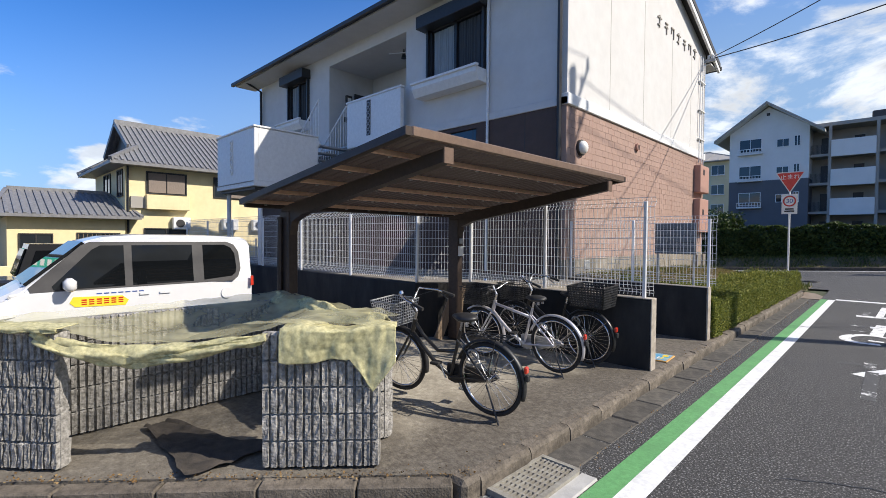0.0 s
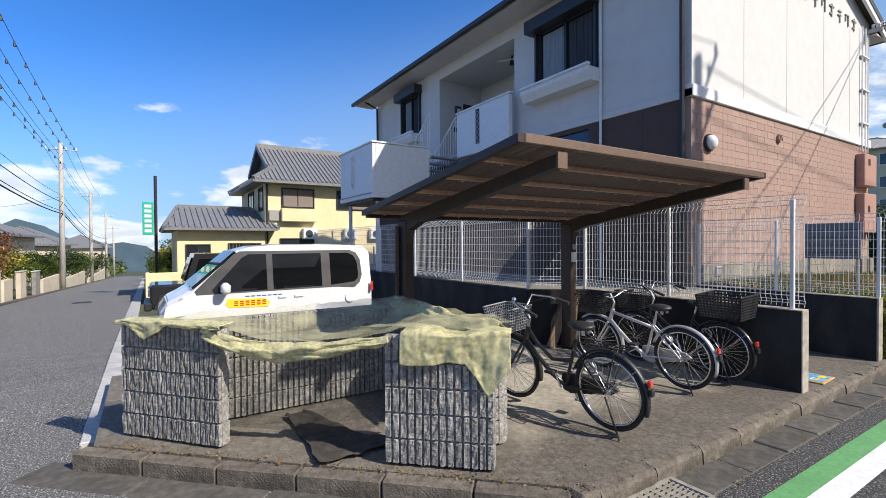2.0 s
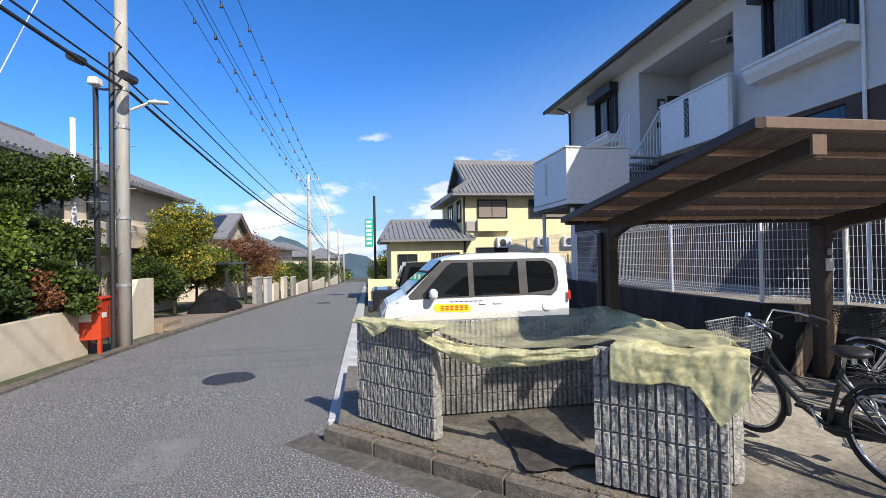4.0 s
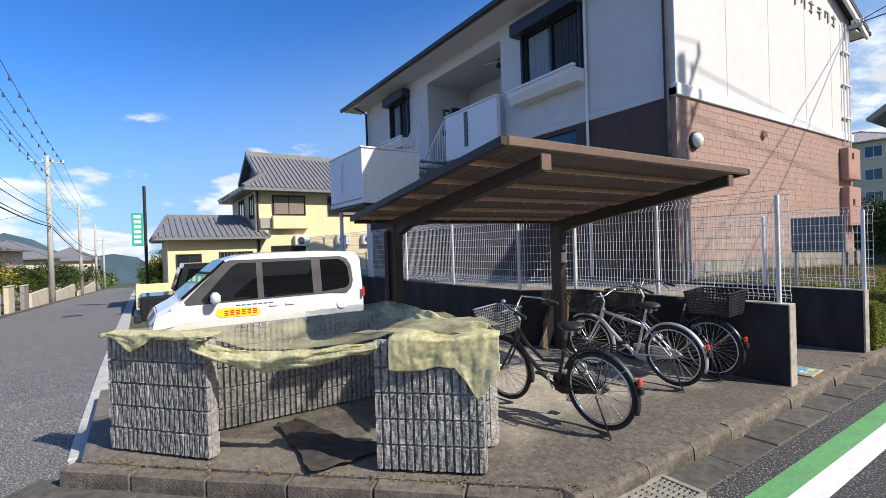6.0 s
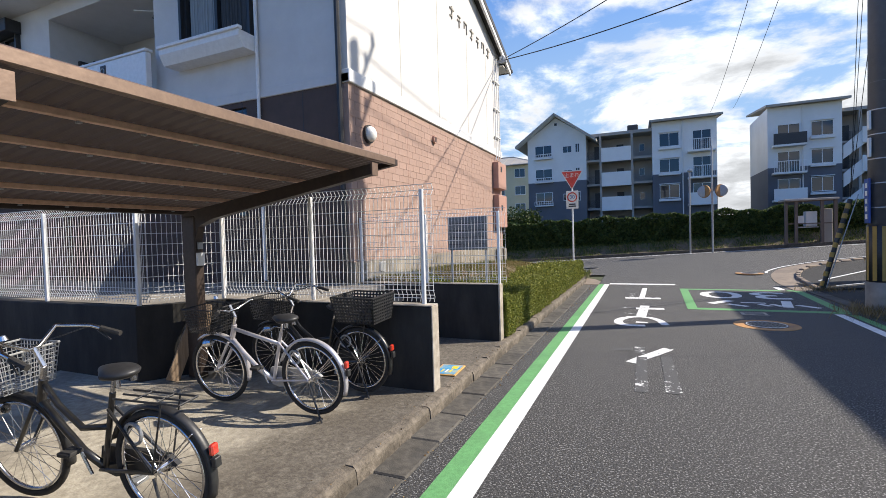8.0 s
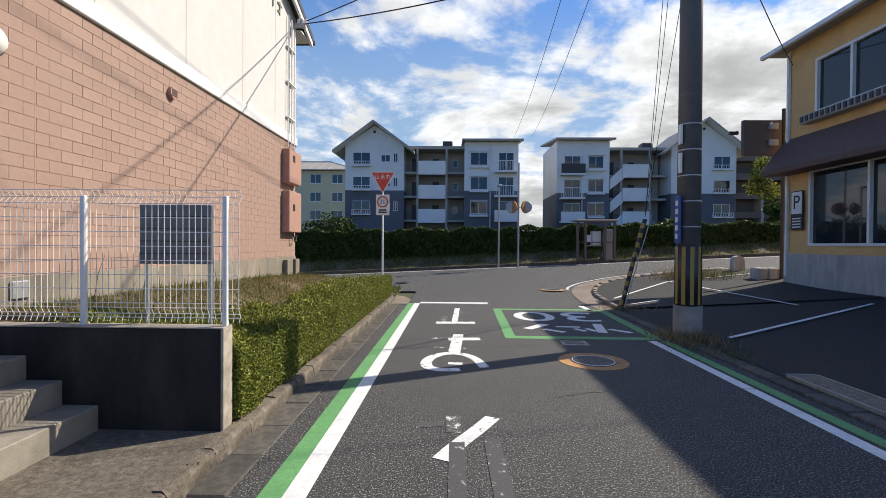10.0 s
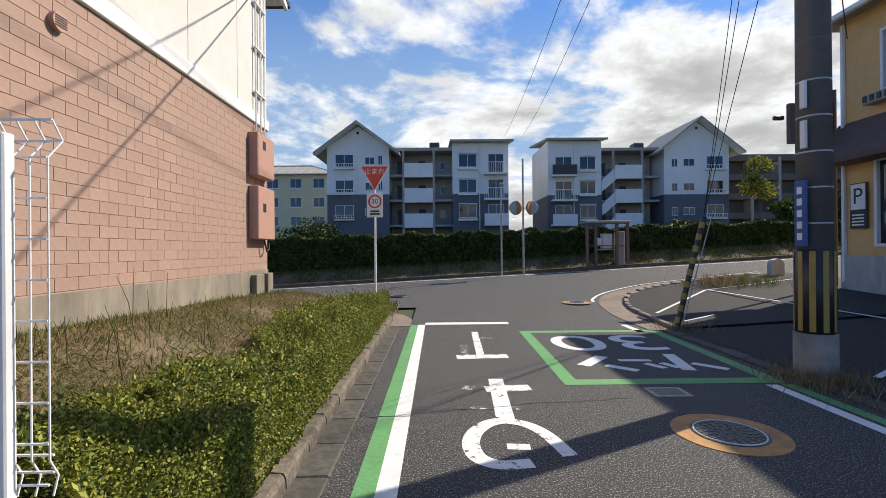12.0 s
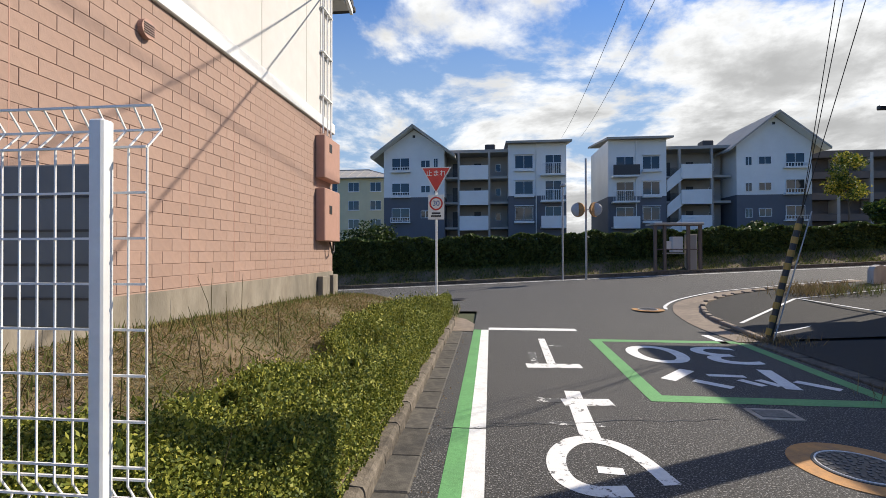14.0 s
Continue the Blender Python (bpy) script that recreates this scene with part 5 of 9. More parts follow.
for x0, x1, y0, y1, mt in ((RX0 - 0.04, RX1 + 0.04, RY0 - 0.04, RY0 + 0.02, BRONZE), (RX0 - 0.04, RX1 + 0.04, RY1 - 0.02, RY1 + 0.04, BRONZE)):
    bm = bmesh.new()
    prism(bm, [(x0, rz_(x0) - 0.03), (x1, rz_(x1) - 0.03), (x1, rz_(x1) + 0.032), (x0, rz_(x0) + 0.032)], "y", y0, y1)
    sh("fascia", bm, mt)
sh("fascia", bx(RX1, RX1 + 0.05, RY0 + 0.02, RY1 - 0.02, rz_(RX1) - 0.03, rz_(RX1) + 0.045, 0.008), BRONZE_LIT, "front gutter, its sunlight painted as lighter bronze")
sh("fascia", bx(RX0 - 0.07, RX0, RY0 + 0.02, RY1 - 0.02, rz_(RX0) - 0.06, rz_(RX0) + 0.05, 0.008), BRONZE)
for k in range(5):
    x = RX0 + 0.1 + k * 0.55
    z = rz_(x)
    sh("purlin", bx(x - 0.02, x + 0.02, RY0 + 0.02, RY1 - 0.02, z - 0.034, z + 0.008, 0.004), PURLIN_LIT, "brown purlin, orange glow of the sun put into its colour")
    for j in range(10):
        y = RY0 + 0.2 + j * 0.36
        sh("bolt", bx(x - 0.012, x + 0.012, y - 0.012, y + 0.012, z - 0.05, z - 0.04), STEEL)
sh("downpipe", tb([(-4.98, 2.58, 1.95), (-4.98, 2.57, 0.2)], 0.03, 8), BRONZE)
sh("switch_box", bx(-4.83, -4.8, 5.40, 5.5, 1.45, 1.6, 0.005), WHITE_METAL)
sh("switch_box", bx(-4.83, -4.8, 5.42, 5.48, 1.64, 1.72, 0.005), STEEL)
board = thing("wooden_board", "weathered boards leaning on the concrete wall", "board", (-5.1, 5.45, 0.15))
bm = bmesh.new(); bar(bm, (0.02, -0.22, 0.0), (0.14, 0.10, 0.86), 0.03, 0.14); part("plank", bm, WOOD, board)
bm = bmesh.new(); bar(bm, (0.20, 0.0, 0.0), (0.24, 0.12, 0.83), 0.04, 0.07); part("plank", bm, WOOD, board)

# ---- mesh fence ----
fence = thing("mesh_fence", "white steel mesh fence on the retaining walls", "fence", (-2.1, 5.95, 1.0))


def fp(name, bm, mtl=WHITE_METAL, label=""):
    bmesh.ops.translate(bm, verts=bm.verts, vec=(2.1, -5.95, -1.0))
    return part(name, bm, mtl, fence, label)


def fence_run(p, q, z0, z1, posts, pitch=0.053):
    p, q = Vector((*p, 0)), Vector((*q, 0))
    d = q - p
    L = d.length
    u = d / L
    nrm = Vector((u.y, -u.x, 0))
    for k in range(posts):
        c = p + d * k / max(1, posts - 1) if posts > 1 else p
        fp("post", bx(c.x - 0.020, c.x + 0.020, c.y - 0.020, c.y + 0.020, z0, z1 + 0.06, 0.005), label="white fence post")
    p = p - u * 0.09
    bm = bmesh.new()
    n = int((L + 0.09) / pitch)
    for k in range(n + 1):
        c = p + u * (k * pitch) + nrm * 0.045
        e = nrm * 0.055
        pts = [c + e * 0.2 + Vector((0, 0, z0 + 0.03)), c + e * 0.55 + Vector((0, 0, z0 + 0.085)), c + Vector((0, 0, z0 + 0.14)), c + Vector((0, 0, z1)), c + e + Vector((0, 0, z1 + 0.06)), c + e * 0.3 + Vector((0, 0, z1 + 0.115))]
        for a, b in zip(pts, pts[1:]):
            bar(bm, a, b, 0.0042, 0.0042)
    fp("wire_mesh", bm)["kind"] = "stuff"
    for k in range(9):
        z = z0 + 0.07 + (z1 - z0 - 0.07) * k / 8
        bm = bmesh.new()
        a, b = p + nrm * 0.042 + Vector((0, 0, z)), q + nrm * 0.042 + Vector((0, 0, z))
        bar(bm, a, b, 0.006, 0.006)
        fp("horizontal_wire", bm)
    for off_, z in ((0.10, z1 + 0.06), (0.062, z1 + 0.115)):
        bm = bmesh.new(); bar(bm, p + nrm * off_ + Vector((0, 0, z)), q + nrm * off_ + Vector((0, 0, z)), 0.006, 0.006)
        fp("horizontal_wire", bm)
    for k in range(2):
        z = z0 + 0.1 + 0.05 * k
        bm = bmesh.new(); bar(bm, p + nrm * 0.06 + Vector((0, 0, z)), q + nrm * 0.06 + Vector((0, 0, z)), 0.006, 0.006)
        fp("horizontal_wire", bm)


fence_run((-2.21, 5.95), (-5.04, 5.95), 1.0, 2.14, 3)
fence_run((-5.06, 5.9), (-5.5, 5.2), 1.0, 2.10, 0)
fence_run((-5.52, 5.18), (-16.6, 5.18), 1.0, 2.10, 7)
fence_run((-2.10, 8.3), (-4.5, 8.3), 0.97, 2.0, 3)
signboard = thing("sign_board", "blank grey slatted sign board on thin legs", "sign board", (-2.70, 8.6, 0.35))
part("panel", bx(-0.33, 0.33, -0.02, 0.02, 1.13, 1.66, 0.006), GREY_PANEL, signboard)
for k in range(4):
    part("groove", bx(-0.31, 0.31, -0.024, -0.02, 1.22 + 0.11 * k, 1.228 + 0.11 * k), DARK_METAL, signboard)
for x in (-0.29, 0.29):
    part("leg", tb([(x, 0.04, -0.3), (x, 0.04, 1.64)], 0.02, 8), STEEL, signboard)
poster = thing("poster_board", "framed colourful poster board lying on the concrete", "poster", (-2.235, 6.60, 0.136), 4)
part("frame", bx(-0.145, 0.145, -0.205, 0.205, 0.0, 0.016, 0.004), surf("orange_wood", (0.62, 0.36, 0.12), (0.52, 0.29, 0.09), 9, 0.6, 0.1, 50), poster, "orange wooden frame")
part("print", bx(-0.122, 0.122, -0.182, 0.182, 0.016, 0.019), POSTER, poster)
part("print_figure", bx(0.02, 0.09, 0.03, 0.13, 0.019, 0.0205), YELLOW, poster)
for k in range(3):
    part("print_bar", bx(-0.06 + 0.05 * k, -0.045 + 0.05 * k, -0.12, 0.0, 0.019, 0.0206), (YELLOW, LAMP_WHITE, YELLOW)[k], poster)

# ---- block enclosure for refuse ----
def block_mesh(seed, L=0.39, h=0.186, t=0.115, ribs=7):
    """A split-face block: one closed skin, ribs proud of deep grooves on both faces."""
    rng = random.Random(seed)
    bmm = bmesh.new()
    w = L / ribs
    xs_ = sorted({-L / 2 + 0.002} | {L / 2 - 0.002} | {-L / 2 + k * w + o for k in range(ribs) for o in (0.006, 0.010, w / 2, w - 0.010, w - 0.006)})
    zs_ = [-h / 2 + 0.003, -h / 2 + 0.010, -h / 4, -0.01, h / 4, h / 2 - 0.010, h / 2 - 0.003]
    skins = []
    for s in (-1, 1):
        g = []
        for x in xs_:
            f = (x + L / 2) % w
            groove = f < 0.0075 or f > w - 0.0075
            g.append([bmm.verts.new((x, s * (t / 2 - (0.026 if groove else 0.020 if j in (0, 6) else rng.uniform(-0.009, 0.004))), z)) for j, z in enumerate(zs_)])
        skins.append(g)
        for i in range(len(xs_) - 1):
            for j in range(6):
                q = (g[i][j], g[i + 1][j], g[i + 1][j + 1], g[i][j + 1])
                bmm.faces.new(q if s < 0 else q[::-1])
    A_, B_ = skins
    m = len(xs_)
    rim_a = [A_[i][0] for i in range(m)] + [A_[-1][j] for j in range(1, 7)] + [A_[i][6] for i in range(m - 2, -1, -1)] + [A_[0][j] for j in range(5, 0, -1)]
    rim_b = [B_[i][0] for i in range(m)] + [B_[-1][j] for j in range(1, 7)] + [B_[i][6] for i in range(m - 2, -1, -1)] + [B_[0][j] for j in range(5, 0, -1)]
    for k in range(len(rim_a)):
        q = (k + 1) % len(rim_a)
        bmm.faces.new((rim_a[k], rim_b[k], rim_b[q], rim_a[q]))
    bmesh.ops.recalc_face_normals(bmm, faces=bmm.faces)
    me = bpy.data.meshes.new("block")
    bmm.to_mesh(me); bmm.free()
    me.materials.append(BLOCK)
    return me


BLOCKS = [block_mesh(s) for s in range(5)]
enclosure = thing("refuse_enclosure", "grey split-face concrete block refuse enclosure", "enclosure", (-3.7, 1.3, 0.15))


def block_wall(p, q, rows=5):
    p, q = Vector((*p, 0)), Vector((*q, 0))
    d = q - p
    n = max(1, round(d.length / 0.39))
    ang = math.degrees(math.atan2(d.y, d.x))
    for r in range(rows):
        for k in range(n):
            c = p + d * ((k + 0.5) / n)
            o = new("block", BLOCKS[(r * 7 + k * 3) % 5])
            o.parent = enclosure
            o.matrix_basis = Matrix.Translation((3.7, -1.3, -0.15)) @ pose(c.x, c.y, 0.15 + 0.093 + 0.186 * r, 0, 0, ang) @ Matrix.Diagonal((d.length / n / 0.39, 1, 1, 1))
    # mortar core
    bm = bmesh.new(); bar(bm, p + Vector((0, 0, 0.62)), q + Vector((0, 0, 0.62)), 0.06, 0.92)
    bmesh.ops.translate(bm, verts=bm.verts, vec=(3.7, -1.3, -0.15))
    part("mortar", bm, BLOCK, enclosure)


block_wall((-4.82, -0.10), (-4.05, 0.56))
block_wall((-3.12, 1.53), (-2.575, 2.12))
block_wall((-4.68, 0.18), (-4.68, 2.42))
block_wall((-4.60, 2.42), (-2.86, 2.42))


# draped net: a sheet over the back, a rolled front edge, a flap over one pier
net = thing("refuse_net", "pale yellow bird net draped over the block enclosure", "net", (-3.7, 1.3, 1.1))
rng = random.Random(5)
A, B, C, D = Vector((-4.86, -0.12, 1.10)), Vector((-2.56, 2.07, 1.12)), Vector((-2.80, 2.50, 1.12)), Vector((-4.76, 2.48, 1.12))
bm = bmesh.new()
NU, NV = 70, 44
g = []
for i in range(NU + 1):
    row = []
    u = i / NU
    for j in range(NV + 1):
        v_ = j / NV
        lo2 = A.lerp(B, u); hi2 = D.lerp(C, u)
        p = lo2.lerp(hi2, v_)
        sag = -0.17 * (math.sin(math.pi * min(1, u / 0.72)) if u < 0.72 else 0) * math.sin(math.pi * v_) - 0.13 * (max(0, math.sin(math.pi * (u - 0.26) / 0.42)) if 0.26 < u < 0.68 else 0) * (1 - v_) ** 2
        w = 0.03 * noise.noise((p.x * 3.1, p.y * 3.1, 1.0)) + 0.02 * noise.noise((p.x * 9, p.y * 9, 4.0))
        p = p + Vector((0, 0, sag + w + 0.015))
        row.append(bm.verts.new(p - Vector((-3.7, 1.3, 1.1))))
    g.append(row)
for i in range(NU):
    for j in range(NV):
        bm.faces.new((g[i][j], g[i + 1][j], g[i + 1][j + 1], g[i][j + 1]))
NETSHEER = bpy.data.materials.new("sheer_net")
NETSHEER.use_nodes = True
nn, nl = NETSHEER.node_tree.nodes, NETSHEER.node_tree.links
nb = nn["Principled BSDF"]
nb.inputs["Base Color"].default_value = (0.76, 0.72, 0.46, 1); nb.inputs["Roughness"].default_value = 0.85
co = nn.new("ShaderNodeTexCoord")
nz = nn.new("ShaderNodeTexNoise"); nz.inputs["Scale"].default_value = 3.0; nz.inputs["Detail"].default_value = 4
nl.new(co.outputs["Object"], nz.inputs["Vector"])
mr = nn.new("ShaderNodeMapRange"); mr.inputs[1].default_value, mr.inputs[2].default_value, mr.inputs[3].default_value, mr.inputs[4].default_value = 0.35, 0.65, 0.22, 0.60
nl.new(nz.outputs[0], mr.inputs[0])
tr_ = nn.new("ShaderNodeBsdfTransparent"); tl_ = nn.new("ShaderNodeBsdfTranslucent"); tl_.inputs[0].default_value = (0.62, 0.58, 0.34, 1)
m1 = nn.new("ShaderNodeMixShader"); m1.inputs[0].default_value = 0.35
nl.new(nb.outputs[0], m1.inputs[1]); nl.new(tl_.outputs[0], m1.inputs[2])
m2 = nn.new("ShaderNodeMixShader"); nl.new(mr.outputs[0], m2.inputs[0]); nl.new(tr_.outputs[0], m2.inputs[1]); nl.new(m1.outputs[0], m2.inputs[2])
nl.new(m2.outputs[0], nn["Material Output"].inputs[0])
part("sheet", bm, NETSHEER, net, "sheer sagging net sheet", smooth=True)


def cloth(name, P, n, m, amp, mtl, seed, thick=0.012):
    """A wrinkled cloth patch over a function P(u, v) of points."""
    bmm = bmesh.new()
    gg = [[bmm.verts.new(Vector(P(i / n, j / m)) + Vector((noise.noise((i * 9 / n, j * 6 / m, seed)), noise.noise((i * 9 / n, j * 6 / m, seed + 9)), noise.noise((i * 8 / n, j * 5 / m, seed + 5)))) * amp + Vector((0, 0, 1)) * (amp * 0.4 * abs(noise.noise((i * 16 / n + j * 5 / m, j * 7 / m, seed + 3)))) + nr_ * (amp * 0.45 * noise.noise((i * 18 / n, j * 2.5 / m, seed + 6))) - Vector((-3.7, 1.3, 1.1))) for j in range(m + 1)] for i in range(n + 1)]
    for i in range(n):
        for j in range(m):
            bmm.faces.new((gg[i][j], gg[i + 1][j], gg[i + 1][j + 1], gg[i][j + 1]))
    o = part(name, bmm, mtl, net, smooth=True)
    md = o.modifiers.new("thickness", "SOLIDIFY"); md.thickness = thick
    return o


dg_ = (Vector((-2.53, 2.17, 0)) - Vector((-3.12, 1.53, 0))).normalized()
nr_ = Vector((dg_.y, -dg_.x, 0))


def flap(u, v):
    p = Vector((-3.02, 1.62, 0)) + dg_ * (u * 0.78)
    drop = 0.21 + 0.012 * math.sin(u * 9) + 0.20 * max(0.0, 1 - abs(u - 0.80) / 0.20)
    if v < 0.4:
        return p + nr_ * (-0.12 + 0.205 * v / 0.4) + Vector((0, 0, 1.115 + 0.02 * math.sin(u * 9)))
    k = (v - 0.4) / 0.6
    return p + nr_ * (0.088 + 0.02 * math.sin(k * 2 + u * 5)) + Vector((0, 0, 1.105 - drop * k))


cloth("flap", flap, 80, 44, 0.012, NET, 2.0, 0.006)


def roll(u, v):
    p = Vector((-4.12, 0.42, 0)).lerp(Vector((-3.05, 1.52, 0)), u)
    h = 0.07 + 0.10 * math.sin(math.pi * min(1.0, 0.12 + u * 0.95)) * (1 - u) ** 0.5
    z = 1.10 - 0.10 * math.sin(math.pi * u ** 0.8) - 0.02 * u - h * v
    return p + nr_ * (0.05 * math.sin(math.pi * v) + 0.016 * math.sin(v * 10 + u * 9) - 0.02) + Vector((0, 0, z))


cloth("rolled_edge", roll, 100, 24, 0.024, NET, 7.0, 0.006)


def flap2(u, v):
    p = Vector((-4.84, -0.12, 0)).lerp(Vector((-4.02, 0.58, 0)), u)
    k = max(0, (v - 0.45) / 0.55)
    d = 0.025 + 0.12 * max(0, 1 - abs(u - 0.30) / 0.2)
    return p + nr_ * (-0.10 + 0.20 * min(1, v / 0.45)) + Vector((0, 0, 1.115 - d * k))


cloth("flap", flap2, 70, 30, 0.014, NET, 11.0, 0.006)


def back_band(u, v):
    p = Vector((-2.80, 2.35, 0)).lerp(Vector((-4.7, 2.40, 0)), u)
    k = (v - 0.5) * 2
    return p + Vector((0, -0.10 * k, 1.13 - 0.10 * abs(k) + 0.02 * math.sin(u * 14)))


cloth("rolled_edge", back_band, 90, 20, 0.03, NET, 17.0, 0.006)
mat_ = thing("ground_net", "old dark net crumpled on the enclosure floor", "net", (-3.85, 1.35, 0.155))
bm = bmesh.new()
gg = [[bm.verts.new((-0.55 + 1.1 * i / 24 + 0.05 * noise.noise((i * 0.12, j * 0.25, 8)), -0.25 + (0.18 + 0.42 * i / 24) * (j / 14) + 0.06 * noise.noise((i * 0.11, j * 0.15, 5)), 0.008 + 0.05 * abs(noise.noise((i * 0.2, j * 0.25, 3))))) for j in range(15)] for i in range(25)]
for i in range(24):
    for j in range(14):
        bm.faces.new((gg[i][j], gg[i + 1][j], gg[i + 1][j + 1], gg[i][j + 1]))
part("sheet", bm, OLD_NET, mat_, smooth=True)

# ---- bicycles ----
def bicycle(label, at, rz, lean, frame_mat, guard_mat, steer=0.0, front_basket=True, rear_basket=False, rack=True, bar_mat=CHROME, R=0.335, straight=False):
    """A city bicycle. Its rear wheel touches the ground at the origin, its nose points to +x."""
    t = thing("bicycle", label, "bicycle", at, rz, group="parked bicycles")
    t.matrix_basis = pose(*at, 0, 0, rz) @ pose(0, 0, 0, lean, 0, 0)
    WB = 1.10

    def wheel(x, nm, par=None):
        w = part(nm, tb(circle_pts((x, 0, R), R - 0.018, 40), 0.019, 8, closed=True), RUBBER, par or t, smooth=True)
        part("rim", tb(circle_pts((x, 0, R), R - 0.048, 40), 0.012, 6, closed=True), CHROME, w, smooth=True)
        part("hub", tb([(x, -0.05, R), (x, 0.05, R)], 0.022, 10), CHROME, w)
        bm = bmesh.new()
        for k in range(32):
            a = 2 * math.pi * k / 32
            s = 0.035 if k % 2 else -0.035
            a2 = a + (0.5 if k % 4 < 2 else -0.5)
            bar(bm, (x + 0.02 * math.cos(a2), s, R + 0.02 * math.sin(a2)), (x + (R - 0.05) * math.cos(a), 0, R + (R - 0.05) * math.sin(a)), 0.0028, 0.0028)
        part("spokes", bm, CHROME, w)["kind"] = "stuff"
        return w

    def guard(x, a0, a1, nm, par=None):
        bm = bmesh.new()
        prev = None
        n = 26
        for k in range(n + 1):
            a = radians(a0 + (a1 - a0) * k / n)
            ring = []
            for dy, dr in ((-0.03, 0.012), (-0.02, 0.026), (0, 0.032), (0.02, 0.026), (0.03, 0.012)):
                rr = R + dr
                ring.append(bm.verts.new((x + rr * math.cos(a), dy, R + rr * math.sin(a))))
            if prev:
                for i in range(4):
                    bm.faces.new((prev[i], prev[i + 1], ring[i + 1], ring[i]))
            prev = ring
        o = part(nm, bm, guard_mat, par or t, smooth=True)
        md = o.modifiers.new("thickness", "SOLIDIFY"); md.thickness = 0.003
        return o

    wheel(0, "rear_wheel")
    guard(0, 20, 200, "rear_mudguard")
    # steered front end
    head = Vector((WB - 0.235, 0, 0.70))
    fk = new("front_fork"); fk.parent = t
    st = Matrix.Translation(head) @ Matrix.Rotation(radians(steer), 4, Vector((-0.34, 0, 0.94))) @ Matrix.Translation(-head)
    fk.matrix_basis = st
    wheel(WB, "front_wheel", fk)
    guard(WB, 55, 195, "front_mudguard", fk)
    for s in (-1, 1):
        part("fork_blade", tb([(WB - 0.19, s * 0.045, 0.62), (WB - 0.10, s * 0.05, 0.48), (WB, s * 0.05, R)], 0.012, 8), frame_mat, fk)
    part("steerer", tb([(WB - 0.18, 0, 0.60), (WB - 0.27, 0, 0.86)], 0.017, 8), bar_mat, fk)
    if straight:
        pts = [(WB - 0.34, -0.27, 0.97), (WB - 0.28, -0.2, 0.97), (WB - 0.25, -0.05, 0.92), (WB - 0.25, 0.05, 0.92), (WB - 0.28, 0.2, 0.97), (WB - 0.34, 0.27, 0.97)]
    else:
        pts = [(WB - 0.52, -0.27, 0.98), (WB - 0.36, -0.25, 1.03), (WB - 0.20, -0.16, 1.06), (WB - 0.22, -0.03, 0.97), (WB - 0.22, 0.03, 0.97), (WB - 0.20, 0.16, 1.06), (WB - 0.36, 0.25, 1.03), (WB - 0.52, 0.27, 0.98)]
    part("stem", tb([(WB - 0.27, 0, 0.86), (WB - 0.22, 0, 0.97)], 0.014, 8), bar_mat, fk)
    part("handlebar", tb(pts, 0.012, 8), bar_mat, fk, smooth=True)
    for s in (-1, 1):
        e = Vector(pts[0 if s < 0 else -1]); d = Vector(pts[1 if s < 0 else -2])
        part("grip", tb([e + (e - d).normalized() * 0.03, e.lerp(d, 0.6)], 0.017, 8), RUBBER, fk)
        part("brake_lever", tb([e.lerp(d, 0.75) - Vector((0, 0, 0.02)), e - Vector((-0.05, 0, 0.05))], 0.006, 6), DARK_METAL, fk)
    part("bell", tb([(WB - 0.2, 0.13, 1.065), (WB - 0.2, 0.13, 1.09)], 0.024, 12, 0.014), CHROME, fk)
    part("lamp", tb([(WB - 0.02, 0.07, 0.62), (WB + 0.06, 0.07, 0.61)], 0.03, 10, 0.038), CHROME, fk)
    part("brake_cable", tb([pts[1], (WB - 0.08, -0.1, 0.95), (WB - 0.12, -0.02, 0.66)], 0.004, 5), DARK_METAL, fk)

    def basket(nm, x0, x1, z0, z1, w, parent, mtl, g=0.004):
        b = part(nm, tb([(x0 - 0.03, -w, z1), (x1 + 0.03, -w, z1), (x1 + 0.03, w, z1), (x0 - 0.03, w, z1)], 0.007, 6, closed=True), mtl, parent, "wire basket")
        bm = bmesh.new()
        def wl_(f, n, zs):
            for k in range(n):
                u = k / (n - 1)
                yield f(u)
        for u in np.linspace(0, 1, 13):
            for s in (-1, 1):
                bar(bm, (x0 + (x1 - x0) * u, s * w * 0.8, z0), (x0 - 0.03 + (x1 - x0 + 0.06) * u, s * w, z1), g, g)
            for xe, xt in ((x0, x0 - 0.03), (x1, x1 + 0.03)):
                bar(bm, (xe, w * 0.8 * (2 * u - 1), z0), (xt, w * (2 * u - 1), z1), g, g)
            bar(bm, (x0, w * 0.8 * (2 * u - 1), z0), (x1, w * 0.8 * (2 * u - 1), z0), g, g)
        for h in np.linspace(0, 1, 9):
            z = z0 + (z1 - z0) * h
            ww = w * (0.8 + 0.2 * h); xa, xb = x0 - 0.03 * h, x1 + 0.03 * h
            for p, q in (((xa, -ww, z), (xb, -ww, z)), ((xb, -ww, z), (xb, ww, z)), ((xb, ww, z), (xa, ww, z)), ((xa, ww, z), (xa, -ww, z))):
                bar(bm, p, q, g, g)
        part("wire_mesh", bm, mtl, b)["kind"] = "stuff"
        return b

    if front_basket:
        basket("front_basket", WB - 0.12, WB + 0.18, 0.72, 0.95, 0.17, t, STEEL if front_basket == 1 else DARK_METAL)
    # frame
    bb = Vector((0.44, 0, 0.28)); seat = Vector((0.30, 0, 0.74)); hd0 = Vector((WB - 0.19, 0, 0.62)); hd1 = Vector((WB - 0.245, 0, 0.78))
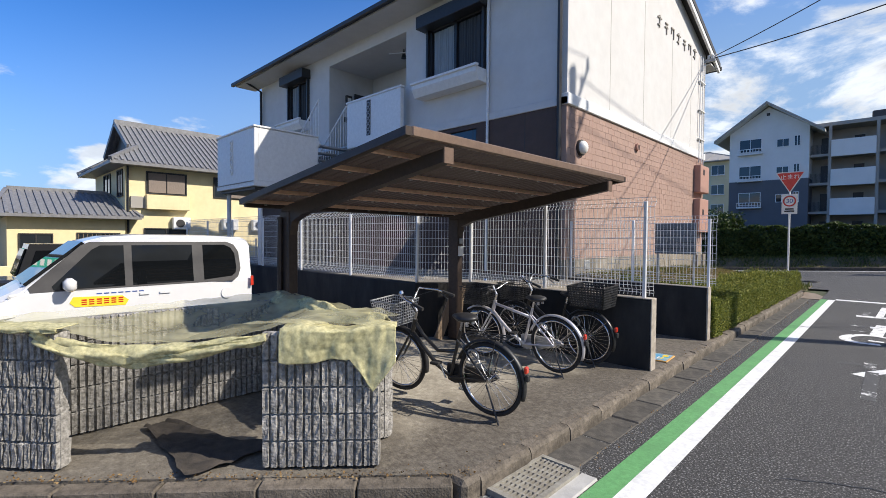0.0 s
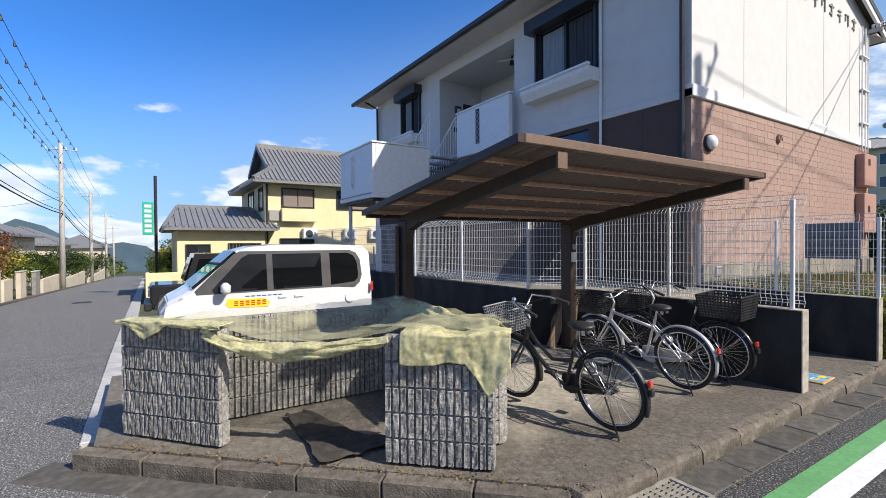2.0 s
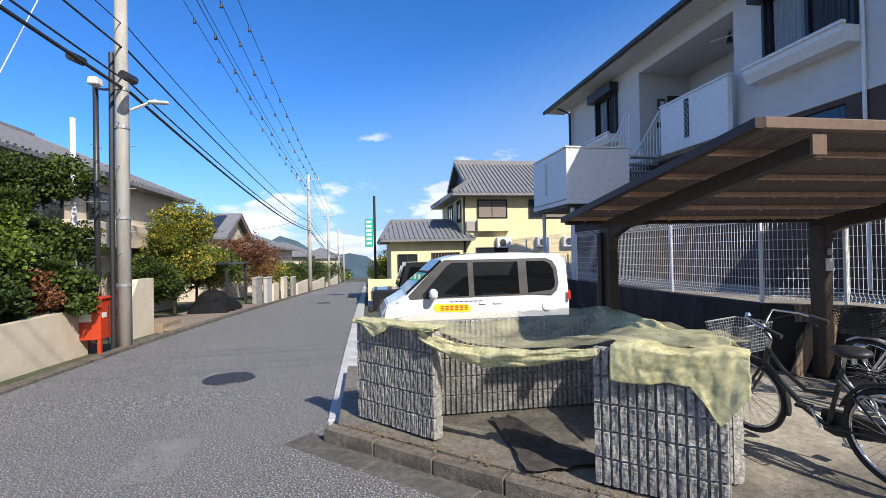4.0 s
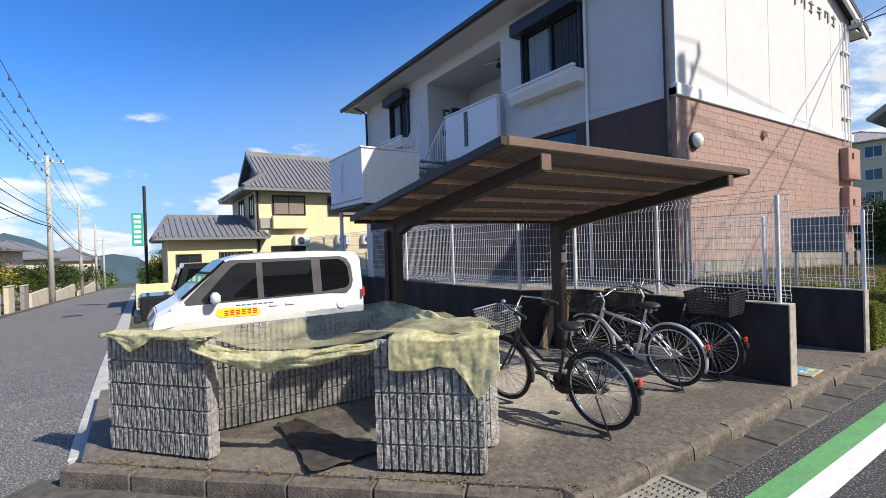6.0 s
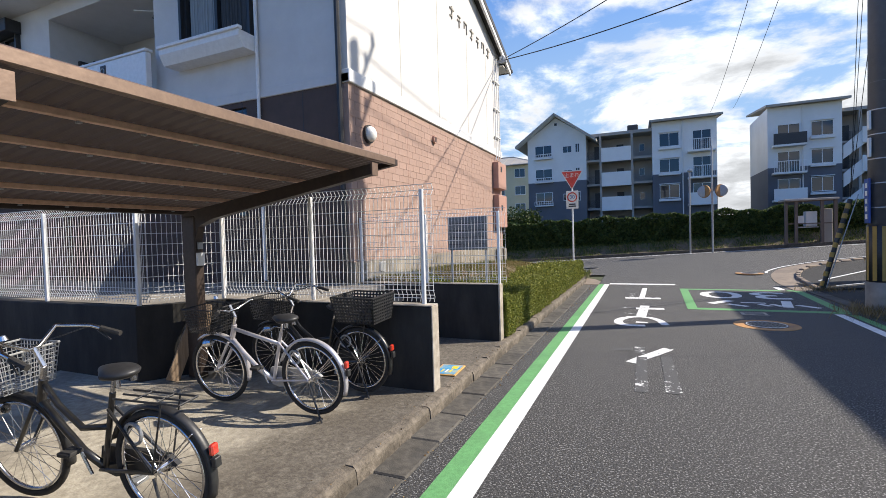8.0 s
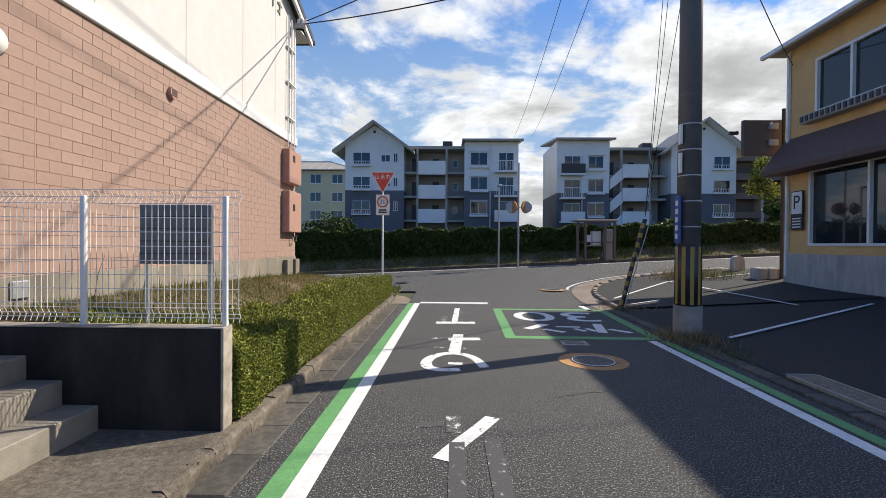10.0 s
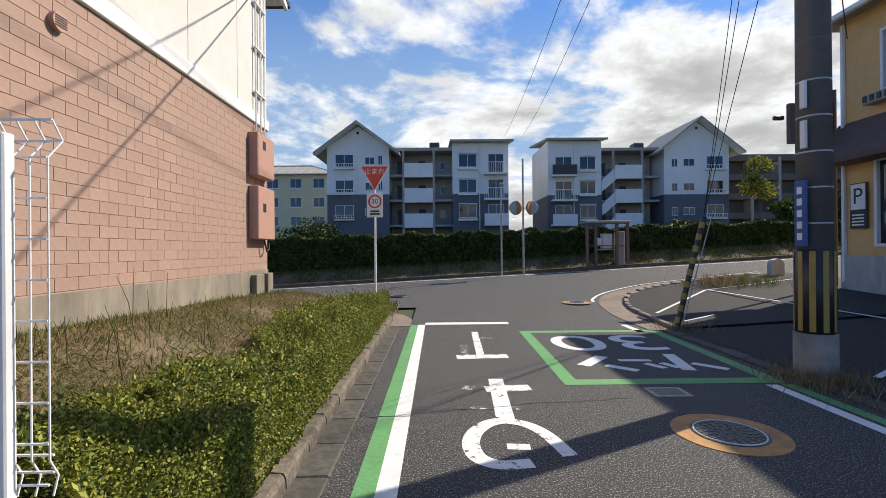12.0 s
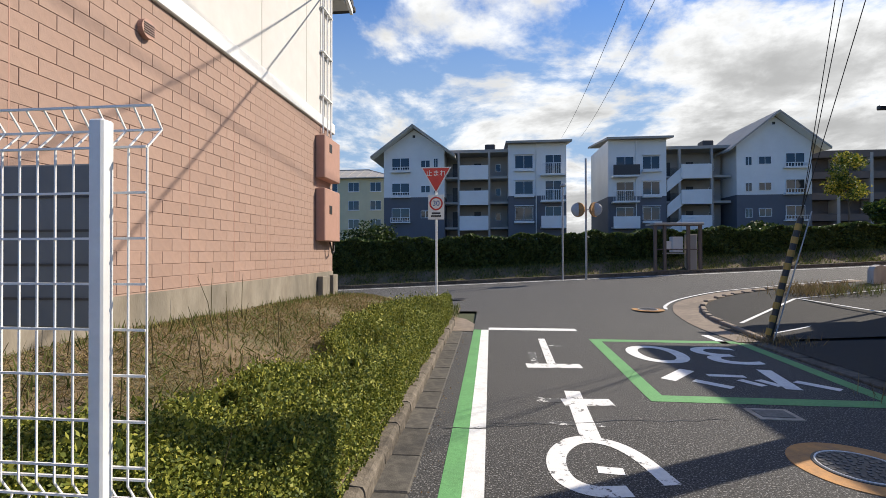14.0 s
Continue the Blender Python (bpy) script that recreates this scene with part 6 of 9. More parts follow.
    part("frame", tb([bb, (0.60, 0, 0.36), (0.78, 0, 0.52), hd0 + Vector((-0.01, 0, 0.02))], 0.022, 10), frame_mat, t, "main frame tube", True)
    part("top_tube", tb([seat.lerp(bb, 0.45), (0.58, 0, 0.50), (0.76, 0, 0.63), hd1 - Vector((0, 0, 0.03))] if not straight else [seat.lerp(bb, 0.25), hd1 - Vector((0, 0, 0.04))], 0.018, 10), frame_mat, t, smooth=True)
    part("head_tube", tb([hd0, hd1], 0.024, 10), frame_mat, t)
    part("seat_tube", tb([bb, seat], 0.016, 10), frame_mat, t)
    part("seat_post", tb([seat, (0.275, 0, 0.83)], 0.012, 8), CHROME, t)
    for s in (-1, 1):
        part("chain_stay", tb([bb + Vector((0, s * 0.03, 0)), (0, s * 0.06, R)], 0.010, 8), frame_mat, t)
        part("seat_stay", tb([seat.lerp(bb, 0.2) + Vector((0, s * 0.02, 0)), (0, s * 0.06, R)], 0.009, 8), frame_mat, t)
        part("guard_stay", tb([(0, s * 0.06, R), (-0.27, s * 0.03, R + 0.235)], 0.004, 5), CHROME, t)
    bm = bmesh.new()
    bmesh.ops.create_uvsphere(bm, u_segments=16, v_segments=10, radius=1, matrix=pose(0.25, 0, 0.865) @ Matrix.Diagonal((0.14, 0.10, 0.04, 1)))
    for v in bm.verts:
        if v.co.x > 0.25:
            v.co.y *= 1 - 0.72 * min(1, (v.co.x - 0.25) / 0.12)
    part("saddle", bm, DARK_METAL, t, "black padded saddle", True)
    for s in (-1, 1):
        part("saddle_spring", tb([(0.19, s * 0.05, 0.80), (0.19, s * 0.05, 0.85)], 0.018, 8), CHROME, t)
    bm = bmesh.new()
    prism(bm, [(0.52, 0.30), (0.50, 0.38), (0.42, 0.39), (0.0, 0.385), (-0.07, R), (0.0, 0.29), (0.42, 0.20), (0.50, 0.22)], "y", -0.065, -0.035)
    part("chain_case", bm, DARK_METAL if frame_mat is BLACK_PAINT else STEEL, t, "flat chain case")
    for s, dz in ((-1, -1), (1, 1)):
        e = (0.44 + 0.06 * dz, s * 0.085, 0.28 + 0.155 * dz)
        part("crank", tb([(0.44, s * 0.075, 0.28), e], 0.009, 6), CHROME, t)
        part("pedal", bx(e[0] - 0.045, e[0] + 0.045, s * 0.09, s * 0.09 + s * 0.085, e[2] - 0.012, e[2] + 0.012, 0.004), STEEL if dz < 0 else RUBBER, t)
    if rack:
        bm = bmesh.new()
        for y in (-0.06, 0, 0.06):
            tube(bm, [(0.22, y, 0.735), (-0.24, y, 0.735)], 0.006, 6)
        for x in (-0.24, -0.08, 0.08):
            tube(bm, [(x, -0.06, 0.735), (x, 0.06, 0.735)], 0.006, 6)
        part("rear_rack", bm, DARK_METAL if frame_mat is BLACK_PAINT else CHROME, t)
        for s in (-1, 1):
            part("rack_stay", tb([(-0.12, s * 0.06, 0.735), (0, s * 0.065, R)], 0.005, 6), CHROME if frame_mat is not BLACK_PAINT else DARK_METAL, t)
    if rear_basket:
        basket("rear_basket", -0.28, 0.14, 0.75, 1.0, 0.2, t, DARK_METAL, 0.014)
    part("reflector", bx(-0.385, -0.355, -0.024, 0.024, 0.455, 0.515, 0.008), RED_LENS, t, "red tail reflector")
    part("reflector", bx(-0.395, -0.365, -0.022, 0.022, 0.39, 0.445, 0.004), DARK_METAL, t, "dark registration tag")
    part("kickstand", tb([(0.0, 0.06, R - 0.03), (-0.16, 0.13, -0.0)], 0.008, 6), DARK_METAL, t)
    part("lock", tb(circle_pts((0.16, 0.02, 0.52), 0.06, 14), 0.010, 6, closed=True), STEEL, t)
    return t


bicycle("black city bicycle with chrome handlebars and a grey wire basket", (-2.56, 3.36, 0.152), 185.5, -5, BLACK_PAINT, DARK_METAL, steer=6, front_basket=1)
bicycle("silver city bicycle with white mudguards on its stand", (-2.83, 4.95, 0.152), 181, -5, SILVER, SILVER, steer=4, front_basket=2, rack=False, straight=True)
bicycle("dark bicycle with black baskets on its front and rear rack", (-2.76, 5.60, 0.152), 179, -3, BLACK_PAINT, BLACK_PAINT, steer=6, front_basket=2, rear_basket=True)


# ---- cars ----
def wheel_set(t, xs, ys, r, w, hubmat=STEEL):
    for x in xs:
        for s, y in ((-1, ys[0]), (1, ys[1])):
            tyre = part("wheel", tb([(x, y - w / 2, r), (x, y + w / 2, r)], r, 28), RUBBER, t)
            yy = y + s * (w / 2)
            part("rim", tb([(x, yy - s * 0.02, r), (x, yy + s * 0.008, r)], r * 0.64, 20), hubmat, tyre)
            for k in range(5):
                a = 2 * math.pi * k / 5
                bm = bmesh.new(); bar(bm, (x, yy + s * 0.012, r), (x + r * 0.58 * math.cos(a), yy + s * 0.012, r + r * 0.58 * math.sin(a)), 0.02, 0.05)
                part("spoke", bm, CHROME, tyre)


def car_body(bm, prof, half, inset):
    """Sections across the car: prof gives (x, z_low, z_belt, z_top) stations; the glasshouse leans in."""
    rings = []
    for x, zl, zb, zt in prof:
        h2 = half - (0.0 if -0.95 < x / 1.7 < 0.9 else 0.06)
        pts = [(-h2 + 0.05, zl), (-h2, zl + 0.12), (-h2, zb), (-h2 + inset * (zt - zb) / 0.7, zt - 0.06), (-h2 + inset * (zt - zb) / 0.7 + 0.10, zt), (0, zt + 0.015)]
        full = pts + [(-y, z) for y, z in pts[-2::-1]]
        rings.append([bm.verts.new((x, y, z)) for y, z in full])
    for a, b in zip(rings, rings[1:]):
        for i in range(len(a) - 1):
            bm.faces.new((a[i], a[i + 1], b[i + 1], b[i]))
        bm.faces.new((a[-1], a[0], b[0], b[-1]))
    bm.faces.new(rings[0][::-1]); bm.faces.new(rings[-1])
    bmesh.ops.recalc_face_normals(bm, faces=bm.faces)


def van():
    # nose to +x, the side seen from the shelter is +y
    t = thing("minivan", "white boxy minivan with a yellow lettered sticker parked in a bay", "car", (-8.74, 1.9, gz(-8.7, 1.9) + 0.03), -90)
    bm = bmesh.new()
    car_body(bm, [(-1.70, 0.32, 0.95, 1.66), (-1.62, 0.25, 0.98, 1.72), (-1.0, 0.22, 1.0, 1.745), (0.0, 0.22, 1.0, 1.75), (0.40, 0.22, 1.0, 1.72), (0.62, 0.22, 1.0, 1.66), (1.28, 0.22, 0.98, 1.08), (1.40, 0.24, 0.96, 1.0), (1.60, 0.28, 0.82, 0.90), (1.70, 0.35, 0.66, 0.74)], 0.74, 0.12)
    bmesh.ops.bevel(bm, geom=[e for e in bm.edges if e.calc_face_angle(0) > 0.5], offset=0.02, segments=2, affect="EDGES")
    body = part("body", bm, VAN_WHITE, t, smooth=False)

    def side(name, poly, mtl, s, off=0.004, thick=0.012, label=""):
        """A flush panel on the side of the car, leaning with the glasshouse."""
        bm2 = bmesh.new()
        def yy(z):
            return 0.74 - max(0.0, (z - 1.0)) * 0.12 / 0.7
        lo = [bm2.verts.new((x, s * (yy(z) + off), z)) for x, z in poly]
        hi = [bm2.verts.new((x, s * (yy(z) - thick), z)) for x, z in poly]
        bm2.faces.new(lo); bm2.faces.new(hi[::-1])
        n = len(poly)
        for i in range(n):
            bm2.faces.new((lo[i], hi[i], hi[(i + 1) % n], lo[(i + 1) % n]))
        bmesh.ops.recalc_face_normals(bm2, faces=bm2.faces)
        return part(name, bm2, mtl, t, label)

    for s in (1, -1):
        side("pillar_band", [(-1.36, 1.00), (1.22, 0.985), (1.24, 1.05), (0.68, 1.60), (0.58, 1.65), (-1.28, 1.65), (-1.40, 1.60), (-1.47, 1.48), (-1.49, 1.20), (-1.44, 1.06)], DARK_TRIM, s, 0.003)
        side("front_window", [(0.18, 1.02), (0.98, 1.01), (1.00, 1.06), (0.56, 1.54), (0.46, 1.60), (0.18, 1.60)], GLASS_DARK, s, 0.007, label="dark side window")
        side("rear_window", [(-0.74, 1.03), (0.08, 1.02), (0.08, 1.60), (-0.74, 1.60)], GLASS_DARK, s, 0.007, label="dark side window")
        side("quarter_window", [(-1.34, 1.08), (-0.90, 1.04), (-0.90, 1.60), (-1.24, 1.60), (-1.34, 1.55), (-1.40, 1.45), (-1.42, 1.22), (-1.40, 1.13)], GLASS_DARK, s, 0.007, label="dark side window")
        for x in (0.13, -0.83):
            side("door_seam", [(x - 0.005, 0.3), (x + 0.005, 0.3), (x + 0.005, 1.03), (x - 0.005, 1.03)], DARK_METAL, s, 0.002)
        for x in (-0.02, -0.2):
            side("door_handle", [(x - 0.1, 0.87), (x + 0.02, 0.87), (x + 0.02, 0.9), (x - 0.1, 0.9)] if x > -0.1 else [(x - 0.2, 0.87), (x - 0.06, 0.87), (x - 0.06, 0.9), (x - 0.2, 0.9)], VAN_WHITE, s, 0.02)
        for x in (1.08, -1.08):
            side("wheel_arch", [(x + 0.34 * math.cos(a), 0.27 + 0.34 * math.sin(a)) for a in np.linspace(-0.1, math.pi + 0.1, 16)], DARK_METAL, s, 0.004)
        side("sill", [(-1.6, 0.24), (1.6, 0.28), (1.6, 0.32), (-1.6, 0.30)], DARK_METAL, s, 0.004)
        bm = bmesh.new()
        box(bm, 0.76, 0.90, s * 0.76, s * 0.97, 0.99, 1.17, 0.045)
        part("wing_mirror", bm, VAN_WHITE, t, "white wing mirror", True)
        bm = bmesh.new(); prism(bm, [(1.36, 0.70), (1.66, 0.66), (1.62, 0.84), (1.42, 0.92)], "y", s * 0.745 - 0.02, s * 0.745 + 0.012)
        part("headlight", bm, LAMP_WHITE, t, "clear headlight")
        side("tail_light", [(-1.70, 0.90), (-1.655, 0.89), (-1.655, 1.06), (-1.70, 1.06)], RED_LENS, s, 0.004)
    side("fuel_flap", [(-1.25 + 0.09 * math.cos(a), 0.80 + 0.09 * math.sin(a)) for a in np.linspace(0, 6.0, 16)], VAN_WHITE, 1, 0.003)
    st = side("sticker", [(0.18, 0.74), (0.76, 0.76), (0.82, 0.82), (0.78, 0.90), (0.22, 0.88), (0.14, 0.81)], YELLOW, 1, 0.006, label="yellow lettered sticker")
    for k in range(6):
        x = 0.69 - 0.085 * k
        for a, b, c, d in ((0.0, 0.058, 0.840, 0.860), (0.0, 0.058, 0.813, 0.828), (0.0, 0.058, 0.783, 0.800)):
            side("lettering_bar", [(x - a, c), (x - b, c), (x - b, d), (x - a, d)], RED_LENS, 1, 0.009)
    for k in range(7):
        x = 0.52 - 0.085 * k
        side("lettering_bar", [(x, 0.92), (x - 0.06, 0.92), (x - 0.06, 0.935), (x, 0.935)], BLUE, 1, 0.005)
    # windscreen
    bm = bmesh.new()
    vs = [bm.verts.new(p) for p in ((1.285, -0.68, 1.105), (1.285, 0.68, 1.105), (0.660, 0.585, 1.655), (0.660, -0.585, 1.655))]
    vi = [bm.verts.new(v.co - Vector((0.03, 0, 0.03))) for v in vs]
    bm.faces.new(vs); bm.faces.new(vi[::-1])
    for i in range(4):
        bm.faces.new((vs[i], vi[i], vi[(i + 1) % 4], vs[(i + 1) % 4]))
    bmesh.ops.recalc_face_normals(bm, faces=bm.faces)
    part("windscreen", bm, GLASS_DARK, t, "raked windscreen")
    part("bumper", bx(1.60, 1.72, -0.66, 0.66, 0.24, 0.5, 0.03), VAN_WHITE, t)
    part("grille", bx(1.66, 1.71, -0.45, 0.45, 0.56, 0.66, 0.01), DARK_METAL, t)
    part("wiper", tb([(1.28, 0.3, 1.09), (1.16, -0.2, 1.2)], 0.01, 6), DARK_METAL, t)
    wheel_set(t, (1.08, -1.08), (-0.64, 0.64), 0.27, 0.16)
    return t


van()


def jeep():
    t = thing("off_road_car", "black boxy off-road car parked beside the minivan", "car", (-13.0, 1.72, gz(-13, 1.7) + 0.03), -90)
    bm = bmesh.new()
    box(bm, -1.55, 1.62, -0.66, 0.66, 0.42, 0.98, 0.05)
    part("body", bm, JEEP_BLACK, t)
    bm = bmesh.new(); prism(bm, [(-1.52, 0.98), (0.92, 0.98), (0.72, 1.68), (-1.50, 1.68)], "y", -0.62, 0.62)
    part("cabin", bm, JEEP_BLACK, t)
    bm = bmesh.new(); prism(bm, [(-1.2, 1.05), (0.76, 1.05), (0.62, 1.55), (-1.2, 1.55)], "y", -0.63, 0.63)
    part("side_glass", bm, GLASS_DARK, t)
    bm = bmesh.new(); prism(bm, [(0.89, 1.05), (0.95, 1.05), (0.79, 1.58), (0.73, 1.58)], "y", -0.55, 0.55)
    part("windscreen", bm, GLASS_DARK, t)
    for s in (-1, 1):
        for x in (1.05, -1.0):
            bm = bmesh.new(); prism(bm, [(x - 0.45, 0.42), (x - 0.38, 0.74), (x + 0.38, 0.74), (x + 0.5, 0.42)], "y", s * 0.64, s * 0.74)
            part("wheel_arch", bm, DARK_METAL, t)
        part("wing_mirror", bx(0.4, 0.5, s * 0.66, s * 0.84, 1.02, 1.18, 0.02), DARK_METAL, t)
        part("headlight", tb([(1.60, s * 0.45, 0.80), (1.66, s * 0.45, 0.80)], 0.09, 16), LAMP_WHITE, t)
    part("bumper", bx(1.58, 1.74, -0.70, 0.70, 0.4, 0.58, 0.03), DARK_METAL, t)
    wheel_set(t, (1.05, -1.0), (-0.62, 0.62), 0.34, 0.2)


jeep()


# ---- houses ----
def hip_tiles(t, x0, x1, y0, y1, ze, zr, ridge_axis, name="roof", mtl=KAWARA, inset=None, pitch=0.32):
    """A tiled hip roof with raised tile ribs; the ridge runs along an axis."""
    ins = inset if inset is not None else min(x1 - x0, y1 - y0) / 2
    xm, ym = (x0 + x1) / 2, (y0 + y1) / 2
    if ridge_axis == "y":
        r0, r1 = Vector((xm, y0 + ins, zr)), Vector((xm, y1 - ins, zr))
    else:
        r0, r1 = Vector((x0 + ins, ym, zr)), Vector((x1 - ins, ym, zr))
    c = [Vector((x0, y0, ze)), Vector((x1, y0, ze)), Vector((x1, y1, ze)), Vector((x0, y1, ze))]
    if ridge_axis == "y":
        faces = [[c[1], c[2], r1, r0], [c[3], c[0], r0, r1], [c[0], c[1], r0], [c[2], c[3], r1]]
    else:
        faces = [[c[0], c[1], r1, r0], [c[2], c[3], r0, r1], [c[1], c[2], r1], [c[3], c[0], r0]]
    bm = bmesh.new()
    for f in faces:
        vs = [bm.verts.new(p) for p in f]
        bm.faces.new(vs)
    vs = [bm.verts.new(p - Vector((0, 0, 0.12))) for p in c]
    bm.faces.new(vs[::-1])
    for i in range(4):
        a, b = c[i], c[(i + 1) % 4]
        q = [bm.verts.new(p) for p in (a, b, b - Vector((0, 0, 0.12)), a - Vector((0, 0, 0.12)))]
        bm.faces.new(q)
    bmesh.ops.remove_doubles(bm, verts=bm.verts, dist=0.001)
    bmesh.ops.recalc_face_normals(bm, faces=bm.faces)
    rf = part(name, bm, mtl, t, "grey tiled roof")
    ribs = bmesh.new()
    for f in faces:
        a, b = f[0], f[1]
        e = (b - a).normalized()
        L = (b - a).length
        top = f[2:]
        n = int(L / pitch)
        for k in range(1, n):
            p = a + e * (L * k / n)
            # climb until the hip or the ridge is met
            if len(top) == 2:
                ua, ub = (top[1] - a).dot(e), (top[0] - a).dot(e)
            else:
                ua = ub = (top[0] - a).dot(e)
            s = L * k / n
            h = min(1.0, s / ua if ua > 0 else 1.0, (L - s) / (L - ub) if L - ub > 0 else 1.0)
            mid = (top[0] if len(top) == 1 else top[1]) - a
            climb = mid - e * mid.dot(e)
            bar(ribs, p + Vector((0, 0, 0.01)), p + climb * h + Vector((0, 0, 0.01)), 0.11, 0.09)
    part("tile_ribs", ribs, mtl, rf)["kind"] = "stuff"
    bm = bmesh.new(); bar(bm, r0, r1, 0.22, 0.26)
    for p, q in ((c[0], r0), (c[1], r0 if ridge_axis == "y" else r1), (c[2], r1), (c[3], r1 if ridge_axis == "y" else r0)):
        bar(bm, p, q, 0.16, 0.14)
    part("ridge", bm, mtl, rf)
    return rf


def pane_window(t, axis, at, u0, u1, z0, z1, out, frame_mat=DARK_METAL, mullions=1, sill=False, glass=GLASS):
    """A window on a wall: axis is the wall's normal axis, at its place, out the side that it faces."""
    def bb(u_0, u_1, z_0, z_1, d0, d1):
        lo, hi = sorted((at + out * d0, at + out * d1))
        return bx(lo, hi, u_0, u_1, z_0, z_1) if axis == "x" else bx(u_0, u_1, lo, hi, z_0, z_1)
    w = part("window", bb(u0, u1, z0, z1, -0.02, 0.02), glass, t)
    f = 0.05
    for a, b, c, d in ((u0 - f, u0, z0 - f, z1 + f), (u1, u1 + f, z0 - f, z1 + f), (u0, u1, z0 - f, z0), (u0, u1, z1, z1 + f)):
        part("frame", bb(a, b, c, d, -0.02, 0.06), frame_mat, w)
    for k in range(mullions):
        u = u0 + (u1 - u0) * (k + 1) / (mullions + 1)
        part("mullion", bb(u - 0.025, u + 0.025, z0, z1, 0.02, 0.045), frame_mat, w)
    if sill:
        part("sill", bb(u0 - 0.1, u1 + 0.1, z0 - 0.14, z0 - 0.05, 0.0, 0.16), WHITE_METAL, w)
    return w


def house(label, x0, x1, y0, y1, zg, ze, zr, wall_mat, ridge, windows, name="house", over=0.7, category="house", inset=None, gabled=None):
    t = thing(name, label, category, ((x0 + x1) / 2, (y0 + y1) / 2, zg))
    ox, oy = (x0 + x1) / 2, (y0 + y1) / 2
    hx, hy = (x1 - x0) / 2, (y1 - y0) / 2
    bm = bmesh.new()
    box(bm, -hx, hx, -hy, hy, -1.5, ze - zg)
    part("wall", bm, wall_mat, t)
    if gabled:
        hip_and_gable(t, hx + over, -hy - over, hy + over, ze - zg, zr - zg, -hy - over + gabled[0], gabled[1])
    else:
        hip_tiles(t, -hx - over, hx + over, -hy - over, hy + over, ze - zg, zr - zg, ridge, inset=inset, pitch=0.26)
    for axis, side_, u0, u1, z0, z1 in windows:
        at = {"x": side_ * hx, "y": side_ * hy}[axis]
        o = oy if axis == "x" else ox
        pane_window(t, axis, at, u0 - o, u1 - o, z0 - zg, z1 - zg, side_)
    return t


def hip_and_gable(t, hx, y0, y1, ze, zr, yg, kf, pitch=0.24, mtl=KAWARA):
    """A tiled roof with its ridge along y: a hip skirt below a small gable at the y0 end."""
    zk = ze + (zr - ze) * kf
    xk = hx * (1 - kf)
    bm = bmesh.new()
    def poly(*ps):
        bm.faces.new([bm.verts.new(p) for p in ps])
    for s in (-1, 1):
        poly((s * hx, y0, ze), (s * hx, y1, ze), (0, y1, zr), (0, yg - 0.35, zr), (s * xk, yg - 0.35, zk + 0.02), (s * xk, yg, zk))
        poly((s * hx, y0, ze), (s * hx, y1, ze), (s * hx, y1, ze - 0.14), (s * hx, y0, ze - 0.14))
    poly((-hx, y0, ze), (hx, y0, ze), (xk, yg, zk), (-xk, yg, zk))
    poly((-hx, y0, ze), (hx, y0, ze), (hx, y0, ze - 0.14), (-hx, y0, ze - 0.14))
    poly((-hx, y0, ze - 0.14), (hx, y0, ze - 0.14), (hx, y1, ze - 0.14), (-hx, y1, ze - 0.14))
    poly((-hx, y1, ze), (hx, y1, ze), (0, y1, zr))
    rf = part("roof", bm, mtl, t, "grey tiled hip-and-gable roof")
    bm = bmesh.new(); prism(bm, [(-xk, zk - 0.1), (xk, zk - 0.1), (0, zr - 0.08)], "y", yg, yg + 0.08)
    # dark trim colour stands for the shade on this gable
    part("gable_end", bm, DARK_TRIM, rf, "gable end, its shade put into the dark colour")
    for s in (-1, 1):
        bm = bmesh.new(); bar(bm, (s * xk, yg - 0.36, zk + 0.06), (0, yg - 0.36, zr + 0.06), 0.10, 0.22)
        bar(bm, (s * hx, y0, ze + 0.05), (s * xk, yg, zk + 0.08), 0.16, 0.18)
        part("ridge", bm, mtl, rf)
    bm = bmesh.new(); bar(bm, (0, yg - 0.4, zr + 0.1), (0, y1, zr + 0.1), 0.24, 0.30); part("ridge", bm, mtl, rf)
    ribs = bmesh.new()
    n = int((y1 - y0) / pitch)
    for s in (-1, 1):
        for k in range(1, n):
            y = y0 + (y1 - y0) * k / n
            f = 1.0 if y >= yg - 0.35 else kf * (y - y0) / (yg - y0)
            bar(ribs, (s * hx, y, ze + 0.02), (s * hx * (1 - f), y, ze + (zr - ze) * f + 0.02), 0.10, 0.09)
    n = int(2 * hx / pitch)
    for k in range(1, n):
        x = -hx + 2 * hx * k / n
        f = min(1.0, (hx - abs(x)) / (hx - xk))
        bar(ribs, (x, y0, ze + 0.02), (x, y0 + (yg - y0) * f, ze + (zk - ze) * f + 0.02), 0.10, 0.09)
    part("tile_ribs", ribs, mtl, rf)["kind"] = "stuff"
    return rf


SHUTTER = surf("brown_shutter", (0.23, 0.185, 0.155), (0.17, 0.135, 0.112), 10, 0.6, 0.1, 60, stretch=(1, 8, 1))
zy = gz(-26, 6)
yh = house("cream two-storey house with a grey tiled hip roof", -33, -26, 5.4, 14.5, zy, 5.1, 7.5, CREAM, "y", [
    ("x", 1, 6.3, 8.0, 3.75, 4.75), ("x", 1, 9.4, 12.0, 3.75, 4.75), ("x", 1, 6.2, 8.0, 0.9, 2.0), ("y", -1, -27.4, -26.4, 3.6, 4.8), ("y", -1, -30.5, -29.0, 3.6, 4.8)], gabled=(1.35, 0.36))
# projecting first-floor bay, shutters, air conditioners
part("bay", bx(3.5, 3.85, -3.75, -1.85, 2.95 - zy, 3.65 - zy, 0.02), CREAM, yh)
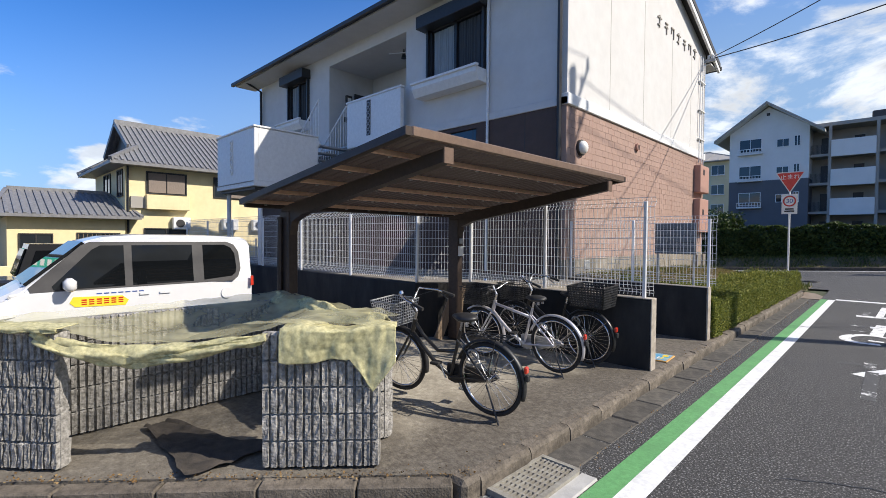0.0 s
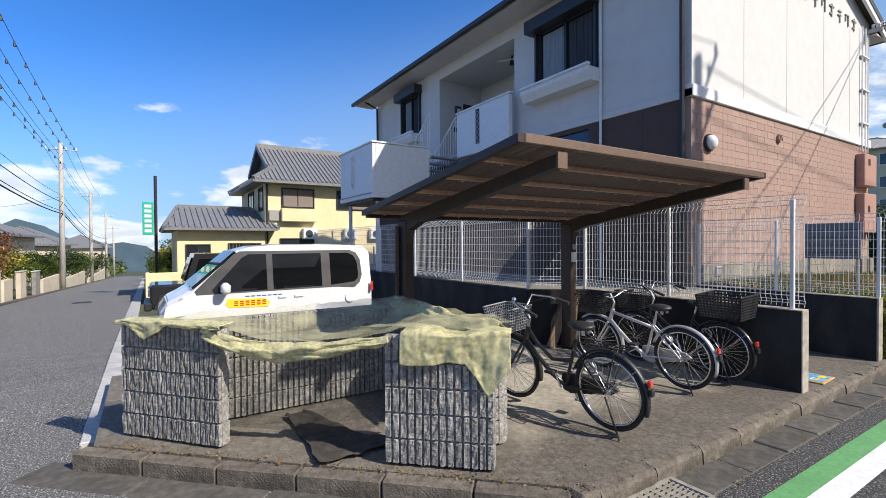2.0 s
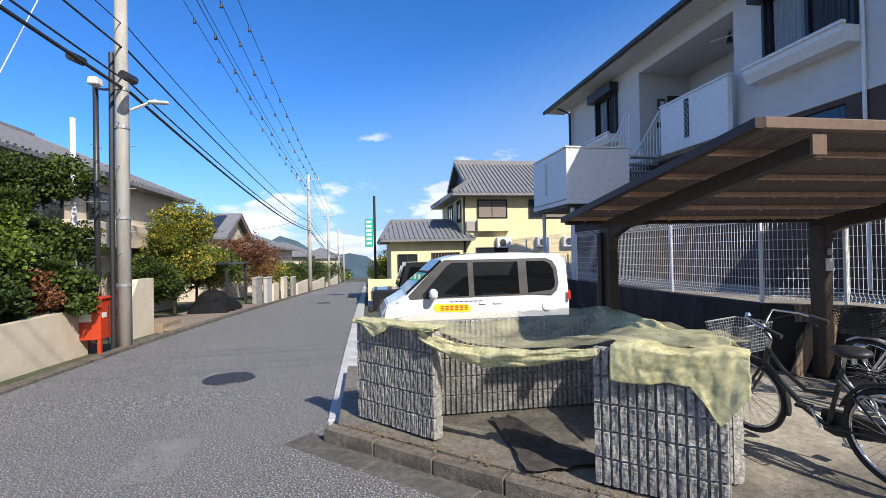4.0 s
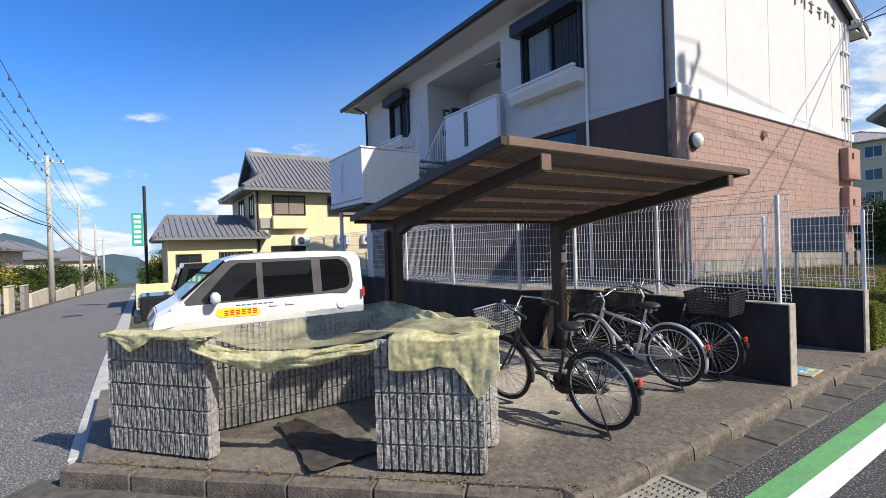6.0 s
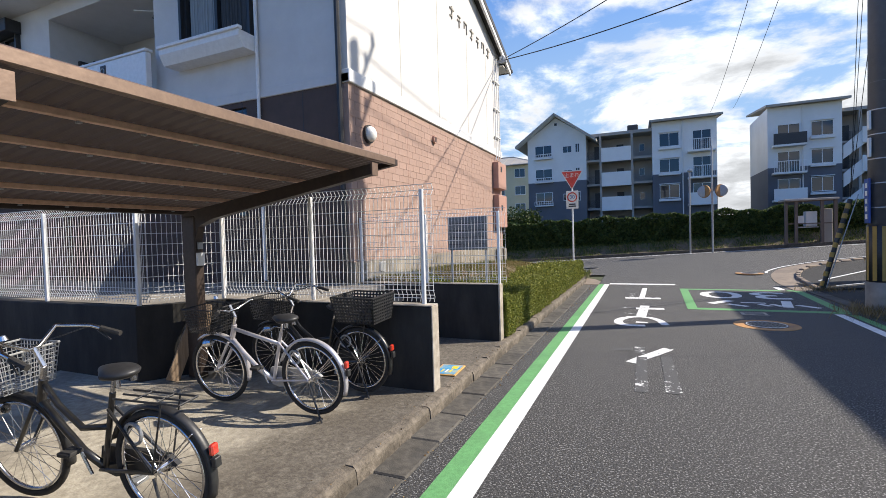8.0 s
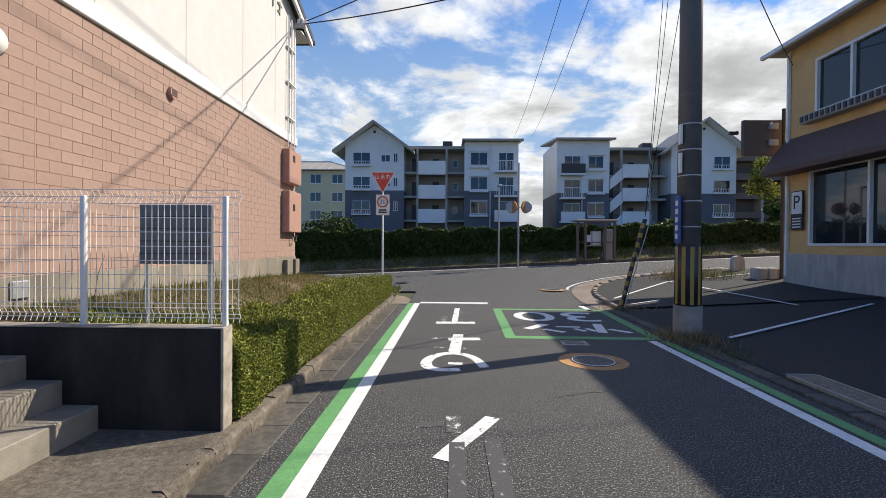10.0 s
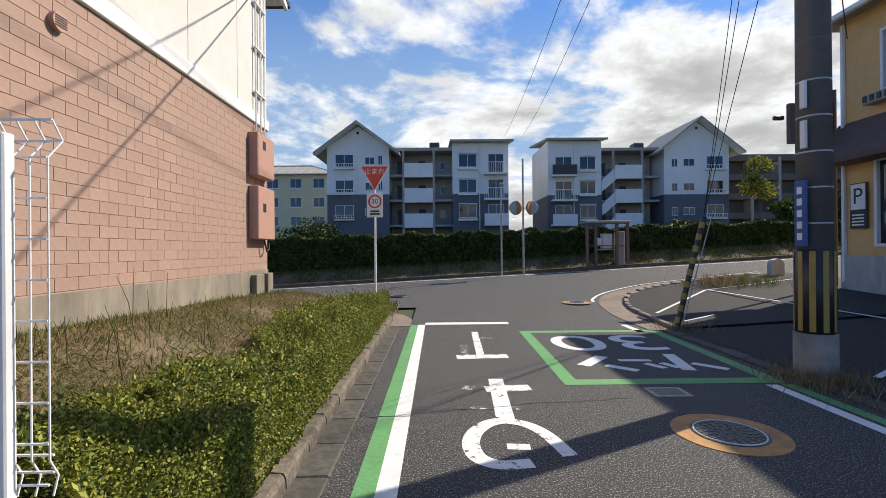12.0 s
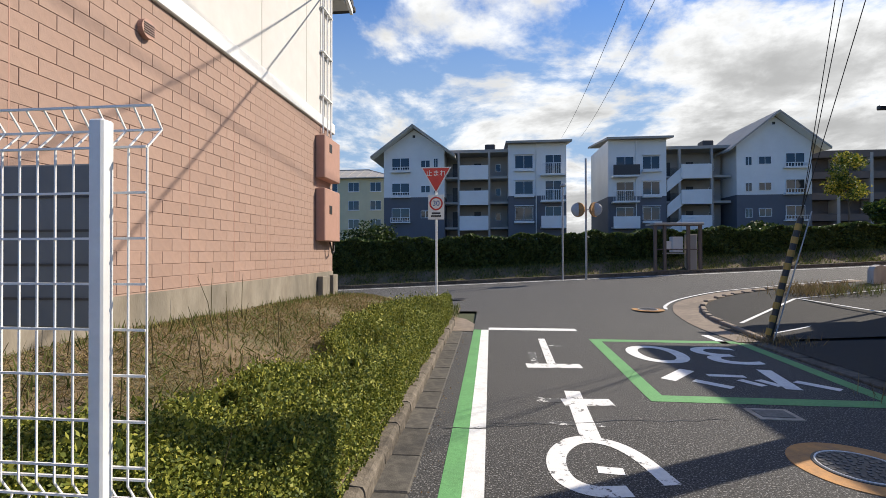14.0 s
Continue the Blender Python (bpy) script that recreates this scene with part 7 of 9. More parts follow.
part("shutter_panel", bx(3.5, 3.56, -1.0 + 1.2, 1.6 + 1.2, 3.7 - zy, 4.8 - zy), SHUTTER, yh, "brown sliding shutters")
for y0_, y1_ in ((-3.6, -2.85), (-2.8, -2.0)):
    part("shutter_panel", bx(3.52, 3.57, y0_, y1_, 3.78 - zy, 4.72 - zy), SHUTTER, yh, "brown sliding shutters")
part("shutter_case", bx(3.5, 3.62, -4.35, -3.75, 3.0 - zy, 3.55 - zy), APT_GREY, yh)
for y in (-2.2, 0.2, 1.8):
    ac = part("air_conditioner", bx(3.5, 3.8, y - 0.4, y + 0.4, 2.0 - zy, 2.6 - zy, 0.02), WHITE_METAL, yh, "white wall-hung air conditioner")
    part("fan_guard", tb([(3.8, y - 0.08, 2.3 - zy), (3.82, y - 0.08, 2.3 - zy)], 0.2, 18), DARK_TRIM, ac)
part("downpipe", tb([(3.56, -4.45, 5.0 - zy), (3.56, -4.45, 0.2)], 0.05, 6), DARK_METAL, yh)
wing = house("single-storey cream wing with a tiled roof", -31.5, -25.8, 1.3, 5.35, zy, 2.55, 3.75, CREAM, "y", [
    ("x", 1, 1.7, 2.7, 0.8, 1.7), ("x", 1, 3.6, 5.1, 0.3, 1.75)], over=0.55, inset=0.7)
for k in range(9):
    part("lattice_bar", bx(2.87, 2.9, 0.28 + 0.16 * k, 0.30 + 0.16 * k, 0.3 - zy, 1.75 - zy), WOOD, wing)
gw = thing("garden_wall", "low cream rendered boundary wall", "garden wall", (-21.5, 2.0, gz(-21.5, 2)))
part("panel", bx(-0.1, 0.1, -2.0, 3.4, -0.3, 1.15, 0.01), CREAM, gw)
part("panel", bx(-8, -0.12, -2.0, -1.85, -0.3, 0.9, 0.01), BEIGE, gw)
bf = thing("boundary_fence", "low steel fence between the parking bays and the cream house", "fence", (-16.9, 3.0, gz(-16.9, 3)))
for k in range(4):
    part("post", tb([(0, 1.3 + 1.65 * k, 0), (0, 1.3 + 1.65 * k, 1.95)], 0.03, 6), STEEL, bf)
for k in range(12):
    part("rail", tb([(0, 1.3, 0.35 + 0.14 * k), (0, 6.25, 0.35 + 0.14 * k)], 0.006, 4), STEEL, bf)
bm = bmesh.new()
for k in range(50):
    bar(bm, (0, 1.3 + 0.1 * k, 0.35), (0, 1.3 + 0.1 * k, 1.9), 0.006, 0.006)
part("wire_mesh", bm, STEEL, bf)["kind"] = "stuff"

# houses along the far side of the street
h2 = house("beige two-storey house with a dark tiled roof", -25.6, -13.5, -17.5, -9.6, gz(-19, -10), 4.75, 6.9, BEIGE, "x", [
    ("y", 1, -25.2, -23.6, 2.7, 4.1), ("y", 1, -19.5, -18.0, 3.0, 4.2), ("y", 1, -16.6, -15.0, 3.0, 4.2), ("x", 1, -13, -11.4, 3.0, 4.2)])
part("balcony", bx(-2.5, 3.0, 3.96, 4.6, 2.6, 3.5, 0.02), BEIGE, h2)
def gable_house(label, x0, x1, y0, y1, zg, ze, zr, wall_mat):
    """A house whose ridge runs along y, with its gable to the street."""
    t = thing("house", label, "house", ((x0 + x1) / 2, (y0 + y1) / 2, zg))
    hx, hy = (x1 - x0) / 2, (y1 - y0) / 2
    e, r_ = ze - zg, zr - zg
    bm = bmesh.new()
    prism(bm, [(-hx, -1.5), (hx, -1.5), (hx, e), (0, r_ - 0.1), (-hx, e)], "y", -hy, hy)
    part("wall", bm, wall_mat, t)
    k = (r_ - e) / hx
    for sgn in (-1, 1):
        bm = bmesh.new()
        prism(bm, [(0, r_), (sgn * (hx + 0.5), e - 0.5 * k), (sgn * (hx + 0.5), e - 0.5 * k + 0.14), (0, r_ + 0.14)], "y", -hy - 0.5, hy + 0.5)
        part("roof_slope", bm, KAWARA, t, "grey tiled roof slope")
        bm = bmesh.new()
        prism(bm, [(0, r_ - 0.16), (sgn * (hx + 0.5), e - 0.5 * k - 0.16), (sgn * (hx + 0.5), e - 0.5 * k - 0.003), (0, r_ - 0.003)], "y", hy + 0.38, hy + 0.46)
        part("barge_board", bm, BOX_PINK, t)
    for i in range(4):
        for j in range(3):
            a, b = 0.5 + 0.95 * j, -hy + 1.2 + 1.5 * i
            bm = bmesh.new()
            prism(bm, [(a, r_ - k * a + 0.16), (a + 0.9, r_ - k * (a + 0.9) + 0.16), (a + 0.9, r_ - k * (a + 0.9) + 0.2), (a, r_ - k * a + 0.2)], "y", b, b + 1.42)
            part("solar_panel", bm, SOLAR, t, "dark solar panel")
    pane_window(t, "y", hy, -1.2, 0.6, e - 1.3, e - 0.2, 1)
    pane_window(t, "x", hx, 0.5, 2.0, e - 1.5, e - 0.5, 1)
    part("balcony", bx(hx, hx + 1.0, -1.0, 3.4, e - 2.2, e - 1.1, 0.02), LAMP_WHITE, t, "white balcony")
    return t


gable_house("white and tan house with solar panels on its gable roof", -39.4, -32.6, -17, -9.5, gz(-36, -10), 3.2, 4.85, BEIGE)
house("grey house with a low tiled roof", -62, -50, -18, -9.5, gz(-56, -10), 2.6, 4.6, BEIGE, "x", [("x", 1, -13.5, -12, 0.6, 1.8)])
house("beige house far down the street", -84, -72, -17, -9.0, gz(-78, -10), 1.8, 4.0, BEIGE, "x", [("x", 1, -13.5, -12, 0.2, 1.2)])
house("pale house far down the street behind shrubs", -66, -56, 3.0, 11, gz(-60, 5), 2.2, 4.4, CREAM, "x", [("x", 1, 5, 6.5, 0.2, 1.2)])

# ---- trees and shrubs ----
def blob_points(n, c, r, seed, squash=0.8, shell=0.55):
    rng = np.random.default_rng(seed)
    d = rng.normal(size=(n, 3)); d /= np.linalg.norm(d, axis=1)[:, None]
    rad = shell + (1 - shell) * rng.random(n) ** 0.5
    p = d * rad[:, None] * r
    p[:, 2] *= squash
    # lumpy outline
    lump = 1 + 0.28 * np.sin(d[:, 0] * 5 + seed) * np.sin(d[:, 1] * 4 + 2 * seed) + 0.15 * np.sin(d[:, 2] * 9 + seed)
    return p * lump[:, None] + np.array(c)


def tree(label, at, height, crown_r, mats, seed, n=2600, trunk=0.10, leaf=0.13, name="tree", low=0.35):
    t = thing(name, label, name, at)
    rng = random.Random(seed)
    tops = []
    bm = tb([(0, 0, -0.2), (0.05, 0.03, height * 0.25), (-0.03, 0.06, height * 0.5), (0.05, 0, height * 0.8)], trunk, 8, trunk * 0.35)
    tr = part("trunk", bm, BARK, t, smooth=True)
    k = 9
    for i in range(k):
        a = 2 * math.pi * i / k * 1.6 + rng.random()
        z0 = height * rng.uniform(low * 0.8, 0.7)
        rr = crown_r * rng.uniform(0.45, 0.85)
        tip = (rr * math.cos(a), rr * math.sin(a), min(height * 0.95, z0 + height * rng.uniform(0.05, 0.3)))
        part("limb", tb([(0, 0, z0), (tip[0] * 0.5, tip[1] * 0.5, (z0 + tip[2]) / 2 + 0.06), tip], trunk * 0.4, 6, trunk * 0.12), BARK, tr)
        tops.append(tip)
    tops.append((0, 0, height * 0.9))
    tops.append((0, 0, height * 0.6))
    for mi, mtl in enumerate(mats):
        pts = [blob_points(n // len(tops) // len(mats), tp, crown_r * rng.uniform(0.38, 0.6), seed + 31 * j + mi) for j, tp in enumerate(tops) if (j + mi) % 1 == 0]
        o = leaves("crown", np.concatenate(pts), leaf, mtl, t, seed + mi)
        o["label"] = "crown of small leaves"
    return t


gl = lambda x, y, dz=0.0: (x, y, gz(x, y) + dz)
tree("dense dark evergreen tree behind a garden wall", gl(-12.6, -8.3), 4.3, 1.35, [LEAF_DARK, LEAF_MID], 3, 42000, 0.13, 0.075)
tree("bright green conifer clump overhanging the garden wall", gl(-9.2, -7.4), 3.2, 1.25, [LEAF_MID, LEAF_BRIGHT], 14, 26000, 0.1, 0.07)
tree("camellia shrub with glossy dark leaves beside a red box", gl(-10.15, -5.9), 1.75, 0.55, [LEAF_MID, LEAF_DARK], 8, 11000, 0.06, 0.07, name="shrub", low=0.5)
tree("reddish brown maple shrub over the wall", gl(-9.75, -6.02), 1.75, 0.42, [LEAF_RED], 9, 6500, 0.05, 0.06, name="shrub", low=0.6)
tree("yellowing garden tree by a drive", gl(-20.8, -7.9), 4.3, 1.45, [LEAF_YELLOW, LEAF_MID], 21, 30000, 0.09, 0.07)
tree("yellow-green shrub by the drive", gl(-24.8, -8.4), 3.0, 1.2, [LEAF_YELLOW, LEAF_MID], 22, 16000, 0.08, 0.08)
tree("dark hedge tree beside the carport", gl(-17.6, -7.6), 2.0, 1.1, [LEAF_DARK, LEAF_MID], 23, 14000, 0.08, 0.075, name="shrub")
tree("russet maple by a garden gate", gl(-31.5, -7.8), 3.6, 1.8, [LEAF_RED], 24, 11000, 0.09, 0.095)
for i, (x, y, h, r, ms) in enumerate([(-27, -8.5, 3.0, 1.7, [LEAF_MID]), (-36, -7.6, 2.6, 1.6, [LEAF_MID, LEAF_YELLOW]), (-47, -7.4, 2.6, 1.6, [LEAF_MID]), (-55, -7, 3.0, 1.8, [LEAF_DARK]), (-66, -7, 3.2, 1.9, [LEAF_MID]), (-34, 1.6, 2.6, 1.3, [LEAF_YELLOW, LEAF_MID]), (-42, 2.2, 3.0, 1.7, [LEAF_DARK, LEAF_MID]), (-58, 1.8, 3.2, 1.8, [LEAF_MID]), (-80, 2, 3.6, 2.2, [LEAF_MID]), (-90, -7, 3.6, 2.2, [LEAF_DARK])]):
    tree("garden shrub down the street", gl(x, y), h, r, ms, 40 + i, 6000, 0.07, 0.11, name="shrub")

for i, (x, y, h) in enumerate(((-9.7, -6.45, 1.9), (-8.5, -6.6, 2.1), (-7.3, -6.5, 1.9))):
    tree("dark overgrown shrub behind the garden wall", gl(x, y), h, 0.75, [LEAF_DARK], 120 + i, 9000, 0.05, 0.08, name="shrub", low=0.3)

# garden walls on the far side of the street
gw2 = thing("garden_wall", "beige rendered garden wall below overhanging shrubs", "garden wall", gl(-8.2, -5.75))
bm = bmesh.new()
prism(bm, [(-2.4, -0.3), (6.5, -0.3), (6.5, 0.66), (-2.4, 0.84)], "y", -0.08, 0.08)
part("panel", bm, BEIGE, gw2)
part("bed_edge", bx(1.2, 6.5, 0.12, 0.3, -0.2, 0.22, 0.02), DARK_TRIM, gw2)
gw3 = thing("gate_wall", "sloping beige gate wall with a lattice gate", "garden wall", gl(-13.0, -5.9))
bm = bmesh.new(); prism(bm, [(-0.9, -0.3), (1.0, -0.3), (0.95, 0.12), (-0.05, 1.42), (-0.9, 1.42)], "y", -0.1, 0.1)
part("panel", bm, BEIGE, gw3)
part("return_wall", bx(-2.6, -0.95, -1.1, -0.95, -0.3, 1.3, 0.01), BEIGE, gw3)
part("step", bx(-2.2, -0.95, -0.5, 0.3, -0.2, 0.14, 0.01), WOOD, gw3)
for k in range(9):
    for s in (-1, 1):
        bm = bmesh.new(); bar(bm, (-0.1 + 0.2 * k, -0.35, 0.2), (-0.1 + 0.2 * k + s * 0.6, -0.35, 1.5), 0.012, 0.03)
        part("lattice_slat", bm, WOOD, gw3)
rb = thing("grit_box", "bright red steel box on legs by the pole", "box", gl(-10.62, -5.55, 0.08), 0)
part("body", bx(-0.25, 0.3, -0.26, 0.26, 0.18, 0.98, 0.015), RED_BOX, rb)
part("lid", bx(-0.28, 0.33, -0.29, 0.29, 0.982, 1.03, 0.01), RED_BOX, rb)
part("door_line", bx(-0.01, 0.01, 0.26, 0.266, 0.24, 0.85), DARK_METAL, rb)
part("notice", bx(0.08, 0.24, 0.26, 0.266, 0.62, 0.72), LAMP_WHITE, rb)
part("notice", bx(0.30, 0.306, -0.15, 0.1, 0.55, 0.72), LAMP_WHITE, rb)
for sx in (-0.22, 0.27):
    for sy in (-0.23, 0.23):
        part("leg", bx(sx - 0.03, sx + 0.03, sy - 0.03, sy + 0.03, -0.1, 0.18), RED_BOX, rb)
drive = thing("driveway", "tan concrete drive in front of the garden walls", "driveway", gl(-19, -6.3, 0.02), kind="structure")
bm = bmesh.new(); bar(bm, (5.0, 0.2, gz(-14, -6) - gz(-19, -6)), (-5.5, 0.2, gz(-24.5, -6) - gz(-19, -6)), 2.4, 0.1)
part("paving", bm, CORNER_CONC, drive)
tarp = thing("covered_motorcycle", "motorcycle under a black cover", "motorcycle cover", gl(-20.2, -6.1, 0.08))
bm = bmesh.new()
bmesh.ops.create_grid(bm, x_segments=30, y_segments=16, size=1.0)
for v in bm.verts:
    x, y = v.co.x, v.co.y
    h = (0.52 + 0.30 * math.exp(-((x - 0.35) / 0.30) ** 2) + 0.10 * math.cos(x * 3)) * (1 - abs(y) ** 3) + 0.05 * noise.noise((x * 5, y * 5, 2))
    v.co = Vector((x * 1.35, y * 0.75 + 0.05 * math.sin(x * 9), max(0.0, h if abs(x) < 0.97 and abs(y) < 0.97 else 0)))
part("cover", bm, TARP, tarp, smooth=True)
cp = thing("carport", "small flat carport roof on posts beside block walls", "carport", gl(-23.5, -7.2, 0))
part("roof", bx(-1.8, 1.8, -1.5, 1.2, 2.05, 2.13, 0.01), SOLAR, cp)
for sx in (-1.6, 1.6):
    part("post", bx(sx - 0.05, sx + 0.05, 1.0, 1.1, -0.2, 2.05), DARK_METAL, cp)
for i, x in enumerate((-25.6, -28.2, -33.5, -37.5)):
    bwall = thing("gate_pillar", "grey block gate pillar", "gate pillar", gl(x, -5.7))
    part("pillar", bx(-0.7, 0.7, -0.1, 0.1, -0.4, 1.35, 0.01), [BLOCK, PALE_GUTTER, BEIGE, BLOCK][i], bwall)
    part("cap", bx(-0.74, 0.74, -0.13, 0.13, 1.352, 1.4, 0.01), PALE_GUTTER, bwall)
for x0, x1 in ((-30.5, -28.9), (-46, -38.5), (-62, -48), (-90, -66)):
    w = thing("garden_wall", "beige block garden wall down the street", "garden wall", gl((x0 + x1) / 2, -5.6))
    L = (x1 - x0) / 2
    part("panel", bx(-L, L, -0.1, 0.1, -0.8, 1.0, 0.01), BEIGE, w)


# ---- poles and wires on the left ----
def utility_pole(label, x, y, h, r0=0.17, r1=0.12, mtl=POLE_CONC, arms=True):
    t = thing("utility_pole", label, "utility pole", gl(x, y, 0))
    part("shaft", tb([(0, 0, -0.3), (0, 0, h * 0.5), (0, 0, h)], r0, 16, r1), mtl, t, smooth=True)
    if arms:
        part("cross_arm", tb([(-0.15, -1.0, h - 0.5), (-0.15, 1.0, h - 0.5)], 0.04, 6), STEEL, t)
        for s in (-0.9, -0.3, 0.3, 0.9):
            part("insulator", tb([(-0.15, s, h - 0.5), (-0.15, s, h - 0.3)], 0.045, 8), LAMP_WHITE, t)
    for k in range(7):
        z = 2.0 + k * 0.45
        part("step_bolt", tb([(0, -0.25, z), (0, 0.25, z)] if k % 2 else [(-0.25, 0, z), (0.25, 0, z)], 0.01, 5), STEEL, t)
    return t


pl = utility_pole("tall concrete utility pole with cable boxes and straps", -10.76, -5.05, 12.0, 0.135, 0.11)
for z in (1.3, 2.7, 4.6, 5.4):
    part("strap", tb([(0, 0, z), (0, 0, z + 0.05)], 0.142, 16), STEEL, pl)
part("riser_pipe", tb([(0.05, -0.19, 0.0), (0.05, -0.19, 3.0), (0.02, -0.18, 6.2)], 0.055, 8), DARK_METAL, pl)
part("splice_box", tb([(0.25, 0.35, 5.55), (0.7, 0.35, 5.5)], 0.09, 10), DARK_METAL, pl)
part("splice_box", tb([(0.25, -0.6, 5.9), (0.65, -0.6, 5.85)], 0.09, 10), DARK_METAL, pl)
part("meter_box", bx(0.2, 0.42, -0.45, -0.25, 5.4, 5.55, 0.02), WHITE_METAL, pl)
part("lamp_arm", tb([(0, 0.15, 5.0), (0.1, 0.7, 5.2)], 0.03, 6), WHITE_METAL, pl)
part("street_light", bx(0.05, 0.17, 0.55, 0.95, 5.12, 5.18, 0.02), WHITE_METAL, pl)
for (x, y, h) in ((-45, -5.3, 11.0), (-68, -5.4, 10.5), (-92, -5.4, 10.5), (-112, -5.4, 10.0)):
    utility_pole("concrete utility pole down the street", x, y, h, 0.2, 0.13)
utility_pole("thin dark steel pole in a garden", -12.6, -6.5, 6.4, 0.07, 0.06, DARK_METAL, False)
utility_pole("short white service pole in a garden", -13.3, -7.4, 5.6, 0.06, 0.06, WHITE_METAL, False)
gs = thing("street_sign", "green vertical sign board with white lettering bars on a dark pole", "sign", gl(-30, 0.5))
part("pole", tb([(0, 0, -0.3), (0, 0, 6.4)], 0.08, 8), DARK_METAL, gs)
part("board", bx(-0.05, 0.05, -0.62, -0.1, 3.15, 4.95, 0.01), surf("sign_green", (0.02, 0.42, 0.30), (0.02, 0.36, 0.26), 4, 0.5, 0.0), gs)
for k in range(6):
    part("lettering_bar", bx(0.05, 0.056, -0.52, -0.2, 3.30 + 0.27 * k, 3.46 + 0.27 * k), LAMP_WHITE, gs)


def wire(p, q, sag, r=0.012, mtl=CABLE, name="overhead_wire", label="black overhead cable between utility poles", beads=0):
    p, q = Vector(p), Vector(q)
    t = thing(name, label, "overhead wire", p)
    pts = [(p.lerp(q, k / 24) - Vector((0, 0, sag * 4 * (k / 24) * (1 - k / 24)))) - p for k in range(25)]
    part("cable", tb(pts, r, 5), mtl, t)
    for k in range(beads):
        u = (k + 0.5) / beads
        c = p.lerp(q, u) - Vector((0, 0, sag * 4 * u * (1 - u))) - p
        part("marker", tb([c - Vector((0, 0, 0.17)), c + Vector((0, 0, 0.03))], 0.055, 6, 0.025), mtl, t)


zA, zB = gz(-11, -5), gz(-45, -5.3)
for dy, z, beads in ((-0.9, 11.3, 12), (-0.3, 11.3, 0), (0.3, 11.3, 14), (0.9, 11.3, 16), (0.1, 10.2, 14)):
    wire((-10.8, -5.05 + dy, zA + z), (-45, -5.3 + dy, zB + z - 0.8), 0.5, 0.012, beads=beads)
    wire((-10.8, -5.05 + dy, zA + z), (20, -5.05 + dy, 11.0), 0.4, 0.012)
    wire((-45, -5.3 + dy, zB + z - 0.8), (-68, -5.4 + dy, gz(-68, -5) + z - 1.2), 0.4, 0.012)
for z, r in ((5.45, 0.035), (5.65, 0.02), (6.3, 0.022), (6.8, 0.012)):
    wire((-10.76, -4.95, zA + z), (-45, -5.2, zB + z + 0.2), 0.5, r)
    wire((-10.76, -5.0, zA + z), (16, -6.0, z + 1.4), 0.3, r)
    wire((-45, -5.2, zB + z + 0.2), (-92, -5.3, gz(-92, -5) + z + 0.2), 0.9, r)
wire((-10.76, -5.05, zA + 11.2), (-9.6, -9.3, zA + 1.4), 0.0, 0.012, WHITE_METAL, "guy_wire", "pale sheathed guy wire of the pole")
wire((-10.76, -5.05, zA + 10.6), (-10.2, -8.8, zA + 1.4), 0.0, 0.012, WHITE_METAL, "guy_wire", "pale sheathed guy wire of the pole")
wire((-12.6, -6.5, zA + 6.1), (-10.76, -5.0, zA + 5.6), 0.1, 0.03)
wire((-38, -9.4, 3.8), (-45, -5.2, zB + 7.0), 0.2, 0.01)

# ---- street furniture on the right and at the crossing ----
up = thing("utility_pole", "tall utility pole wrapped in dark sheeting with yellow and black stripes", "utility pole", (3.95, 12.85, 0.0))
part("sleeve", tb([(0, 0, -0.3), (0, 0, 0.62)], 0.235, 20), CONCRETE, up, "bare concrete foot", True)
part("shaft", tb([(0, 0, 0.6), (0, 0, 6.0), (0, 0, 8.2)], 0.20, 20, 0.165), POLE_DARK, up, "dark ribbed sheeting", True)
part("upper_shaft", tb([(0, 0, 8.2), (0, 0, 13.0)], 0.155, 16, 0.12), POLE_CONC, up, "bare concrete upper shaft", True)
part("stripe_wrap", tb([(0, 0, 0.63), (0, 0, 1.68)], 0.218, 24), DARK_METAL, up, "black wrap", True)
for k in range(10):
    a0 = 2 * math.pi * k / 10
    bm = bmesh.new()
    prev = None
    for j in range(4):
        a = a0 + j * 0.1
        cur = [bm.verts.new((0.2215 * math.cos(a), 0.2215 * math.sin(a), z)) for z in (0.65, 1.66)]
        if prev: bm.faces.new((prev[0], cur[0], cur[1], prev[1]))
        prev = cur
    part("yellow_stripe", bm, surf("stripe_yellow", (0.40, 0.26, 0.06), (0.33, 0.21, 0.05), 8, 0.6, 0.0) if k == 0 else bpy.data.materials["stripe_yellow"], up)
for z in (2.0, 2.45, 2.9, 3.35, 3.8, 4.3, 4.9, 5.5, 6.2, 7.0):
    part("strap", tb([(0, 0, z), (0, 0, z + 0.02)], 0.203 - z * 0.0035, 20), STEEL, up)
part("address_plate", bx(-0.245, -0.21, -0.16, 0.02, 1.72, 2.55, 0.006), BLUE, up, "blue plate with pale bars")
for k in range(5):
    part("plate_bar", bx(-0.25, -0.245, -0.11, -0.03, 1.80 + 0.145 * k, 1.89 + 0.145 * k), LAMP_WHITE, up)
for z in (2.95, 3.45):
    part("tag", bx(-0.23, -0.19, -0.14, -0.06, z, z + 0.35, 0.004), LAMP_WHITE, up)
for z, s in ((12.3, 1.0), (11.6, 0.8)):
    part("cross_arm", tb([(-s, 0.12, z), (s, 0.12, z)], 0.045, 6), STEEL, up)
    for x in (-0.9, -0.45, 0.45, 0.9):
        part("insulator", tb([(x * s, 0.12, z), (x * s, 0.12, z + 0.22)], 0.05, 8), LAMP_WHITE, up)
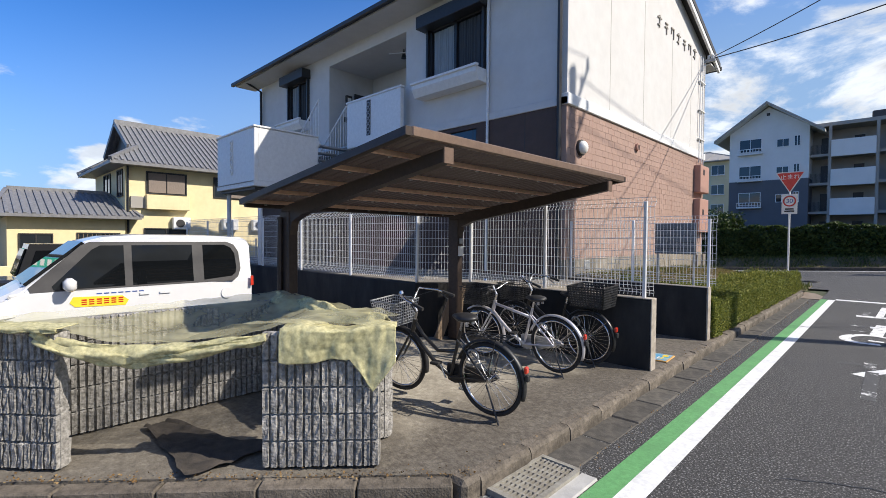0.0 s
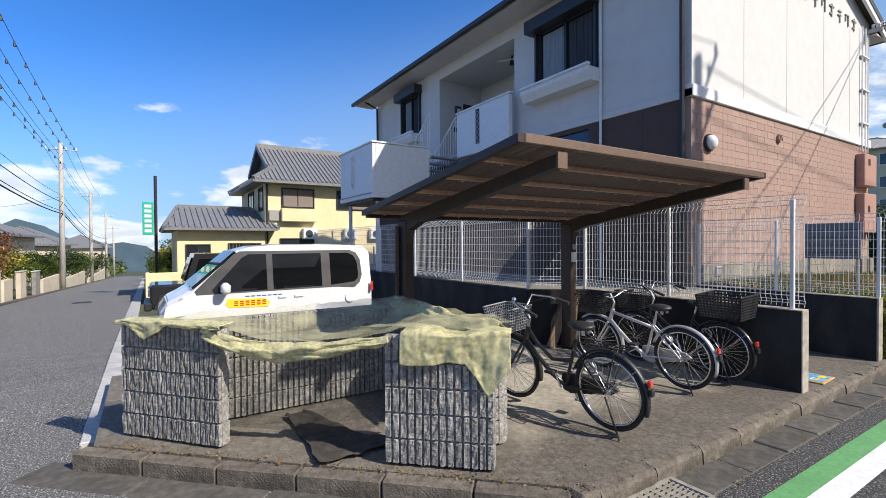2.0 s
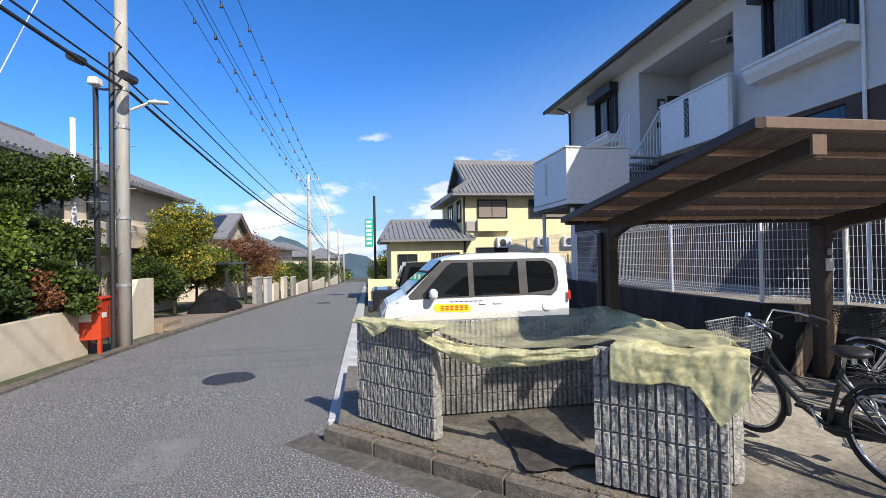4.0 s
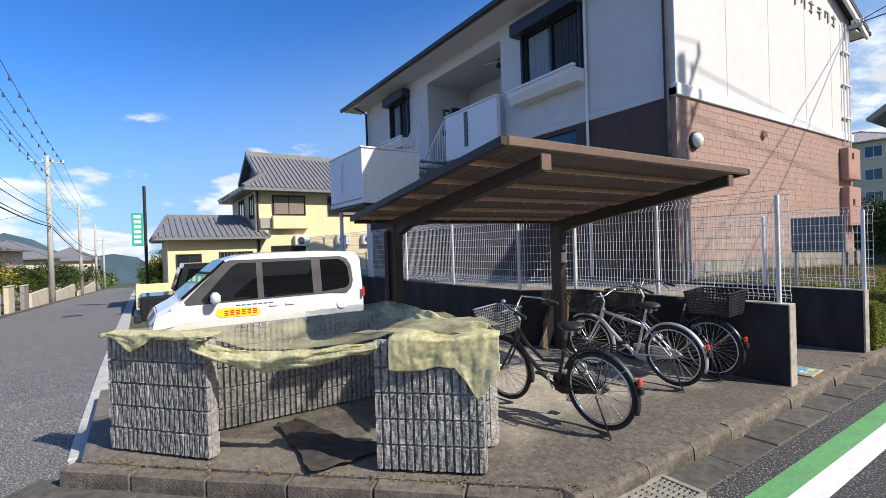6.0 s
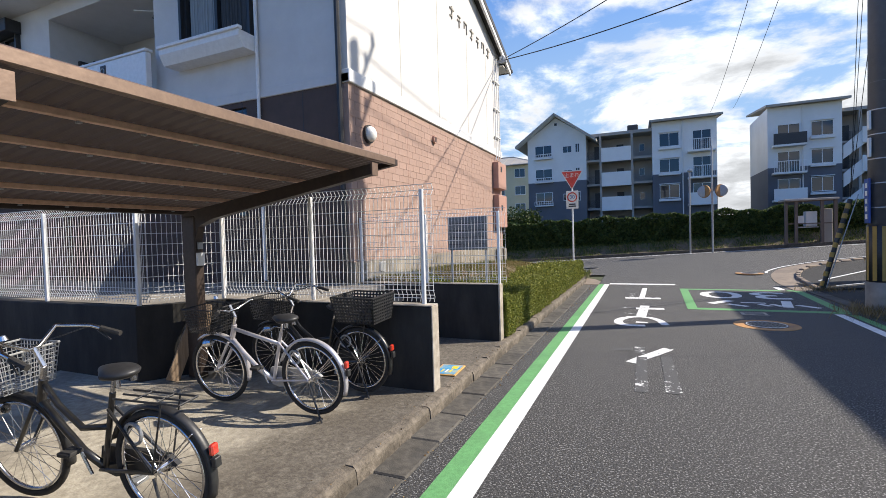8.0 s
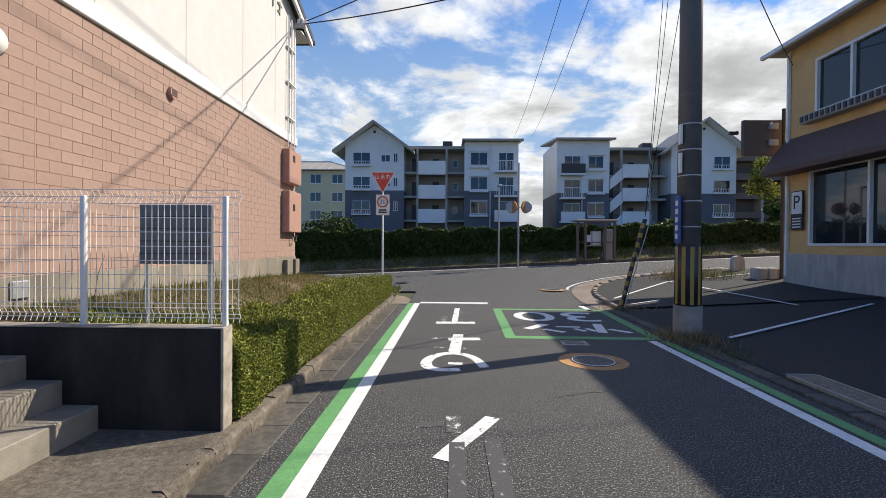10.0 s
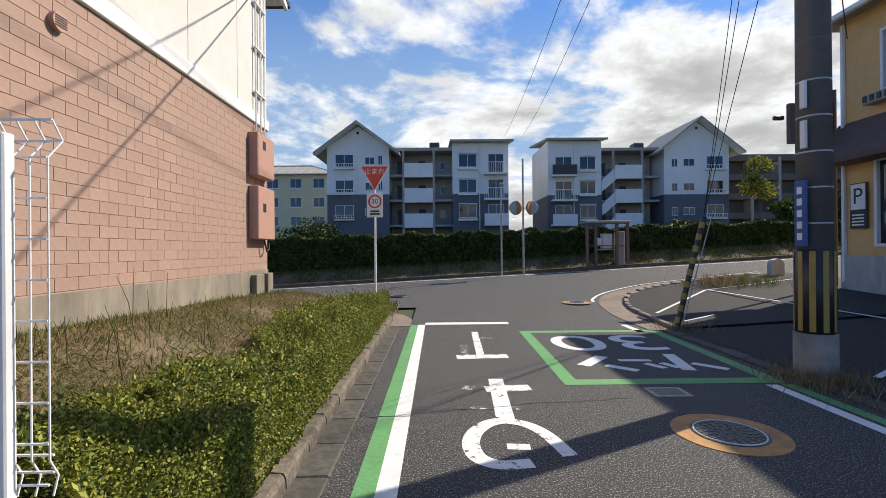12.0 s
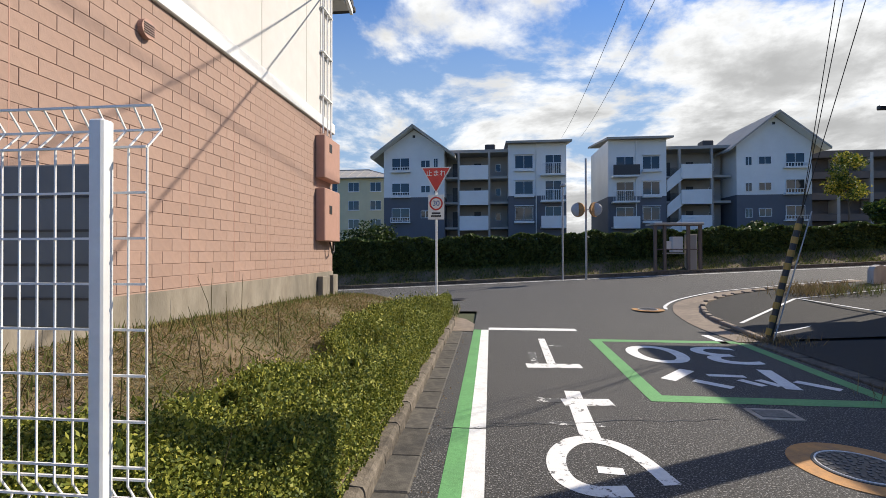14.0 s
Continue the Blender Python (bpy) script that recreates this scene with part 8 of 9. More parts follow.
for x in (-0.38, 0.38):
    tf = part("transformer", tb([(x, -0.32, 10.0), (x, -0.32, 10.9)], 0.27, 16), STEEL, up, "grey can transformer", True)
    part("bushing", tb([(x, -0.32, 10.9), (x, -0.32, 11.12)], 0.04, 8), LAMP_WHITE, tf)
part("transformer_arm", bx(-0.7, 0.7, -0.2, -0.1, 9.9, 9.98), STEEL, up)
part("riser_pipe", tb([(0.19, 0.12, 0.1), (0.17, 0.1, 8.0)], 0.03, 8), DARK_METAL, up)

stay = thing("guy_guard", "leaning guy wire with a black and yellow guard", "guy guard", (4.08, 16.6, gz(4.08, 16.6)))
d = Vector((0.62, 0.0, 2.35))
part("guard", tb([(0, 0, -0.1), d * 0.5, d], 0.055, 10), DARK_METAL, stay)
for k in range(9):
    u = 0.06 + 0.105 * k
    part("stripe", tb([d * u, d * (u + 0.045) + Vector((0, 0, 0.02))], 0.058, 10), bpy.data.materials["stripe_yellow"], stay)
part("rod", tb([(0.06, -0.1, 0), d * 1.05 + Vector((0.1, -0.1, 0))], 0.012, 6), STEEL, stay)
for k, (tx, tz) in enumerate(((-0.1, 11.2), (0.0, 10.0), (0.15, 7.9))):
    wire((4.7, 16.6, gz(4.08, 16.6) + 2.4), (3.95 + tx, 12.95, tz), 0.0, 0.007, name="guy_wire", label="steel guy wire stretched to the pole")

wire((-4.25, 16.8, 7.55), (3.85, 12.9, 9.1), 0.2, 0.014)
wire((-4.25, 16.8, 7.5), (3.85, 12.9, 7.2), 0.2, 0.016)
wire((3.5, 12.9, 12.5), (6.5, 58, 14.0), 0.9, 0.014)
wire((4.4, 12.9, 12.5), (8.5, 58, 14.0), 0.9, 0.014)
for x in (3.0, 3.5, 4.4, 4.9):
    wire((x, 12.9, 12.5), (x - 1.0, -30, 12.0), 0.9, 0.012)
wire((4.9, 12.9, 11.8), (30, 20, 12.0), 0.5, 0.012)
wire((4.0, 12.9, 9.0), (10.8, 20.0, 7.6), 0.3, 0.014)

ss = thing("stop_sign", "red triangular stop sign above a thirty speed plate", "road sign", (-2.6, 19.9, gz(-2.6, 19.9)), 0)
zb = -gz(-2.6, 19.9)
part("pole", tb([(0, 0, -0.2), (0, 0, 4.0 + zb)], 0.03, 10), WHITE_METAL, ss, "white steel pole")
bm = bmesh.new(); prism(bm, [(-0.42, 4.06 + zb), (0.42, 4.06 + zb), (0, 3.33 + zb)], "y", -0.05, -0.035)
tri = part("stop_plate", bm, LAMP_WHITE, ss, "red stop triangle with a white rim")
bm = bmesh.new(); prism(bm, [(-0.37, 4.03 + zb), (0.37, 4.03 + zb), (0, 3.385 + zb)], "y", -0.058, -0.051)
part("red_face", bm, RED, tri)
text_part("止まれ", 0.19, LAMP_WHITE, tri, pose(0, -0.06, 3.88 + zb, 90, 0, 0), depth=0.002)
plate = part("speed_plate", bx(-0.22, 0.22, -0.05, -0.035, 2.62 + zb, 3.30 + zb, 0.004), LAMP_WHITE, ss, "white plate with a red ring")
part("ring", tb(circle_pts((0, -0.052, 3.06 + zb), 0.165, 28), 0.022, 6, closed=True), RED, plate)
text_part("30", 0.2, BLUE, plate, pose(0, -0.053, 3.06 + zb, 90, 0, 0), depth=0.002)
for k in range(2):
    part("plate_bar", bx(-0.14 + 0.02 * k, 0.14 - 0.02 * k, -0.055, -0.05, 2.69 + 0.075 * k + zb, 2.74 + 0.075 * k + zb), DARK_METAL, plate)

mz = gz(2.8, 27)
mp_ = thing("traffic_mirror", "pair of round traffic mirrors on a grey pole", "traffic mirror", (2.95, 27.6, mz))
part("pole", tb([(0, 0, -0.3), (0, 0, 5.2)], 0.045, 10), STEEL, mp_)
for s in (-1, 1):
    c = Vector((s * 0.31, -0.06, 3.0))
    rim = part("rim", tb([c, c + Vector((s * 0.05, -0.05, 0))], 0.31, 28), RUST_ORANGE, mp_, "orange mirror housing")
    bm = bmesh.new(); bmesh.ops.create_uvsphere(bm, u_segments=24, v_segments=12, radius=0.28, matrix=Matrix.Translation(c + Vector((s * 0.06, -0.06, 0))) @ Matrix.Diagonal((1, 0.10, 1, 1)))
    part("mirror", bm, STEEL, rim, smooth=True)
    part("bracket", tb([(0, 0, 3.0), c], 0.02, 6), STEEL, mp_)
sp = thing("street_lamp", "thin grey lamp pole by the hedge", "lamp pole", (2.0, 27.8, gz(2.0, 27.8)))
part("pole", tb([(0, 0, -0.2), (0, 0, 4.2)], 0.04, 8), STEEL, sp)
part("head", bx(-0.1, 0.1, -0.3, 0.0, 4.05, 4.15, 0.02), STEEL, sp)

bz = gz(7, 28.9)
booth = thing("telephone_booth", "glazed grey-framed booth with a white apparatus inside", "booth", (7.08, 29.0, bz + 0.05))
for x in (-0.95, -0.55, 0.45, 0.95):
    part("post", bx(x - 0.06, x + 0.06, -0.45, -0.33, 0, 2.1), APT_BROWN, booth)
part("roof", bx(-1.05, 1.05, -0.55, 0.6, 2.1, 2.2, 0.02), APT_GREY, booth)
part("base", bx(-1.0, 1.0, -0.5, 0.5, 0, 0.05), CONCRETE, booth)
part("apparatus", bx(-0.1, 0.35, -0.1, 0.3, 0.9, 1.6, 0.02), LAMP_WHITE, booth)
part("shelf", bx(-0.4, 0.4, -0.1, 0.35, 0.82, 0.88), STEEL, booth)
part("notice", bx(-0.45, -0.2, -0.2, -0.17, 1.0, 1.4), LAMP_WHITE, booth)
part("cabinet", bx(0.55, 0.9, -0.2, 0.3, 0.06, 1.7, 0.02), APT_GREY, booth)
for z in (0.06, 1.0, 2.05):
    part("rail", bx(-0.95, 0.95, -0.42, -0.36, z, z + 0.05), APT_BROWN, booth)


# ---- hedges ----
rng = np.random.default_rng(11)
def hedge_width(y):
    """The planting is wide and low at the near end, then a clipped band that rounds off at the corner."""
    w = 1.02 + 0.16 * np.sin(y * 0.9 + 1.0) + 0.07 * np.sin(y * 3.7)
    w = np.where(y < 10.4, w + 0.32 * (10.4 - y), w)
    return w * np.clip((18.1 - y) / 1.1, 0.25, 1) ** 0.5


def hedge_height(x, y, u):
    h = 0.50 + 0.05 * np.sin(y * 1.9 + 0.7) + 0.04 * np.sin(y * 4.7 + x * 6) + 0.05 * np.sin(x * 5 + y)
    return h * np.clip(1.12 - 0.75 * u ** 1.3, 0.12, 1.0)


def lawn_np(x, y):
    k = np.clip((-1.9 - x) / 2.5, 0, 1); k = k * k * (3 - 2 * k)
    top = 1.0 - 0.03 * np.maximum(0.0, y - 11)
    e = np.clip((y - 16) / 3, 0, 1); e = e * e * (3 - 2 * e)
    return 0.24 + (top - 0.24) * k - 0.10 * e


lowh = thing("low_hedge", "clipped low box hedge with yellow-green leaves along the kerb", "hedge", (-2.4, 13, 0.25))
N = 460000
y = 8.44 + rng.random(N) ** 1.25 * 9.6
u = rng.random(N)
x = -2.06 - u * hedge_width(y) - 0.04 * np.sin(y * 3) + 0.03 * rng.normal(size=N)
base = lawn_np(x, y)
ht = hedge_height(x, y, u)
# bare gaps where the dark core shows
gap = np.sin(x * 4.1 + 1.3) * np.sin(y * 2.7 + 0.4) + 0.5 * np.sin(x * 9 + y * 7)
z = base + ht * (1 - 0.50 * rng.random(N) ** 2.0) - np.where(gap > 0.75, 0.20, 0.0) + 0.035 * rng.normal(size=N) * (rng.random(N) < 0.3)
side = rng.random(N) < 0.26
x = np.where(side, -2.03 - 0.12 * rng.random(N) + 0.05 * np.sin(y * 6) * rng.random(N), x)
z = np.where(side, 0.17 + rng.random(N) * (lawn_np(x, y) + ht * 0 + hedge_height(x, y, 0.05) - 0.17), z)
end = rng.random(N) < 0.05
y = np.where(end, 8.40 + 0.12 * rng.random(N), y)
o = leaves("foliage", np.stack([x + 2.4, y - 13, z - 0.25], 1), 0.0205, LEAF_LOW, lowh, 5, wide=0.42)
o["kind"] = "stuff"
# solid dark core: the shade inside the hedge is put into its colour
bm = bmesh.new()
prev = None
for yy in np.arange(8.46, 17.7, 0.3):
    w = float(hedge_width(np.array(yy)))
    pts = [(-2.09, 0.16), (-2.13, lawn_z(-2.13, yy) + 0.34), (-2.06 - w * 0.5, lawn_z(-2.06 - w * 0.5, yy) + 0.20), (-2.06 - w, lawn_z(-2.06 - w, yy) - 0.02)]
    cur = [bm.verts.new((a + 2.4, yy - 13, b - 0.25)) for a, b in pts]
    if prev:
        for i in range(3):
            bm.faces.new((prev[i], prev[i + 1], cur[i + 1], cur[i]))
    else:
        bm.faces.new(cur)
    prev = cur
part("shade_core", bm, surf("hedge_shade", (0.035, 0.035, 0.015), (0.02, 0.02, 0.01), 20, 0.95, 0.5, 60), lowh)
# upright shoots: short stems set with small leaves
N = 420
ys = 8.5 + rng.random(N) * 9; us = rng.random(N) * 0.8; xs = -2.1 - us * hedge_width(ys)
hs = 0.05 + 0.13 * rng.random(N) ** 2
tops = lawn_np(xs, ys) + hedge_height(xs, ys, us)
P_ = np.concatenate([np.stack([xs + 0.02 * rng.normal(size=N) + 2.4, ys + 0.02 * rng.normal(size=N) - 13, tops + hs * k / 5 - 0.25], 1) for k in range(6)])
leaves("shoot_layer", P_, 0.034, LEAF_LOW, lowh, 6, long=1.2, up=(0, 0, 0.6), wide=0.35)["kind"] = "stuff"

weed = thing("tall_weeds", "tall thin weed stalks standing in the lawn and hedge", "weeds", (-3.0, 10.5, 0.6), kind="stuff")
N = 34
bm = bmesh.new()
for k in range(N):
    wx, wy = -2.3 - 1.9 * random.random(), 8.6 + 4.8 * random.random()
    wz = lawn_z(wx, wy)
    hgt = random.uniform(0.30, 0.62); dx, dy = random.uniform(-0.12, 0.12), random.uniform(-0.12, 0.12)
    tube(bm, [(wx + 3.0, wy - 10.5, wz - 0.6), (wx + dx * 0.4 + 3.0, wy + dy * 0.4 - 10.5, wz + hgt * 0.6 - 0.6), (wx + dx + 3.0, wy + dy - 10.5, wz + hgt - 0.6)], 0.005, 5, 0.002)
part("stalks", bm, surf("weed_stalk", (0.10, 0.075, 0.03), (0.06, 0.06, 0.02), 20, 0.9, 0.2, 60), weed)["kind"] = "stuff"
ys = 8.5 + rng.random(1100) ** 1.4 * 5; xs = -2.4 - rng.random(1100) * 1.6
leaves("weed_leaves", np.stack([xs + 3.0, ys - 10.5, lawn_np(xs, ys) + 0.03 + 0.12 * rng.random(1100) ** 2 - 0.6], 1), 0.07, GRASS, weed, 19, long=1.9, up=(0, 0, 0.5), wide=0.09)["kind"] = "stuff"

gr = thing("lawn_grass", "dry straw-coloured and green grass blades", "grass", (-3.4, 13, 0.6), kind="stuff")
def blades(n, x0, x1, y0, y1, size, mtl, seed, zf, lng=2.6, thin=False):
    r = np.random.default_rng(seed)
    X = x0 + r.random(n) * (x1 - x0); Y = y0 + r.random(n) * (y1 - y0)
    keep = np.sin(X * 3.1 + seed) * np.sin(Y * 2.3) + r.random(n) * 1.6 > 0.35
    X, Y = X[keep], Y[keep]
    Z = np.array([zf(a, b) for a, b in zip(X, Y)]) + size * 0.4
    return X, Y, Z


for n, size, mtl, seed, lng in ((62000, 0.040, STRAW, 3, 1.5), (17000, 0.046, GRASS, 4, 1.5), (900, 0.075, GRASS, 7, 1.8)):
    X, Y, Z = blades(n, -4.5, -2.6, 8.45, 18.6, size, mtl, seed, lawn_z)
    leaves("blades", np.stack([X + 3.4, Y - 13, Z - 0.6], 1), size, mtl, gr, seed, long=lng, up=(0, 0, 0.2 if size < 0.055 else 0.9), wide=0.075)["kind"] = "stuff"
X, Y, Z = blades(900, -4.5, -4.1, 8.6, 17.4, 0.10, GRASS, 9, lawn_z)
leaves("blades", np.stack([X + 3.4, Y - 13, Z - 0.6], 1), 0.08, GRASS, gr, 12, long=1.5, up=(0, 0, 1.2), wide=0.06)["kind"] = "stuff"
X, Y, Z = blades(5000, -14, -1.95, 18.6, 20.3, 0.12, GRASS, 10, lambda a, b: gz(a, b) + 0.1)
leaves("blades", np.stack([X + 3.4, Y - 13, Z - 0.6], 1), 0.12, GRASS, gr, 13, long=1.8, up=(0, 0, 1.2), wide=0.10)["kind"] = "stuff"

bm = bmesh.new()
bgrid = [[bm.verts.new((-60 + 2 * i, 28.62 + 0.4 * j, gz(-60 + 2 * i, 28.62 + 0.4 * j) + 0.62 * smooth01(j / 4) + random.uniform(-0.02, 0.02))) for j in range(6)] for i in range(61)]
for i in range(60):
    for j in range(5):
        bm.faces.new((bgrid[i][j], bgrid[i + 1][j], bgrid[i + 1][j + 1], bgrid[i][j + 1]))
tagged(part("verge", bm, SOIL, smooth=True), "sloping grass bank below the tall hedge", "verge", kind="structure")


def bank_z(a, b):
    return gz(a, b) + 0.62 * smooth01((b - 28.62) / 1.6)


bank = thing("bank_grass", "mown grass bank below the tall hedge", "grass", (0, 29.3, 0.6), kind="stuff")
X, Y, Z = blades(46000, -30, 34, 28.65, 30.4, 0.10, GRASS, 21, bank_z)
leaves("blades", np.stack([X, Y - 29.3, Z - 0.6], 1), 0.11, GRASS, bank, 22, long=1.3, up=(0, 0, 0.7), wide=0.15)["kind"] = "stuff"
weeds = thing("roadside_weeds", "dry weeds round the pole and guy wire", "weeds", (4.0, 13, 0.0), kind="stuff")
for cx, cy, n, s, mtl, sd in ((3.75, 12.6, 500, 0.20, STRAW, 31), (4.1, 16.4, 350, 0.16, STRAW, 32), (8.3, 21.8, 500, 0.35, STRAW, 33), (3.9, 11.6, 200, 0.12, GRASS, 34), (9.2, 21.6, 300, 0.3, GRASS, 35)):
    r = np.random.default_rng(sd)
    X = cx + r.normal(size=n) * 0.28 * (1 + (cx > 6)); Y = cy + r.normal(size=n) * 0.3
    Z = np.array([gz(a, b) for a, b in zip(X, Y)]) + s * 0.5
    leaves("stalks", np.stack([X - 4, Y - 13, Z], 1), s * 0.8, mtl, weeds, sd, long=1.6, up=(0, 0, 0.8), wide=0.03)["kind"] = "stuff"

tall = thing("tall_hedge", "tall clipped dark green hedge behind the cross street", "hedge", (0, 30.9, 1.0))
N = 110000
x = -34 + rng.random(N) * 70
zt = 2.55 + 0.025 * x + 0.08 * np.sin(x * 2.1) + 0.06 * np.sin(x * 5.3)
zb_ = np.array([gz(a, 30.2) for a in x]) + 0.6
v = rng.random(N)
face = rng.random(N) < 0.8
z = np.where(face, zb_ + (zt - zb_) * v, zt - 0.1 * rng.random(N))
yy = np.where(face, 30.25 + 0.22 * rng.random(N) ** 2 + 0.08 * np.sin(x * 3 + z * 4), 30.25 + 1.3 * rng.random(N))
leaves("foliage", np.stack([x, yy - 30.9, z - 1.0], 1), 0.13, LEAF_HEDGE, tall, 41)["kind"] = "stuff"
# dark core again, painted for the shade behind the leaves
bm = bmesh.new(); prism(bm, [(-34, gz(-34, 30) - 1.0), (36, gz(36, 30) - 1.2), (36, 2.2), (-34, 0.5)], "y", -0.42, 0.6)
part("shade_core", bm, bpy.data.materials["hedge_shade"], tall)
for i, (a, b_, h, r_, ms) in enumerate([(36.3, 60, 8.3, 1.8, [LEAF_MID, LEAF_YELLOW]), (13.5, 34, 1.9, 1.3, [LEAF_DARK]), (24, 39, 2.6, 1.2, [LEAF_DARK, LEAF_MID]), (-11, 44, 2.2, 2.2, [LEAF_DARK]), (-20, 42, 2.6, 2.4, [LEAF_DARK]), (28, 40, 3, 2, [LEAF_DARK]), (33, 36, 3, 2, [LEAF_MID])]):
    tree("leafy tree behind the tall hedge", gl(a, b_), h, r_, ms, 70 + i, 4200, 0.08, 0.2)


# ---- apartment blocks across the street ----
def block_of_flats(label, x, y, zg, segs, group):
    """segs: per segment a dict with x0, x1 and its kind. z levels are shared."""
    t = thing("apartment_block", label, "apartment block", (x, y, zg), group=group)
    LV = [4.45, 7.35, 10.25]      # floors above the street, lowest first
    for s in segs:
        a, b = s["x0"] - x, s["x1"] - x
        if s["kind"] == "gable":
            ze, zp = s["ze"] - zg, s["zp"] - zg
            mid = (a + b) / 2
            bm = bmesh.new(); box(bm, a, b, 0, 9, -2, 8.05 - zg); part("base_wall", bm, APT_BLUE, t, "slate blue lower wall")
            bm = bmesh.new(); prism(bm, [(a, 8.05 - zg), (b, 8.05 - zg), (b, ze), (mid, zp - 0.15), (a, ze)], "y", 0.0, 9); part("upper_wall", bm, APT_WHITE, t, "white upper wall")
            for d0, d1 in ((a - 1.3, mid), (b + 1.3, mid)):
                k = (zp - ze) / (mid - a)
                z0 = ze - 1.3 * k
                bm = bmesh.new(); prism(bm, [(d0, z0), (d1, zp), (d1, zp + 0.22), (d0, z0 + 0.22)], "y", -1.2, 9.5)
                part("roof_slope", bm, APT_GREY, t)
                bm = bmesh.new(); prism(bm, [(d0, z0 - 0.03), (d1, zp - 0.03), (d1, zp + 0.0), (d0, z0 + 0.0)], "y", -1.15, -0.02)
                part("soffit", bm, APT_WHITE, t)
            part("vent", bx(mid - 0.15, mid + 0.15, -0.03, 0, zp - 1.1, zp - 0.8), DARK_METAL, t)
            for i, f in enumerate(LV):
                f2 = f - zg
                wins = [(0.14, 0.42, 1.0, 2.3), (0.62, 0.76, 1.25, 2.0), (0.83, 0.89, 1.2, 2.2)] if not s.get("flip") else [(0.12, 0.20, 1.1, 2.0), (0.30, 0.46, 1.2, 2.0), (0.66, 0.9, 0.9, 2.3)]
                for u0, u1, c, d in wins:
                    pane_window(t, "y", 0.0, a + (b - a) * u0, a + (b - a) * u1, f2 + c, f2 + d, -1, WHITE_METAL)
                u0, u1 = (0.12, 0.44) if not s.get("flip") else (0.62, 0.94)
                bal = part("window_balcony", bx(a + (b - a) * u0, a + (b - a) * u1, -0.45, -0.02, f2 + 0.62, f2 + 0.78, 0.02), APT_WHITE, t, "shallow white window balcony")
                for k in range(9):
                    xx = a + (b - a) * (u0 + (u1 - u0) * k / 8)
                    part("bar", bx(xx - 0.02, xx + 0.02, -0.44, -0.40, f2 + 0.78, f2 + 1.2), WHITE_METAL, bal)
                part("rail", bx(a + (b - a) * u0, a + (b - a) * u1, -0.45, -0.39, f2 + 1.2, f2 + 1.26), WHITE_METAL, bal)
        elif s["kind"] == "stair":
            zt = s["zt"] - zg
            bm = bmesh.new(); box(bm, a, b, 3.0, 9, -2, zt); part("recess_wall", bm, APT_GREY, t, "grey recessed stair wall")
            bm = bmesh.new(); box(bm, a, b, 0.4, 9.2, zt, zt + 0.35); part("roof_slab", bm, APT_GREY, t)
            for i, f in enumerate([1.55] + LV):
                f2 = f - zg
                part("landing", bx(a, b, 0.6, 3.0, f2 - 0.1, f2 + 0.15), APT_GREY, t)
                part("balcony_panel", bx(a + 1.7, a + 5.0, 0.2, 0.35, f2 - 0.25, f2 + 1.4, 0.03), APT_WHITE, t, "white solid balcony panel")
                for k in range(16):
                    xx = a + 0.1 + 0.1 * k
                    part("bar", bx(xx - 0.012, xx + 0.012, 0.62, 0.66, f2 + 0.15, f2 + 1.1), DARK_TRIM, t)
                part("door", bx(a + 0.7, a + 1.5, 2.96, 3.0, f2 + 0.15, f2 + 2.1), DARK_METAL, t)
                part("door", bx(a + 3.3, a + 4.1, 2.96, 3.0, f2 + 0.15, f2 + 2.1), DARK_METAL, t)
                pane_window(t, "y", 3.0, a + 5.9, a + 6.4, f2 + 1.1, f2 + 1.9, -1, WHITE_METAL, 0)
            if s.get("flights"):
                for f in LV:
                    f2 = f - zg
                    bm = bmesh.new(); prism(bm, [(a + 0.2, f2 - 1.75), (a + 2.0, f2 - 0.25), (a + 2.0, f2 + 1.3), (a + 0.2, f2 - 0.35)], "y", 0.36, 0.5)
                    part("flight_parapet", bm, APT_WHITE, t, "white sloping stair parapet")
            for xx in (a + 1.6, a + 5.1):
                part("column", bx(xx - 0.12, xx + 0.12, 0.4, 0.7, -2, zt), APT_GREY, t)
            part("vent_hood", bx(a + 4.6, a + 5.8, 1.5, 3.0, zt + 0.35, zt + 1.2, 0.1), DARK_TRIM, t)
        else:
            zt = s["zt"] - zg
            bm = bmesh.new(); box(bm, a, b, 0, 9, -2, 8.05 - zg); part("base_wall", bm, APT_BLUE, t, "slate blue lower wall")
            bm = bmesh.new(); box(bm, a, b, 0, 9, 8.05 - zg, zt); part("upper_wall", bm, APT_WHITE, t, "white upper wall")
            bm = bmesh.new(); prism(bm, [(-0.9, zt - 0.05), (9.6, zt + 1.2), (9.6, zt + 1.4), (-0.9, zt + 0.18)], "x", a - 0.3, b + 0.5); part("roof_slab", bm, APT_GREY, t)
            for i, f in enumerate(LV):
                f2 = f - zg
                uw, ub = ((0.12, 0.42), (0.55, 0.97)) if not s.get("flip") else ((0.6, 0.88), (0.05, 0.5))
                pane_window(t, "y", 0.0, a + (b - a) * uw[0], a + (b - a) * uw[1], f2 + 0.9, f2 + 2.3, -1, WHITE_METAL)
                part("window_box", bx(a + (b - a) * uw[0] - 0.15, a + (b - a) * uw[1] + 0.15, -0.4, -0.02, f2 + 0.5, f2 + 0.75, 0.02), APT_WHITE, t)
                part("hood", bx(a + (b - a) * uw[0] - 0.1, a + (b - a) * uw[1] + 0.1, -0.25, -0.02, f2 + 2.42, f2 + 2.5), APT_WHITE, t)
                x0_, x1_ = a + (b - a) * ub[0], a + (b - a) * ub[1]
